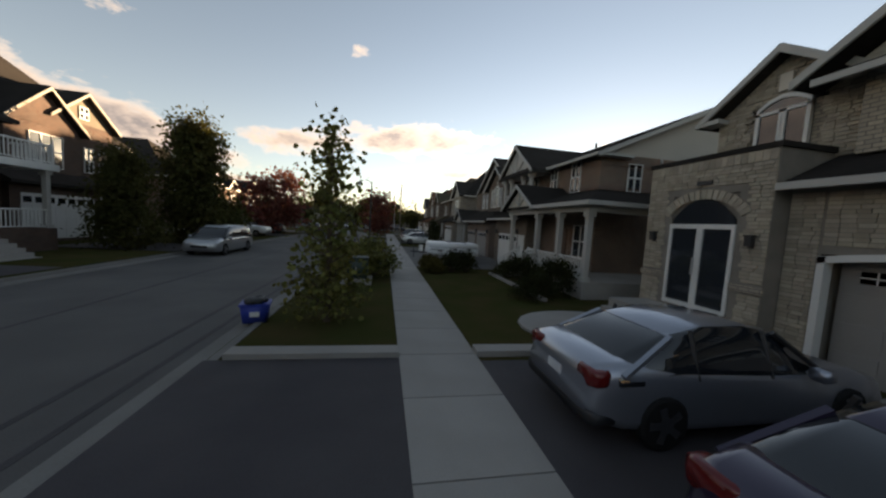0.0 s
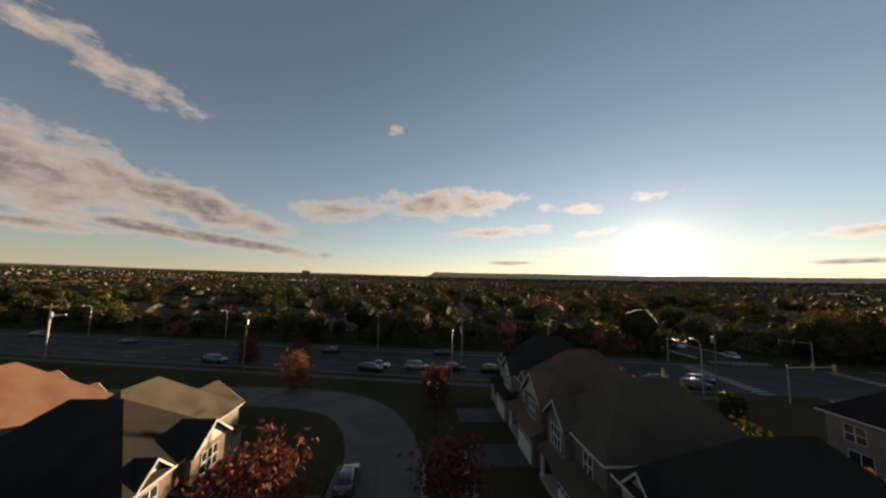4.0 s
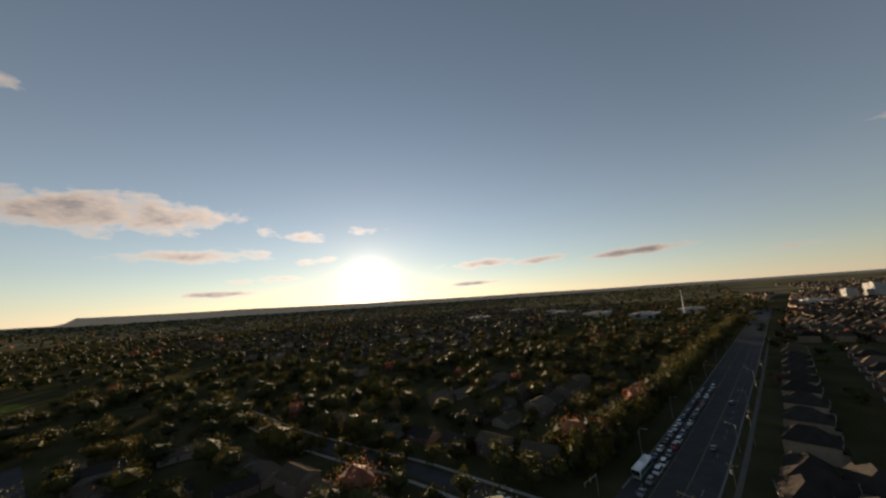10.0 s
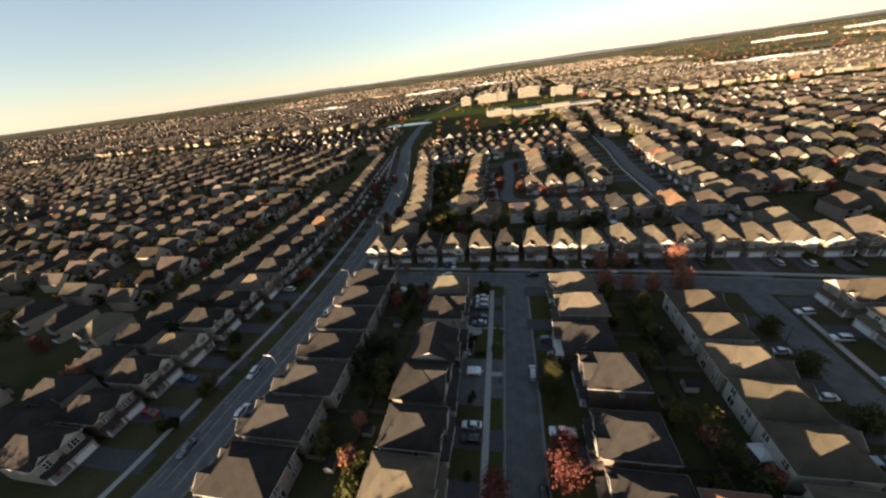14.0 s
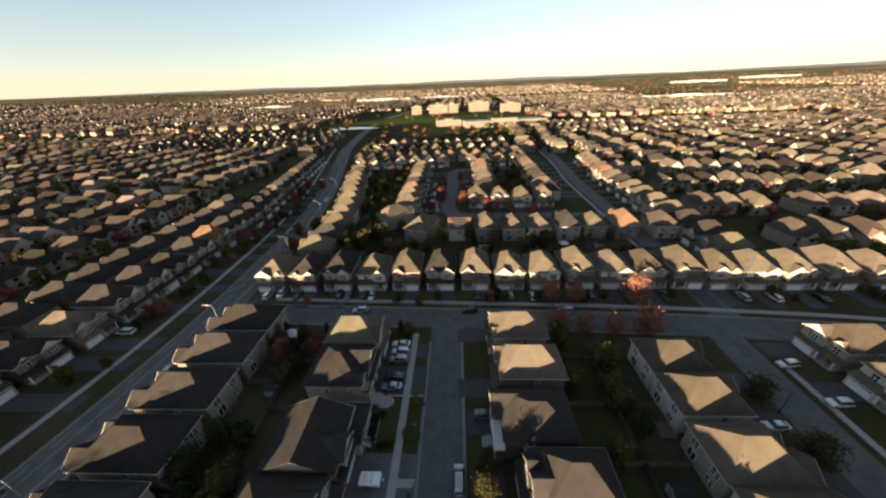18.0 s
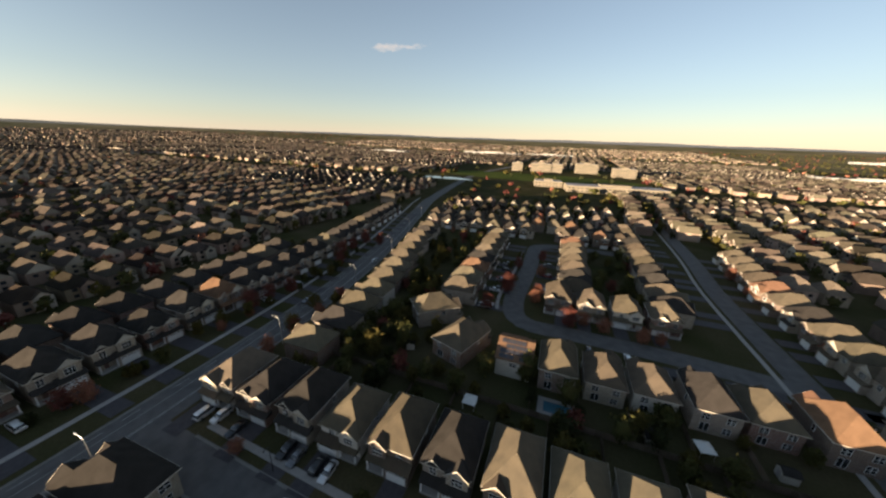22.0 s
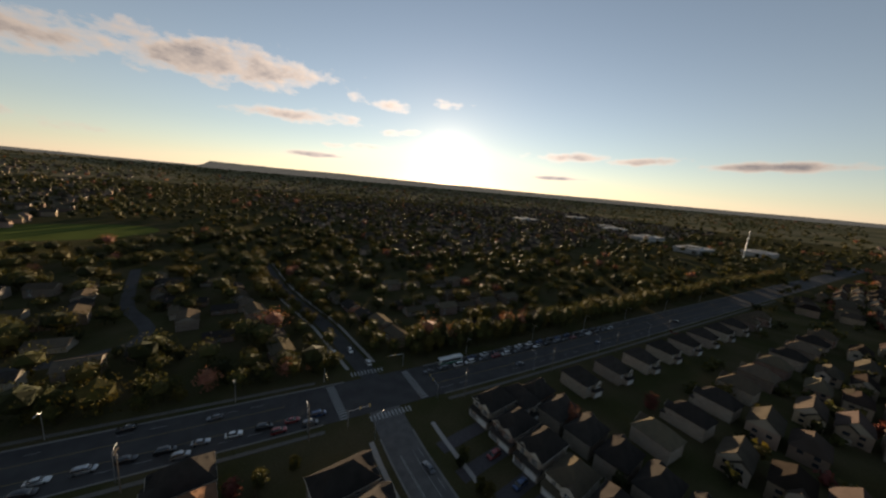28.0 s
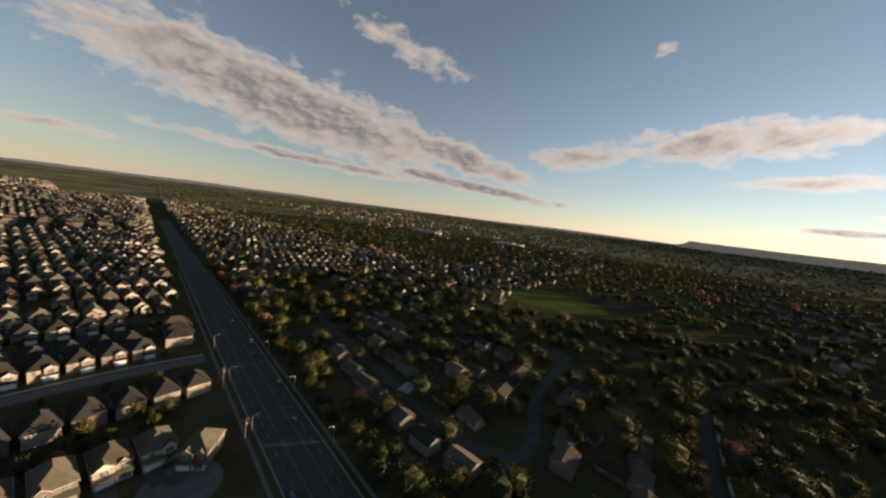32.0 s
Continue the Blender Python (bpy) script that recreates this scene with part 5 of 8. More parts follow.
    window(h, 3.0, 0, 1.5, 1.1, 1.5, bars=1)
    # garage with the balcony over it
    part("garage_wall", box(bm_new(), -6.7, -1.1, -1.1, 0.0, 0, 3.45), BRICK_BROWN, h)
    garage_door(h, -4.05, -1.105, 3.3, loose=True), garage_door(h, -1.72, -1.105, 0.9, lites=True)
    part("balcony_floor", box(bm_new(), -6.7, -0.5, -1.35, 0.0, 3.6, 3.93), ROOF_DARK, h)
    part("garage_roof", lean_to(bm_new(), [(-7.0, -1.75, 3.36), (-1.0, -1.75, 3.36)], [(-1.0, -1.3, 3.72), (-7.0, -1.3, 3.72)]), ROOF_DARK, h)
    part("gutter", box(bm_new(), -7.0, -1.0, -1.82, -1.74, 3.26, 3.38), TRIM, h)
    for x in (-4.75, -3.75, -1.85, -0.75):
        column(h, x, -1.2, 3.93, 6.1, 0.125)
    for a, b in (((-4.75, -0.1), (-4.75, -1.1)), ((-4.63, -1.2), (-3.87, -1.2)), ((-3.63, -1.2), (-1.97, -1.2)), ((-1.73, -1.2), (-0.87, -1.2))):
        railing(h, a, b, 3.93, 3.93, 1.05, 0.115)
    part("balcony_beam", box(bm_new(), -5.2, -0.5, -1.4, -1.0, 6.1, 6.32), TRIM, h)
    part("pent_roof", lean_to(bm_new(), [(-5.5, -1.62, 6.2), (-0.2, -1.62, 6.2)], [(-0.2, -1.32, 6.5), (-5.5, -1.32, 6.5)], 0.08), ROOF_DARK, h)
    part("balcony_soffit", box(bm_new(), -5.2, -0.5, -1.0, 0.0, 6.22, 6.32), TRIM, h)
    part("gable_wall", tri_wall(bm_new(), -5.15, -0.55, -1.3, 0.6, 6.3, 1.85), TRIM, h)
    part("gable_roof", gable(bm_new(), -5.15, -0.55, -1.1, 4.6, 6.32, 1.95, 0.4), ROOF_DARK, h)
    part("gable_trim", barge(bm_new(), -5.55, -0.15, -1.52, 6.3, 1.93, 0.2), TRIM, h)
    bm = bm_new()
    for a, b in (((-2.85, 6.3), (-2.85, 8.0)), ((-4.1, 7.1), (-2.85, 6.35)), ((-1.6, 7.1), (-2.85, 6.35))):
        tube(bm, (a[0], -1.33, a[1]), (b[0], -1.33, b[1]), 0.05, sides=4)
    part("gable_strapping", bm, TRIM, h)
    window(h, -2.9, 0.0, 4.0, 1.5, 2.0, bars=2)
    wall_lamp(h, -6.2, -1.1, 2.3), wall_lamp(h, -2.3, -1.1, 2.4)
    return tagged(h, "red brick house with white railed porch and upper balcony", "house")


place([porch_house()], 0, 17.2, 38.5, -90)


def stepped_gable_house():
    """Brown brick house with one gable before another, a triple arched window and a low garage roof. Front -y."""
    h = new("house")
    part("wall", box(bm_new(), -5.6, 4.9, 0.3, 13.0, 0, 6.3), BRICK_BROWN, h)
    part("roof", hip(bm_new(), -5.6, 4.9, 1.0, 13.0, 6.3, 3.25, 0.5), ROOF_DARK, h)
    part("gable_wall", tri_wall(bm_new(), -5.0, 4.6, 0.6, 1.4, 6.28, 3.05), SIDING, h, "pale siding gable")
    part("gable_roof", gable(bm_new(), -5.0, 4.6, 0.6, 7.0, 6.3, 3.25, 0.35), ROOF_DARK, h)
    part("gable_trim", barge(bm_new(), -5.35, 4.95, 0.23, 6.28, 3.23, 0.2), TRIM, h)
    part("bay_wall", box(bm_new(), -0.3, 4.6, 0.0, 0.32, 3.2, 6.3), BRICK_BROWN, h)
    part("gable_wall", tri_wall(bm_new(), -0.3, 4.6, 0.0, 0.62, 6.28, 1.8), BRICK_BROWN, h)
    part("gable_roof", gable(bm_new(), -0.3, 4.6, 0.0, 3.4, 6.3, 1.98, 0.35), ROOF_DARK, h)
    part("gable_trim", barge(bm_new(), -0.65, 4.95, -0.37, 6.28, 1.96, 0.18), TRIM, h)
    part("keystone", box(bm_new(), 2.02, 2.28, -0.06, 0.0, 6.6, 6.95), CREAM, h)
    window(h, 1.05, 0, 4.65, 0.5, 1.5, bars=1), window(h, 3.25, 0, 4.65, 0.5, 1.5, bars=1)
    bm = bm_new()
    for x in (1.62, 2.1, 2.62):
        box(bm, x, x + 0.07, -0.07, 0.03, 4.62, 6.25)
    arch_band(bm, 1.62, 2.69, -0.07, 0.03, 6.2, 0.25, 0.09), box(bm, 1.55, 2.75, -0.1, 0.03, 4.55, 4.64), box(bm, 1.62, 2.69, -0.06, 0.03, 5.7, 5.76)
    win = part("window", bm, WHITE, h)
    part("pane", arch_prism(bm_new(), 1.66, 2.65, -0.02, 0.02, 4.62, 6.2, 0.25), PANE, win)
    window(h, -2.6, 0.3, 4.7, 0.5, 1.3, bars=1), window(h, -1.4, 0.3, 4.7, 0.5, 1.3, bars=1)
    part("garage_wall", box(bm_new(), -2.2, 4.8, -1.4, 0.3, 0, 3.15), BRICK_BROWN, h)
    garage_door(h, 2.75, -1.405, 2.7, mat=GREIGE), garage_door(h, -0.6, -1.405, 2.7, mat=GREIGE)
    part("garage_roof", lean_to(bm_new(), [(-5.9, -1.95, 3.2), (5.1, -1.95, 3.2)], [(5.1, 0.3, 4.4), (-5.9, 0.3, 4.4)], 0.15), ROOF_DARK, h)
    part("gutter", box(bm_new(), -5.9, 5.1, -2.03, -1.93, 3.06, 3.2), TRIM, h)
    part("gable_wall", tri_wall(bm_new(), -5.6, -2.6, -1.9, -1.6, 3.16, 1.2), CREAM, h)
    part("gable_roof", gable(bm_new(), -5.6, -2.6, -1.9, 0.2, 3.2, 1.3, 0.3), ROOF_DARK, h)
    part("gable_trim", barge(bm_new(), -5.9, -2.3, -2.2, 3.18, 1.28, 0.15), TRIM, h)
    part("porch", box(bm_new(), -5.6, -2.2, -1.8, 0.3, 0, 0.6), CONCRETE, h)
    for x in (-5.35, -4.1, -2.75):
        column(h, x, -1.7, 0.6, 3.05, 0.14)
    d = part("door", box(bm_new(), -0.5, 0.5, -0.05, 0.02, 0, 2.1), DOOR, h)
    d.matrix_basis = pose(-3.9, 0.3, 0.6)
    wall_lamp(h, 1.1, -1.4, 2.2), wall_lamp(h, 4.4, -1.4, 2.2)
    part("downpipe", tube(bm_new(), (4.95, 0.2, 3.6), (4.95, 0.2, 6.2), 0.05, sides=6), CREAM, h)
    return tagged(h, "brown brick house with stepped gables and triple arched window", "house")


place([stepped_gable_house()], 0, 17.4, 51.2, -90)
houses_at.append((17.4, 51.2))


def balcony_house():
    """Brown brick house with a gable over its garage and a deep porch under a railed balcony. Front -y."""
    h = new("house")
    part("wall", box(bm_new(), -4.9, 4.9, 1.6, 14, 0, 6.4), BRICK_DEEP, h)
    part("roof", hip(bm_new(), -4.9, 4.9, 1.6, 14, 6.4, 3.2), ROOF_DARK, h)
    part("garage_wall", box(bm_new(), -4.9, 0.0, 0, 1.62, 0, 6.4), BRICK_DEEP, h)
    part("gable_wall", tri_wall(bm_new(), -4.9, 0.0, 0, 1.8, 6.38, 1.9), BRICK_DEEP, h)
    part("gable_roof", gable(bm_new(), -4.9, 0.0, 0, 6.0, 6.42, 2.05, 0.4), ROOF_DARK, h)
    part("gable_trim", barge(bm_new(), -5.3, 0.4, -0.42, 6.4, 2.03, 0.2), CREAM, h, "cream barge boards")
    garage_door(h, -2.45, -0.005, 3.9)
    window(h, -2.45, 0, 4.2, 1.7, 1.5, bars=2)
    part("porch", box(bm_new(), 0.02, 5.4, -0.2, 1.6, 0, 1.25), BRICK_DEEP, h)
    for i in range(6):
        part("step", box(bm_new(), 0.6, 2.6, -0.2 - 0.3 * (i + 1), -0.2 - 0.3 * i, 0, 1.06 - 0.18 * i), CONCRETE, h)
    for x in (0.35, 5.15):
        column(h, x, 0.0, 1.25, 4.1, 0.13)
    part("balcony_floor", box(bm_new(), 0.02, 5.5, -0.3, 1.6, 4.1, 4.42), WHITE, h)
    for a, b, z in (((0.2, -0.1), (2.8, -0.1), 4.42), ((2.8, -0.1), (5.35, -0.1), 4.42), ((5.35, -0.1), (5.35, 1.6), 4.42), ((2.8, -0.05), (5.2, -0.05), 1.25)):
        railing(h, a, b, z, z, 0.9, 0.16)
    for x, y, z in ((0.2, -0.1, 4.42), (2.8, -0.1, 4.42), (5.35, -0.1, 4.42), (2.8, -0.05, 1.25)):
        part("newel_post", box(bm_new(), x - 0.06, x + 0.06, y - 0.06, y + 0.06, z, z + 1.0), WHITE, h)
    d = part("door", box(bm_new(), -0.5, 0.5, -0.05, 0.02, 0, 2.1), DOOR, h)
    d.matrix_basis = pose(1.6, 1.6, 1.25)
    window(h, 3.7, 1.6, 1.9, 1.3, 1.4), window(h, 2.6, 1.6, 4.5, 1.6, 1.75, bars=1, cross=False)
    window(h, 4.9, 6, 4.0, 0.9, 1.2, 90, 0)
    return tagged(h, "brown brick house with a white railed balcony over its porch", "house")


place([balcony_house()], 0, -9.3, 35, 90)
drive(-10.4, 35, 90, 0, 5.8)
houses_at.append((21, 38))
for x0, x1, y0, y1, m, words in ((4.46, 7.7, 18.6, 26.6, DRIVE, "smooth dark asphalt driveway apron by the footpath"), (9.2, 15.9, 18.6, 26.4, DRIVE, "smooth dark asphalt driveway before a garage"),
                                (4.46, 7.7, 39.0, 51.0, ASPHALT, "grey asphalt driveway apron by the footpath"), (9.2, 16.1, 39.0, 53.4, ASPHALT, "grey asphalt driveway before garage doors")):
    structure("driveway", box(bm_new(), x0, x1, y0, y1, 0, 0.158), m, words)
for x0, x1 in ((4.75, 7.7), (9.2, 12.6)):
    structure("drive_edging", box(bm_new(), x0, x1, 26.6, 26.95, 0, 0.26), CONCRETE, "pale concrete edging beside a driveway")
structure("garden_edging", box(bm_new(), 13.0, 13.2, 31.2, 37.2, 0, 0.24), CONCRETE, "narrow concrete edging of a flower bed")
bm = bm_new()
ring = [(12.9 + 2.0 * math.cos(a), 28.3 + 1.5 * math.sin(a)) for a in [i * math.pi / 10 for i in range(20)]]
top = [bm.verts.new((x, y, 0.2)) for x, y in ring]
low = [bm.verts.new((x, y, 0.1)) for x, y in ring]
bm.faces.new(top)
for i in range(20):
    bm.faces.new((low[i], low[(i + 1) % 20], top[(i + 1) % 20], top[i]))
structure("landing", bm, CONCRETE, "rounded pale concrete landing before the doors")

for y, k in zip(AEAST + [11.4], (3, 1, 4, 3, 0)):
    c = y - (-2.1, 2.1, -2.1, 2.1, 2.1, -2.1)[k]
    if c < 90:
        structure("driveway", box(bm_new(), 4.46, 7.7, max(c - 2.3, 51.02 if c > 40 else 0), c + 2.3, 0, 0.158), DRIVE, "dark asphalt driveway apron by the footpath")

strip = structure("paver_strip", box(bm_new(), 4.62, 7.66, 43.2, 44.6, 0.05, 0.163), KERBSTONE, "strip of pale stone pavers across a driveway")
paver_me = mesh_of("paver", box(bm_new(), 0.01, 0.49, 0.01, 0.33, 0.1, 0.180), CONCRETE)
for i in range(6):
    for j in range(4):
        shared("paver", paver_me, strip, Matrix.Translation((4.63 + i * 0.505, 43.21 + j * 0.345, 0)))

# ---- vehicles ----
def loft(bm, rings):
    """Skins a row of equal rings and closes both ends."""
    vs = [[bm.verts.new(p) for p in r] for r in rings]
    n = len(rings[0])
    for a, b in zip(vs, vs[1:]):
        for i in range(n):
            j = (i + 1) % n
            bm.faces.new((a[i], a[j], b[j], b[i]))
    bm.faces.new(vs[0][::-1]), bm.faces.new(vs[-1])
    bmesh.ops.recalc_face_normals(bm, faces=bm.faces)
    for f in bm.faces:
        f.smooth = True
    return bm


def section(y, hw, z0, z1, r, lean=0.0):
    """A rounded cross section of a car's body at y; lean narrows its top."""
    pts = []
    for cx, cz, a0 in ((hw - r, z0 + r, -90), (hw - r - lean, z1 - r, 0), (-hw + r + lean, z1 - r, 90), (-hw + r, z0 + r, 180)):
        for k in range(4):
            a = radians(a0 + 30 * k)
            pts.append((cx + r * math.cos(a), y, cz + r * math.sin(a)))
    return pts


# length, half width, body stations (y share, width share, bottom, top) and cabin (y share, top height, width share)
SHAPES = {
    "sedan": (4.65, 0.9, [(0, .80, .42, .62), (.02, .92, .26, .74), (.12, .98, .20, .86), (.3, 1, .18, .93), (.5, 1, .18, .95), (.72, 1, .18, .98), (.9, .97, .22, 1.03), (.98, .9, .30, .98), (1, .82, .42, .80)],
              [(.27, .90, .80), (.42, 1.36, .70), (.50, 1.42, .68), (.64, 1.41, .68), (.76, 1.30, .70), (.93, .98, .78)], (.18, .80)),
    "suv": (4.6, 0.92, [(0, .82, .45, .80), (.02, .94, .30, .95), (.12, .99, .26, 1.04), (.28, 1, .24, 1.09), (.5, 1, .24, 1.1), (.75, 1, .24, 1.12), (.93, .98, .28, 1.14), (.98, .94, .34, 1.08), (1, .88, .45, .9)],
            [(.24, 1.06, .84), (.37, 1.56, .74), (.46, 1.66, .72), (.75, 1.66, .72), (.90, 1.56, .74), (.975, 1.10, .82)], (.18, .81)),
    "minivan": (5.1, 0.98, [(0, .80, .42, .70), (.02, .93, .26, .85), (.1, .98, .22, .98), (.25, 1, .2, 1.06), (.5, 1, .2, 1.08), (.75, 1, .2, 1.08), (.93, .98, .24, 1.08), (.985, .95, .32, 1.04), (1, .9, .42, .9)],
                [(.17, 1.02, .84), (.34, 1.60, .76), (.42, 1.72, .74), (.8, 1.72, .74), (.93, 1.62, .76), (.985, 1.05, .84)], (.18, .80)),
    "pickup": (5.6, 1.0, [(0, .85, .5, .9), (.02, .95, .38, 1.08), (.12, .99, .34, 1.15), (.26, 1, .34, 1.2), (.5, 1, .34, 1.2), (.62, 1, .34, 1.2), (.66, 1, .34, 1.22), (.98, .98, .38, 1.22), (1, .94, .5, 1.1)],
               [(.24, 1.16, .86), (.33, 1.7, .76), (.40, 1.84, .74), (.56, 1.84, .74), (.61, 1.76, .76), (.64, 1.2, .84)], (.17, .79))}
WHEEL = {}


def wheel(parent, x, y, r, lite=False):
    key = round(r, 2)
    if key not in WHEEL:
        bm = bm_new()
        for a, b, ra, rb in ((-0.11, -0.09, r * .90, r), (-0.09, 0.09, r, r), (0.09, 0.11, r, r * .90)):
            tube(bm, (a, 0, 0), (b, 0, 0), ra, rb, 18)
        tyre = mesh_of("tyre", bm, RUBBER)
        bm = tube(bm_new(), (-0.118, 0, 0), (0.118, 0, 0), r * .30, r * .30, 10)
        for k in range(5):
            a = k * 1.2566
            for sx in (-0.117, 0.105):
                p = Vector((0, math.cos(a), math.sin(a)))
                q = Vector((0, -math.sin(a), math.cos(a))) * r * 0.12
                c = [p * r * .2 - q, p * r * .68 - q * 1.2, p * r * .68 + q * 1.2, p * r * .2 + q]
                poly(bm, [(sx, v.y, v.z) for v in c] + [(sx + 0.012, v.y, v.z) for v in c], [(0, 1, 2, 3), (7, 6, 5, 4), (0, 4, 5, 1), (2, 6, 7, 3), (1, 5, 6, 2), (3, 7, 4, 0)])
        WHEEL[key] = tyre, mesh_of("rim", bm, ALLOY)
    t = shared("tyre" if lite else "wheel", WHEEL[key][0], parent, Matrix.Translation((x, y, r)))
    if not lite:
        shared("rim", WHEEL[key][1], t, Matrix.Identity(4))


def paint(name, colour):
    return material(name, colour, 0.28, 0.35, grain=0.04, scale=0.8, fine=200, bump=0.0, coat=1.0)


PAINTS = {"white": paint("white_car_paint", (0.62, 0.62, 0.61)), "black": paint("black_car_paint", (0.012, 0.012, 0.014)), "grey": paint("grey_car_paint", (0.12, 0.125, 0.135)),
          "silver": material("silver_car_paint", (0.36, 0.37, 0.38), 0.28, 0.7, grain=0.04, scale=0.8, fine=200, bump=0.0, coat=1.0), "red": paint("red_car_paint", (0.22, 0.02, 0.02)), "blue": paint("blue_car_paint", (0.03, 0.06, 0.14)), "slate": material("slate_car_paint", (0.33, 0.35, 0.40), 0.3, 0.75, grain=0.03, scale=0.8, fine=200, bump=0.0, coat=1.0), "purple": paint("purple_car_paint", (0.020, 0.010, 0.035))}
TAIL = material("red_lamp_glass", (0.12, 0.008, 0.008), 0.15, grain=0.1)
HEAD = material("clear_lamp_glass", (0.55, 0.55, 0.55), 0.12, 0.3, grain=0.05)
PLATE = material("plate", (0.6, 0.6, 0.62), 0.5, grain=0.1)


def vehicle(shape, colour, lite=False):
    """A car that points to -y, standing on z = 0 with its middle at the origin."""
    L, hw, body, cabin, axles = SHAPES[shape]
    car = new("car" if shape != "pickup" else "pickup_truck")
    y = lambda s: (s - 0.5) * L
    bm = loft(bm_new(), [section(y(s), hw * w, z0, z1, min(0.16, (z1 - z0) * 0.42), 0.05) for s, w, z0, z1 in body])
    part("body", bm, PAINTS[colour], car)
    base = cabin[0][1] - 0.12
    rings = []
    for s, top, w in cabin:
        t = max(top, base + 0.1)
        wb = hw * 0.93
        wt = hw * w
        rings.append([(wb, y(s), base), (wb * .985, y(s), base + (t - base) * 0.25), ((wb + wt) / 2, y(s), base + (t - base) * 0.62), (wt, y(s), t - 0.02), (wt * .8, y(s), t), (-wt * .8, y(s), t), (-wt, y(s), t - 0.02), (-(wb + wt) / 2, y(s), base + (t - base) * 0.62), (-wb * .985, y(s), base + (t - base) * 0.25), (-wb, y(s), base)])
    part("glasshouse", loft(bm_new(), rings), CARGLASS, car, "tinted windows")
    rr = []
    for s, top, w in cabin[1:-1]:
        wt = hw * w
        rr.append([(wt + 0.012, y(s), top - 0.045), (wt * .82, y(s), top + 0.012), (0, y(s), top + 0.03), (-wt * .82, y(s), top + 0.012), (-wt - 0.012, y(s), top - 0.045), (0, y(s), top - 0.06)])
    part("roof", loft(bm_new(), rr), PAINTS[colour], car)
    r = 0.33 if shape in ("sedan",) else 0.36
    for s in axles:
        if lite:
            for sx in (-1, 1):
                part("wheel", tube(bm_new(), (sx * (hw - 0.2), 0, r), (sx * (hw - 0.01), 0, r), r, r * 0.97, 14), RUBBER, car).matrix_basis = Matrix.Translation((0, y(s), 0))
            continue
        for sx in (-1, 1):
            wheel(car, sx * (hw - 0.105), y(s), r)
    if not lite:
        for s in ((.46, .70) if shape != "pickup" else (.48,)):
            for sx in (-1, 1):
                bar = tube(bm_new(), (sx * hw * .925, y(s), base + 0.04), (sx * hw * .72, y(s), cabin[2][1] - 0.04), 0.028, sides=5)
                part("pillar", bar, BLACK, car)
        for sx in (-1, 1):
            part("pillar", tube(bm_new(), (sx * hw * .90, y(cabin[0][0] + 0.01), base + 0.1), (sx * hw * .715, y(cabin[1][0]), cabin[1][1] - 0.01), 0.035, sides=5), BLACK, car)
            part("pillar", tube(bm_new(), (sx * hw * .90, y(cabin[-1][0] - 0.01), base + 0.1), (sx * hw * .71, y(cabin[-2][0]), cabin[-2][1] - 0.01), 0.045, sides=5), PAINTS[colour], car)
        for sx in (-1, 1):
            h0 = body[1][3]
            part("headlight", loft(bm_new(), [section(v, 0.17 * k, h0 - 0.17, h0 - 0.03, 0.05) for v, k in ((-0.12, .6), (0.0, 1), (0.14, 1), (0.3, .5))]), HEAD, car).matrix_basis = Matrix.Translation((sx * hw * .66, y(0.035), 0))
            t0 = body[-2][3] - 0.04
            part("taillight", loft(bm_new(), [section(v, 0.2 * k, t0 - 0.2, t0, 0.06) for v, k in ((-0.22, .5), (-0.05, 1), (0.06, 1), (0.12, .7))]), TAIL, car, "red tail lamp").matrix_basis = Matrix.Translation((sx * hw * .68, y(0.972), 0))
            part("mirror", loft(bm_new(), [section(v, 0.10, base + 0.06, base + 0.22, 0.05) for v in (-0.07, 0.0, 0.06)]), PAINTS[colour], car).matrix_basis = Matrix.Translation((sx * (hw + 0.08), y(cabin[0][0] + 0.07), 0))
        part("licence_plate", box(bm_new(), -0.16, 0.16, y(1.0) - 0.01, y(1.0) + 0.015, 0.62, 0.74), PLATE, car)
        part("grille", box(bm_new(), -0.42, 0.42, y(0) - 0.012, y(0) + 0.05, 0.46, 0.60), BLACK, car)
        part("rear_bumper", loft(bm_new(), [section(v, hw * k, 0.30, 0.46, 0.06) for v, k in ((-0.25, .93), (0.0, .93), (0.05, .86))]), BLACK, car).matrix_basis = Matrix.Translation((0, y(0.988), 0))
    return tagged(car, f"{colour.replace('slate', 'slate grey')} {shape.replace('suv', 'sport utility car')} parked on the asphalt" if not lite else f"{colour.replace('slate', 'slate grey')} {shape.replace('suv', 'sport utility car')} waiting on the road", "car" if shape != "pickup" else "truck")


stock = {}


def park(shape, colour, x, y, turn, lite=False, z=0.0):
    """Turn 0 points to -y, 90 to +x."""
    m = pose(x, y, z, 0, 0, turn)
    key = (shape, colour, lite)
    if key in stock:
        return copy_thing(stock[key], m)
    stock[key] = vehicle(shape, colour, lite)
    stock[key].matrix_basis = m
    return stock[key]


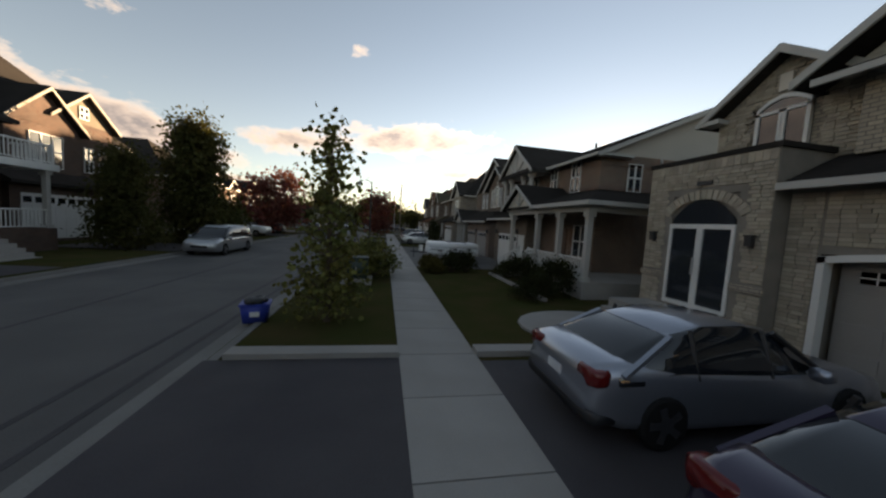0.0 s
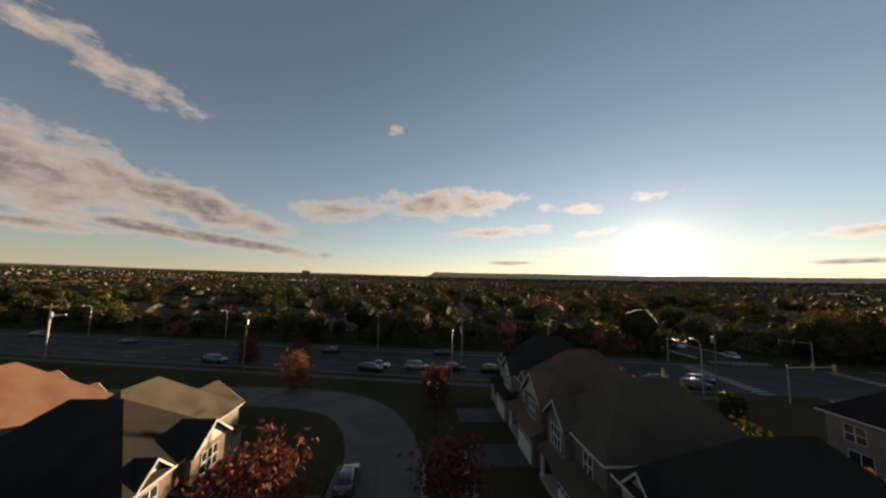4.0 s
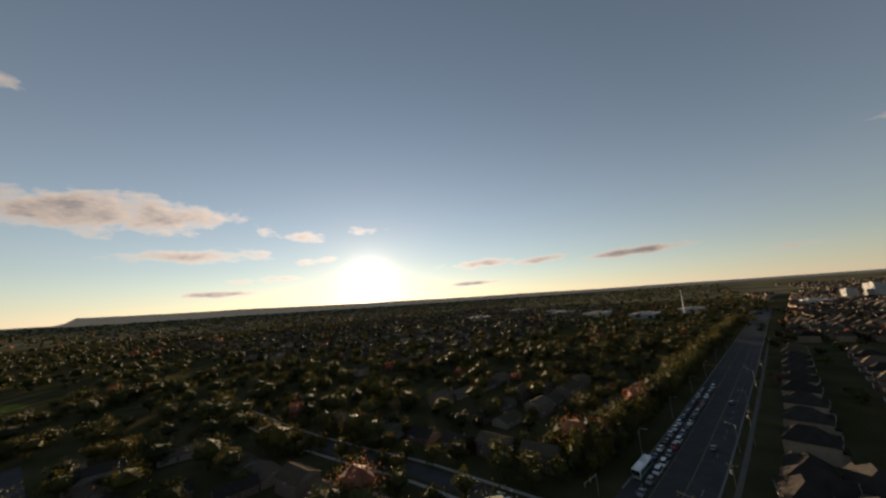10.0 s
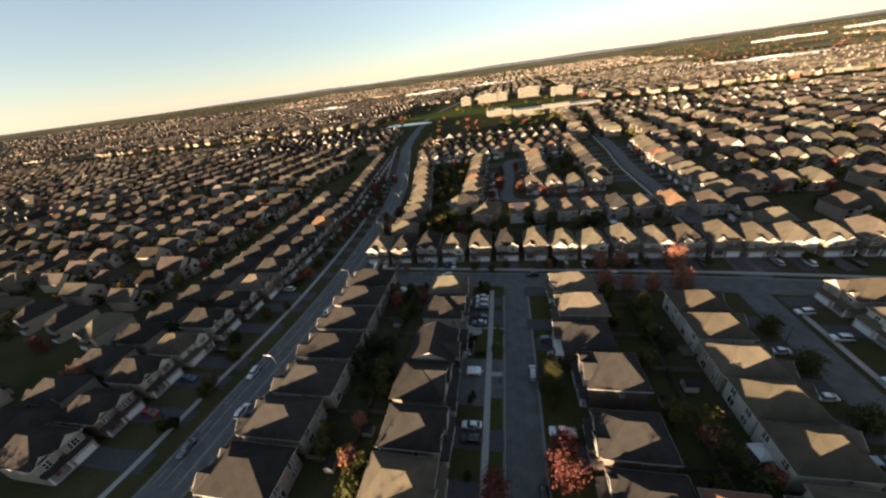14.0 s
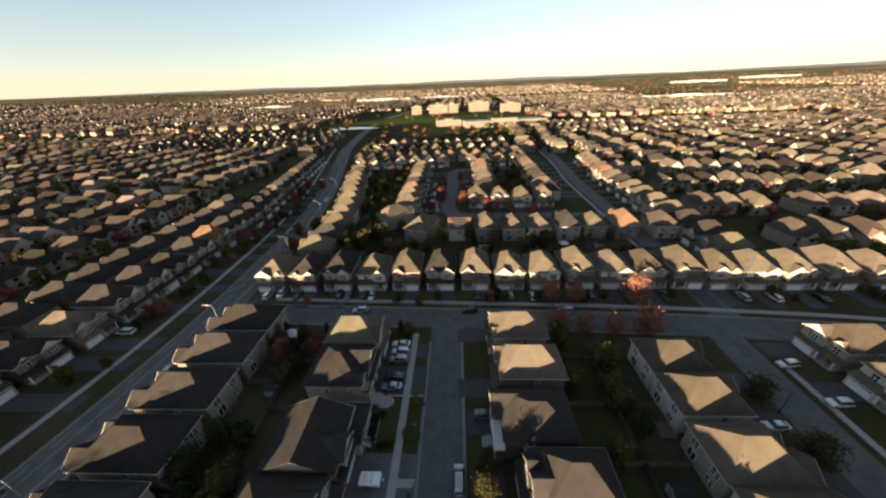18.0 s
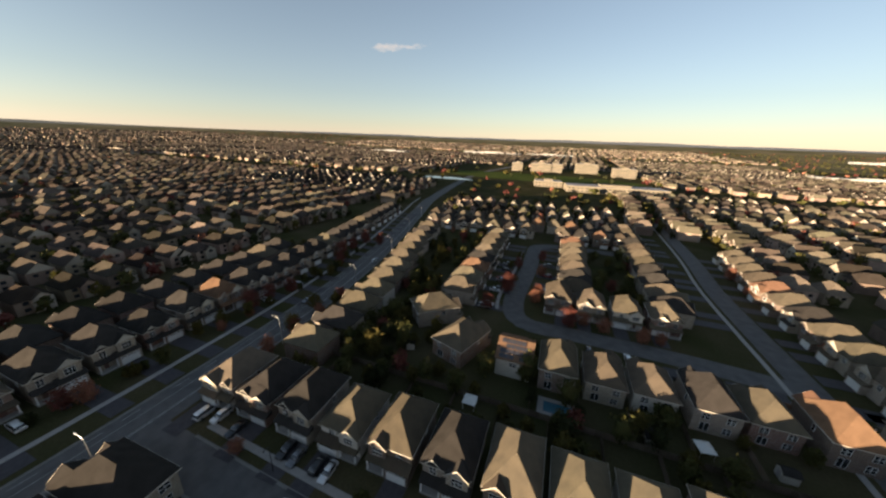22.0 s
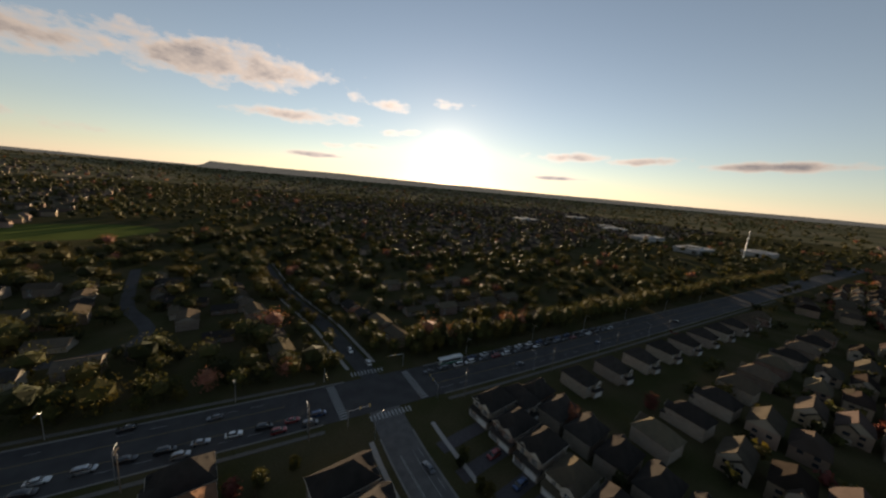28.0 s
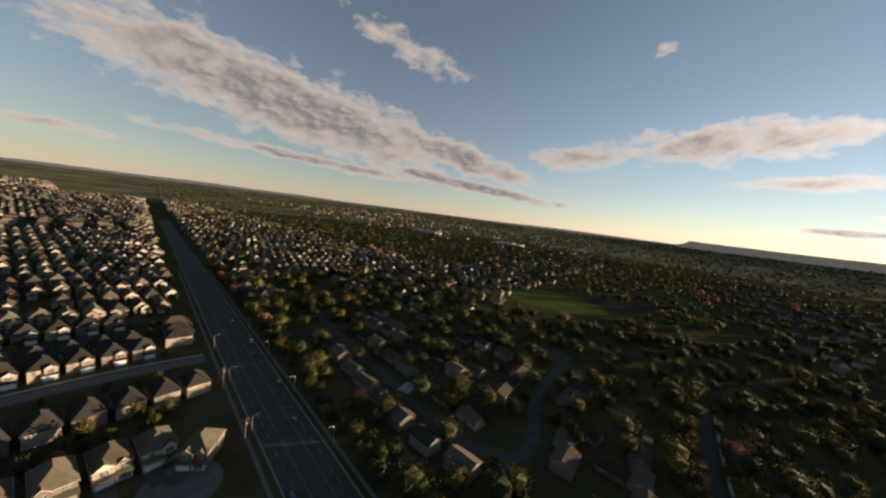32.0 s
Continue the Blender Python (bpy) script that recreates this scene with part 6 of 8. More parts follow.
# the residential street: cars point to the garages (+x) or away
for shape, colour, x, y, turn in (("sedan", "slate", 12.05, 24.75, 90), ("sedan", "purple", 11.9, 21.95, 90), ("suv", "silver", 11.6, 16.9, 90), ("suv", "white", 11.5, 14.3, 90), ("sedan", "white", 11.8, 11.6, 90),
                                  ("sedan", "white", 11.7, 58.6, 90), ("suv", "black", 11.7, 61.8, 90), ("suv", "grey", -8.0, 31.5, -90), ("suv", "black", -8.0, 66, -90)):
    park(shape, colour, x, y, turn, z=0.155)
park("minivan", "silver", -2.9, 43.4, 0, z=0.02), park("pickup", "white", -7.9, 58.6, 90, z=0.155)
park("suv", "black", -2.8, 71.5, 180, z=0.02), park("sedan", "grey", -2.8, 78.5, 180, z=0.02)
ck = random.Random(21)
COLS = ["white", "black", "grey", "silver", "white", "grey", "black", "red", "blue"]
# cars on the drives south of the cross street
for shape, colour, x, y in (("minivan", "white", 59.8, -11.0), ("suv", "white", 55.6, -11.6), ("sedan", "black", 49.5, -10.4), ("suv", "black", 35.6, -10.6), ("sedan", "grey", 32.6, -10.2), ("suv", "black", 27.4, -10.4),
                            ("sedan", "white", 24.8, -10.0), ("suv", "black", -9.2, -9.6), ("suv", "grey", -19.6, -9.4), ("sedan", "white", -26.4, -9.2), ("sedan", "black", -30.2, -9.8), ("suv", "black", -44.4, -9.6),
                            ("sedan", "grey", -66.5, -8.8), ("suv", "silver", -88.5, -8.0), ("suv", "white", -97.2, -7.4), ("sedan", "black", -110.2, -7.0)):
    park(shape, colour, x, y, ck.choice((0, 180)), True, 0.06)
for y in (-90, -101.5, -113, -125, -137):
    for off in (-1.2, 1.2)[:1 + (y > -120)]:
        park(ck.choice(("sedan", "suv", "suv", "minivan")), ck.choice(COLS), 11.2 + ck.uniform(-0.8, 0.8), y + off + (2.1 if y in (-90, -137) else -2.1), ck.choice((90, -90)), True, 0.06)
for x, y in ((-9.3, -110), (-9.5, -128), (-9.2, -143), (-25, -71.5), (-36, -71.8)):
    park(ck.choice(("sedan", "suv")), ck.choice(COLS), x, y, 90 if x > -20 else 0, True, 0.06)
park("suv", "white", 26.5, -2.6, 95, True, 0.03), park("suv", "black", -6.5, -2.3, 95, True, 0.03), park("suv", "white", -34.5, -1.9, 93, True, 0.03), park("suv", "white", -78.5, 18, 95, True, 0.03)
for x, y in BE[:16]:
    if ck.random() < 0.6:
        park(ck.choice(("sedan", "suv", "minivan")), ck.choice(COLS), x - 4.5, y + ck.choice((-2.2, 2.2)), ck.choice((90, -90)), True, 0.06)
for y in (28, 41, 54, 66):
    park("suv", ck.choice(COLS), -79.5, y, 90, True, 0.06), park("sedan", ck.choice(COLS), -63, y + 5, 90, True, 0.06)
# traffic: offsets are from the middle of the road
def art_at(x):
    for a, b in zip(ARTERIAL, ARTERIAL[1:]):
        if a.x <= x < b.x:
            t = (x - a.x) / (b.x - a.x)
            d = (b - a).normalized()
            return a + (b - a) * t, math.degrees(math.atan2(d.y, d.x)), Vector((-d.y, d.x, 0))


for lane, xs in ((5.1, [106 + 7.3 * i + 0.4 * (i % 3) for i in range(19)]), (8.5, [131 + 7.6 * i for i in range(14)]), (-5.1, [60 - 8 * i for i in range(9)]), (-8.5, [57, 48, 24, -5, -40]), (5.1, [30, -20, -78, -150, -210]), (8.5, [8, -112, -170]), (-5.1, [150, 210, 300])):
    for x in xs:
        p, a, nrm = art_at(x)
        q = p + nrm * lane
        park(ck.choice(("sedan", "suv", "suv", "minivan")), ck.choice(COLS), q.x, q.y, a + (90 if lane < 0 else -90) + ck.uniform(-1.5, 1.5), True, 0.037)
for y, off, d in ((20, -3.4, 1), (-30, -3.4, 1), (48, 3.6, 0), (-62, 3.4, 0), (70, 3.2, 0), (-110, -3.3, 1), (60, -3.4, 1)):
    i = min(range(len(ROAD_B)), key=lambda k: abs(ROAD_B[k].y - y))
    park(ck.choice(("sedan", "suv")), ck.choice(COLS[:7]), ROAD_B[i].x + off, y, 180 if d == 0 else 0, True, 0.031)

for x, y, c, a in ((84.2, 142.5, "white", -8), (87.3, 129, "white", 172), (76, 141, "white", 80), (76, 145.5, "silver", 85)):
    park("suv", c, x, y, a, True, 0.03)


def bus():
    b = new("bus")
    part("body", loft(bm_new(), [section(y, 1.27 * k, 0.35, 3.05, 0.14) for y, k in ((-6.1, .94), (-5.95, 1), (5.95, 1), (6.1, .96))]), PAINTS["white"], b)
    part("green_band", box(bm_new(), -1.29, 1.29, -5.9, 5.9, 0.5, 1.15), material("green_band", (0.03, 0.16, 0.10), 0.4, grain=0.1), b, "green lower band")
    for sx in (-1, 1):
        for i in range(7):
            part("window", box(bm_new(), sx * 1.275 - 0.012, sx * 1.275 + 0.012, -5.2 + i * 1.5, -3.85 + i * 1.5, 1.4, 2.5), PANE, b)
    part("windscreen", box(bm_new(), -1.1, 1.1, -6.13, -6.1, 1.2, 2.7), PANE, b)
    part("roof_unit", box(bm_new(), -0.8, 0.8, 0.5, 4.0, 3.04, 3.3), WHITE, b)
    for sx in (-1.12, 1.12):
        for y in (-3.6, 3.4):
            wheel(b, sx, y, 0.48)
    return tagged(b, "white and green city bus waiting at the crossing", "bus")


p, a, nrm = art_at(119)
b = bus()
b.matrix_basis = pose((p + nrm * 8.6).x, (p + nrm * 8.6).y, 0.037, 0, 0, a - 90)


def camper():
    """A folded camping trailer with its drawbar to -x."""
    c = new("folding_trailer")
    part("body", loft(bm_new(), [section(y, 1.80, 0.40, 0.86, 0.07) for y in (-1.03, -0.98, 0.98, 1.03)]), TRAILER, c)
    part("lid", loft(bm_new(), [section(y, 1.82 - k, 0.86, 1.24, 0.10, 0.06) for y, k in ((-1.06, 0.05), (-0.98, 0), (0.98, 0), (1.06, 0.05))]), TRAILER, c, "white moulded roof lid")
    for x in (-0.35, 0.85):
        part("roof_bar", tube(bm_new(), (x, -0.95, 1.29), (x, 0.95, 1.29), 0.035, sides=6), BLACK, c)
    for y in (-0.5, 0.45):
        part("roof_bar", tube(bm_new(), (-0.35, y, 1.28), (0.85, y, 1.28), 0.02, sides=6), BLACK, c)
    for sy in (-1.04, 1.04):
        part("stripe", box(bm_new(), -1.7, 1.3, sy - 0.006, sy + 0.006, 0.72, 0.76), BLACK, c)
        part("swoosh", box(bm_new(), 0.2, 1.6, sy - 0.007, sy + 0.007, 0.58, 0.63), BLACK, c)
        part("hatch", box(bm_new(), -1.15, -0.8, sy - 0.008, sy + 0.008, 0.55, 0.7), GREIGE, c)
        w = shared("wheel", WHEEL[0.33][0], c, Matrix.Translation((0.35, sy * 0.93, 0.33)) @ Matrix.Rotation(math.pi / 2, 4, "Z"))
        shared("rim", WHEEL[0.33][1], w, Matrix.Identity(4))
    part("drawbar", tube(bm_new(), (-1.9, 0, 0.42), (-3.0, 0, 0.45), 0.05), BLACK, c)
    part("jack", tube(bm_new(), (-2.75, 0.08, 0.02), (-2.75, 0.08, 0.85), 0.035), BLACK, c)
    part("gas_bottle", tube(bm_new(), (-2.25, 0, 0.5), (-2.25, 0, 0.95), 0.15, sides=12), WHITE, c)
    return tagged(c, "white folded camping trailer standing on the driveway", "trailer")


TRAILER = material("white_trailer_shell", (0.74, 0.75, 0.75), 0.4, grain=0.05, scale=0.8, fine=40, bump=0.02)
c = camper()
c.matrix_basis = pose(12.25, 43.8, 0.158)

# ---- trees and shrubs near the way ----
def leaf_mesh(name, clusters, per, spread, size, colour, seed, long=1.5, broad=False):
    """Leaf kites gathered round twig ends. clusters: places of the twig ends."""
    rn = np.random.RandomState(seed)
    c = np.repeat(np.array(clusters), per, 0)
    n = len(c)
    c = c + rn.normal(size=(n, 3)) * spread
    a = rn.normal(size=(n, 3))
    a[:, 2] -= 0.5
    a /= np.linalg.norm(a, axis=1)[:, None]
    b = np.cross(a, rn.normal(size=(n, 3)))
    b /= np.linalg.norm(b, axis=1)[:, None]
    s = (size * rn.uniform(0.65, 1.35, n))[:, None]
    k = np.cross(a, b) * s * 0.18
    V = np.stack([c, c + a * s * long * 0.5 + b * s * 0.5 + k, c + a * s * long, c + a * s * long * 0.5 - b * s * 0.5 + k], 1).reshape(-1, 3)
    F = np.arange(n * 4).reshape(-1, 4)
    if broad:
        m = [(0, 0), (0.25, 0.46), (0.7, 0.5), (1.1, 0), (0.7, -0.5), (0.25, -0.46)]
        V = np.stack([c + a * s * u + b * s * w + k * abs(w) * 2 for u, w in m], 1).reshape(-1, 3)
        F = np.arange(n * 6).reshape(-1, 6)
    me = bpy.data.meshes.new(name)
    me.from_pydata(V.tolist(), [], F.tolist())
    me.materials.append(LEAF[colour])
    return me


def tree(kind, height, radius, colour, leaves, size, seed, clear_stem=0.25, shape="round", spread=0.22, stems=22, broad=False, bias=1.0):
    """A tapered trunk with limbs, and a crown of leaf clumps at the limbs' ends."""
    rn = random.Random(seed)
    t = new(kind)
    bm = bm_new()
    top = height * (0.9 if shape != "round" else 0.75)
    tube(bm, (0, 0, -0.1), (0.03, 0.02, top * 0.5), 0.02 * height + 0.01, 0.012 * height, 8)
    tube(bm, (0.03, 0.02, top * 0.5), (0, 0, top), 0.012 * height, 0.012, 6)
    ends = []
    for i in range(stems):
        u = ((i + 0.5) / stems) ** bias
        z = height * (clear_stem + (0.98 - clear_stem) * u)
        v = (z / height - clear_stem) / (1 - clear_stem)
        prof = {"round": math.sin(math.pi * min(1, 0.12 + 0.86 * v)) ** 0.6, "cone": (1 - v) ** 0.75 + 0.06, "column": 0.75 * math.sin(math.pi * (0.12 + 0.8 * v)) ** 0.5}[shape]
        ang = i * 2.39996 + rn.uniform(-0.4, 0.4)
        r = radius * prof * rn.uniform(0.72, 1.12)
        end = Vector((r * math.cos(ang), r * math.sin(ang), z))
        root = Vector((0, 0, max(height * clear_stem * 0.7, min(top * 0.97, z - r * 0.6))))
        tube(bm, root, end, 0.006 * height, 0.008, 5)
        for k in range(5):
            f = rn.uniform(0.35, 1.05)
            j = Vector([rn.gauss(0, 0.16 * radius) for _ in range(3)])
            ends.append(tuple(root + (end - root) * f + j))
    part("trunk", bm, BARK, t)
    per = max(1, leaves // len(ends))
    crown = new("crown", leaf_mesh("crown", ends, per, spread * radius * 0.6, size, colour, seed, broad=broad))
    crown.parent = t
    return t


def shrub(kind, radius, height, colour, leaves, size, seed):
    rn = random.Random(seed)
    t = new(kind)
    ends = []
    bm = bm_new()
    for i in range(26):
        a, u = i * 2.39996, rn.uniform(0.2, 1)
        r = radius * math.sqrt(rn.uniform(0.05, 1))
        e = (r * math.cos(a), r * math.sin(a), height * (0.25 + 0.75 * rn.random() * math.sqrt(max(0.05, 1 - (r / radius) ** 2))))
        ends.append(e)
        tube(bm, (e[0] * 0.15, e[1] * 0.15, -0.02), e, 0.014, 0.005, 4)
    tagged(part("twig", bm, BARK, t), kind="stuff")
    c = new("leaves", leaf_mesh("leaves", ends, leaves // 26, radius * 0.17, size, colour, seed))
    c.parent = t
    return t


STOCK = {}


def put(ob, label, category, spots, z=0.0, group=""):
    tagged(ob, label, category, group)
    STOCK[ob.name] = ob
    rn = random.Random(len(label))
    for i, (x, y, s) in enumerate(spots):
        m = pose(x, y, z, 0, 0, rn.uniform(0, 360)) @ Matrix.Diagonal((s, s, s, 1))
        if i == 0:
            ob.matrix_basis = m
            ob.scale = (s, s, s)
            first = m
        else:
            o = copy_thing(ob, m)
            o.matrix_basis = m
    return ob


YOUNG = LEAF["young"] = material("broad_green_leaves", (0.105, 0.115, 0.040), 0.75, grain=0.3, scale=0.6, fine=6, bump=0, vary=0.4, island=True, second=(0.15, 0.13, 0.04))
translucent(YOUNG)
put(tree("young_tree", 5.4, 0.9, "young", 1900, 0.12, 3, 0.12, "cone", 0.4, 40, True, 1.5), "young broad-leaved tree on the grass verge", "tree", [(6.05, 28.8, 0.89)], 0.14)
put(shrub("shrub", 1.15, 1.9, "young", 2600, 0.10, 5), "leafy green shrub beside the utility box", "shrub", [(6.7, 35.3, 1), (5.7, 36.0, 0.9)], 0.14)
put(shrub("bush", 1.2, 1.5, "dark", 2200, 0.10, 6), "dark overgrown bush before the porch", "shrub", [(13.9, 34.8, 0.8), (14.2, 32.6, 0.85), (13.7, 36.6, 0.5), (12.8, 31.5, 0.6)], 0.14, "bushes before the porch")
put(shrub("ornamental_grass", 0.55, 0.9, "gold", 900, 0.10, 7), "tuft of dry ornamental grass by the path", "shrub", [(9.8, 37.6, 1), (10.0, 36.9, 0.8)], 0.14)
put(shrub("rose_bush", 0.6, 1.2, "dark", 900, 0.09, 8), "thin dark bush at the lawn's edge", "shrub", [(11.0, 37.5, 1), (11.9, 37.9, 1)], 0.14)
put(tree("linden", 9.0, 2.7, "green", 13000, 0.18, 9, 0.10, "cone", 0.3, 38), "dense green tree with a yellowing top before a house", "tree", [(-6.8, 48.2, 1.0), (-7.4, 42.2, 0.62)], 0.14)
put(tree("red_maple", 7.6, 2.7, "red", 1700, 0.31, 10, 0.2, "round", 0.3, 30), "maple with red autumn leaves at the roadside", "tree",
    [(-7.4, 63, 0.95), (-6.2, 68, 1.15), (6.3, 72, 0.95), (6.3, 97, 0.8), (72.0 - 8.3, -23, 0.7), (66.0, -44, 0.7), (98.0, -112, 1.0), (97.5, -121, 0.9), (97.5, -134, 1), (95 - 3, -58, 0.8), (90.5, 0, 0.7), (-33, 119, 0.8), (-22, 117, 0.8), (-66.5, 64, 0.9),
     (170, 44, 0.9), (-19, -84.5, 0.95), (6.5, -195, 0.9), (-5.5, -150, 0.8), (11, -86, 0.9)], 0.1, "red maples")
put(tree("orange_maple", 5.6, 2.2, "orange", 1150, 0.31, 12, 0.2, "round", 0.3, 28), "small maple with salmon-orange leaves on the verge", "tree",
    [(-31, -7.4, 1.25), (-38.5, -7.2, 1.15), (-56, -6.6, 1.5), (-29.5, 6.4, 1.35), (-36.5, 7.0, 1.1), (-44, 7.2, 1.1), (-52.5, 6.9, 1.5), (131, 56, 1.4), (65.2, -33, 0.9), (-24, -88, 0.9), (66, -56, 0.8), (-17.5, 104, 1.1)], 0.12, "orange maples")
put(tree("yellow_tree", 4.6, 1.7, "gold", 900, 0.31, 13, 0.2, "round", 0.3, 24), "small tree with yellow autumn leaves", "tree",
    [(-6.2, 52.5, 0.8), (9.0, -5.6, 0.7), (10.4, 7.9, 0.9), (-42, -38, 0.9), (70.5, -59, 1.3), (35, -64, 1.2), (31, -76, 1.2), (43, -127, 1.4), (112, -47, 1.2), (116, -55, 1.4), (120, -62, 1.3), (-84, -30, 1), (30.9, -72.7, 1.3), (38.8, -52.5, 1.1), (36, -62, 1.4), (26.8, -52.9, 0.9), (45.3, -124.4, 1.7), (35.4, -44, 1.1), (50.3, -44.2, 1.1), (67.0, -44.4, 1.3), (6.7, -111, 1.2), (23.2, -56.6, 0.9), (43, -98, 1.5), (40, -82, 1.5)], 0.1, "yellow trees")
put(tree("spruce", 5.5, 1.5, "dark", 1300, 0.23, 14, 0.05, "cone", 0.22, 34), "dark green spruce by the cross street", "tree",
    [(49.8, 7.4, 0.8), (44, 7.4, 0.75), (32.8, 7.4, 0.7), (26.7, 7.4, 0.75), (19.5, 7.4, 0.85), (12.6, 6.4, 0.7), (-16, 6.6, 0.6), (40, -54, 0.8), (37, -57, 0.7), (33.5, -57, 0.8), (11.9, 51.3, 0.5), (12.6, 52.6, 0.45), (11.6, 69.3, 0.5)], 0.1, "spruces")
put(tree("shade_tree", 6.8, 2.8, "green", 1400, 0.36, 15, 0.2, "round", 0.3, 30), "round green shade tree in a garden", "tree",
    [(-64.5, 26.6, 0.85), (-64.3, 39, 0.9), (-64.6, 52.8, 0.9), (36, 20, 0.7), (-36, 30, 0.7), (38, 48, 0.6), (-37, 62, 0.8), (40, -44, 0.8), (46, -58, 0.9), (27, -100, 0.9), (-30, -115, 0.8), (-45, -130, 0.9), (52, -90, 0.9), (118, 20, 0.8), (119, -20, 0.8), (23, -128, 0.9), (-48, -160, 0.9)], 0.05, "shade trees")

# trees of the back gardens and front lawns, by zones: x and y ranges, how many
garden_trees = []


def zone(tree_ob, ranges, seed):
    rn = random.Random(seed)
    for x0, x1, y0, y1, n in ranges:
        for _ in range(n):
            s = rn.uniform(0.6, 1.15)
            m = pose(rn.uniform(x0, x1), rn.uniform(y0, y1), 0.05, 0, 0, rn.uniform(0, 360)) @ Matrix.Diagonal((s, s, s, 1))
            copy_thing(tree_ob, m).matrix_basis = m


rg = random.Random(31)
for x0, x1, y0, y1, n in ((-134, -104, 25, 112, 10), (-240, -190, 45, 120, 6), (31, 46, -178, -45, 14), (-47, -28, -180, -108, 9), (-52, -29, -42, -50, 3), (32, 44, 12, 92, 5), (-42, -29, 14, 78, 4), (119, 124, -150, 60, 7)):
    garden_trees.extend((rg.uniform(x0, x1), rg.uniform(y0, y1), rg.uniform(0.6, 1.15)) for _ in range(n))
zone(STOCK["yellow_tree"], ((-134, -104, 25, 112, 5), (31, 46, -170, -48, 7), (4, 10, -165, -92, 3), (-48, -30, -170, -110, 4), (-55, 30, -48, -41, 3), (87, 91, -120, 60, 5)), 32)
zone(STOCK["orange_maple"], ((-7.5, -6, -165, -92, 3), (-60, -20, -87, -84, 3), (-100, -95, -180, -60, 4), (-60, 60, -7.5, -6.5, 2), (87, 91, -60, 60, 3)), 33)
zone(STOCK["red_maple"], ((5, 8, -170, -100, 3), (-48, -30, -170, -110, 2), (88, 92, -180, -40, 4)), 34)

# ---- things along the street ----
def recycling_bin():
    b = new("recycling_bin")
    bm = bm_new()
    loft(bm, [[(sx * (0.24 + k * 0.05), sy * (0.2 + k * 0.04), z) for sx, sy in ((-1, -1), (1, -1), (1, 1), (-1, 1))] for k, z in ((0, 0), (1, 0.42))])
    part("tub", bm, BLUE, b)
    part("rim", box(bm_new(), -0.31, 0.31, -0.26, 0.26, 0.40, 0.45), BLUE, b)
    rn = random.Random(3)
    for i in range(7):
        bm = bm_new()
        x, y = rn.uniform(-0.2, 0.2), rn.uniform(-0.16, 0.16)
        bmesh.ops.create_icosphere(bm, subdivisions=2, radius=rn.uniform(0.09, 0.15), matrix=Matrix.Translation((x, y, 0.5)) @ Matrix.Diagonal((1, 1, rn.uniform(0.5, 0.9), 1)))
        part("rubbish_bag", bm, BLACK, b, "black rubbish bag")
    part("badge", box(bm_new(), -0.1, 0.1, -0.255, -0.235, 0.16, 0.27), WHITE, b)
    return tagged(b, "blue recycling bin with black bags at the kerb", "bin")


BLUE = material("blue_plastic", (0.02, 0.045, 0.30), 0.45, grain=0.08, scale=2, fine=30, bump=0.03)
recycling_bin().matrix_basis = pose(4.45, 28.85, 0.13, 0, 0, 12)


def utility_box():
    b = new("utility_box")
    part("pad", box(bm_new(), -0.62, 0.62, -0.55, 0.55, 0, 0.2), CONCRETE, b)
    part("cabinet", loft(bm_new(), [section(y, 0.45, 0.2, 1.0, 0.05) for y in (-0.38, -0.34, 0.34, 0.38)]), GREENBOX, b)
    part("cabinet_lid", box(bm_new(), -0.47, 0.47, -0.42, 0.40, 0.98, 1.04), GREENBOX, b)
    part("latch", box(bm_new(), -0.03, 0.03, -0.41, -0.38, 0.5, 0.66), STEEL, b)
    return tagged(b, "dark green transformer box on a concrete pad", "utility box")


GREENBOX = material("green_enamel", (0.018, 0.035, 0.026), 0.5, grain=0.1, scale=2, fine=30, bump=0.03)
utility_box().matrix_basis = pose(6.3, 33.9, 0.14)


def hoop():
    h = new("basketball_hoop")
    part("base", loft(bm_new(), [section(y, 0.4, 0.0, 0.2, 0.06) for y in (-0.5, -0.42, 0.42, 0.5)]), BLACK, h)
    part("pole", tube(bm_new(), (0.3, 0, 0.12), (-0.55, 0, 2.75), 0.05), BLACK, h)
    part("brace", tube(bm_new(), (-0.3, 0, 0.15), (-0.15, 0, 1.5), 0.025), BLACK, h)
    part("backboard", box(bm_new(), -0.95, -0.9, -0.55, 0.55, 2.6, 3.35), PANE, h, "clear backboard")
    bm = bm_new()
    for y in (-0.57, 0.53):
        box(bm, -0.96, -0.89, y, y + 0.04, 2.58, 3.37)
    box(bm, -0.96, -0.89, -0.57, 0.57, 2.57, 2.61), box(bm, -0.96, -0.89, -0.57, 0.57, 3.34, 3.38)
    part("board_frame", bm, BLACK, h)
    bm = bm_new()
    for i in range(16):
        a, b = i * math.pi / 8, (i + 1) * math.pi / 8
        tube(bm, (-1.18 + 0.22 * math.cos(a), 0.22 * math.sin(a), 2.75), (-1.18 + 0.22 * math.cos(b), 0.22 * math.sin(b), 2.75), 0.012, sides=5)
    part("rim", bm, material("orange_rim", (0.3, 0.06, 0.02), 0.5), h)
    part("arm", tube(bm_new(), (-0.5, 0, 2.65), (-0.9, 0, 2.95), 0.03), BLACK, h)
    return tagged(h, "portable black basketball hoop at the kerb", "basketball hoop")


hoop().matrix_basis = pose(5.35, 45.85, 0.158)


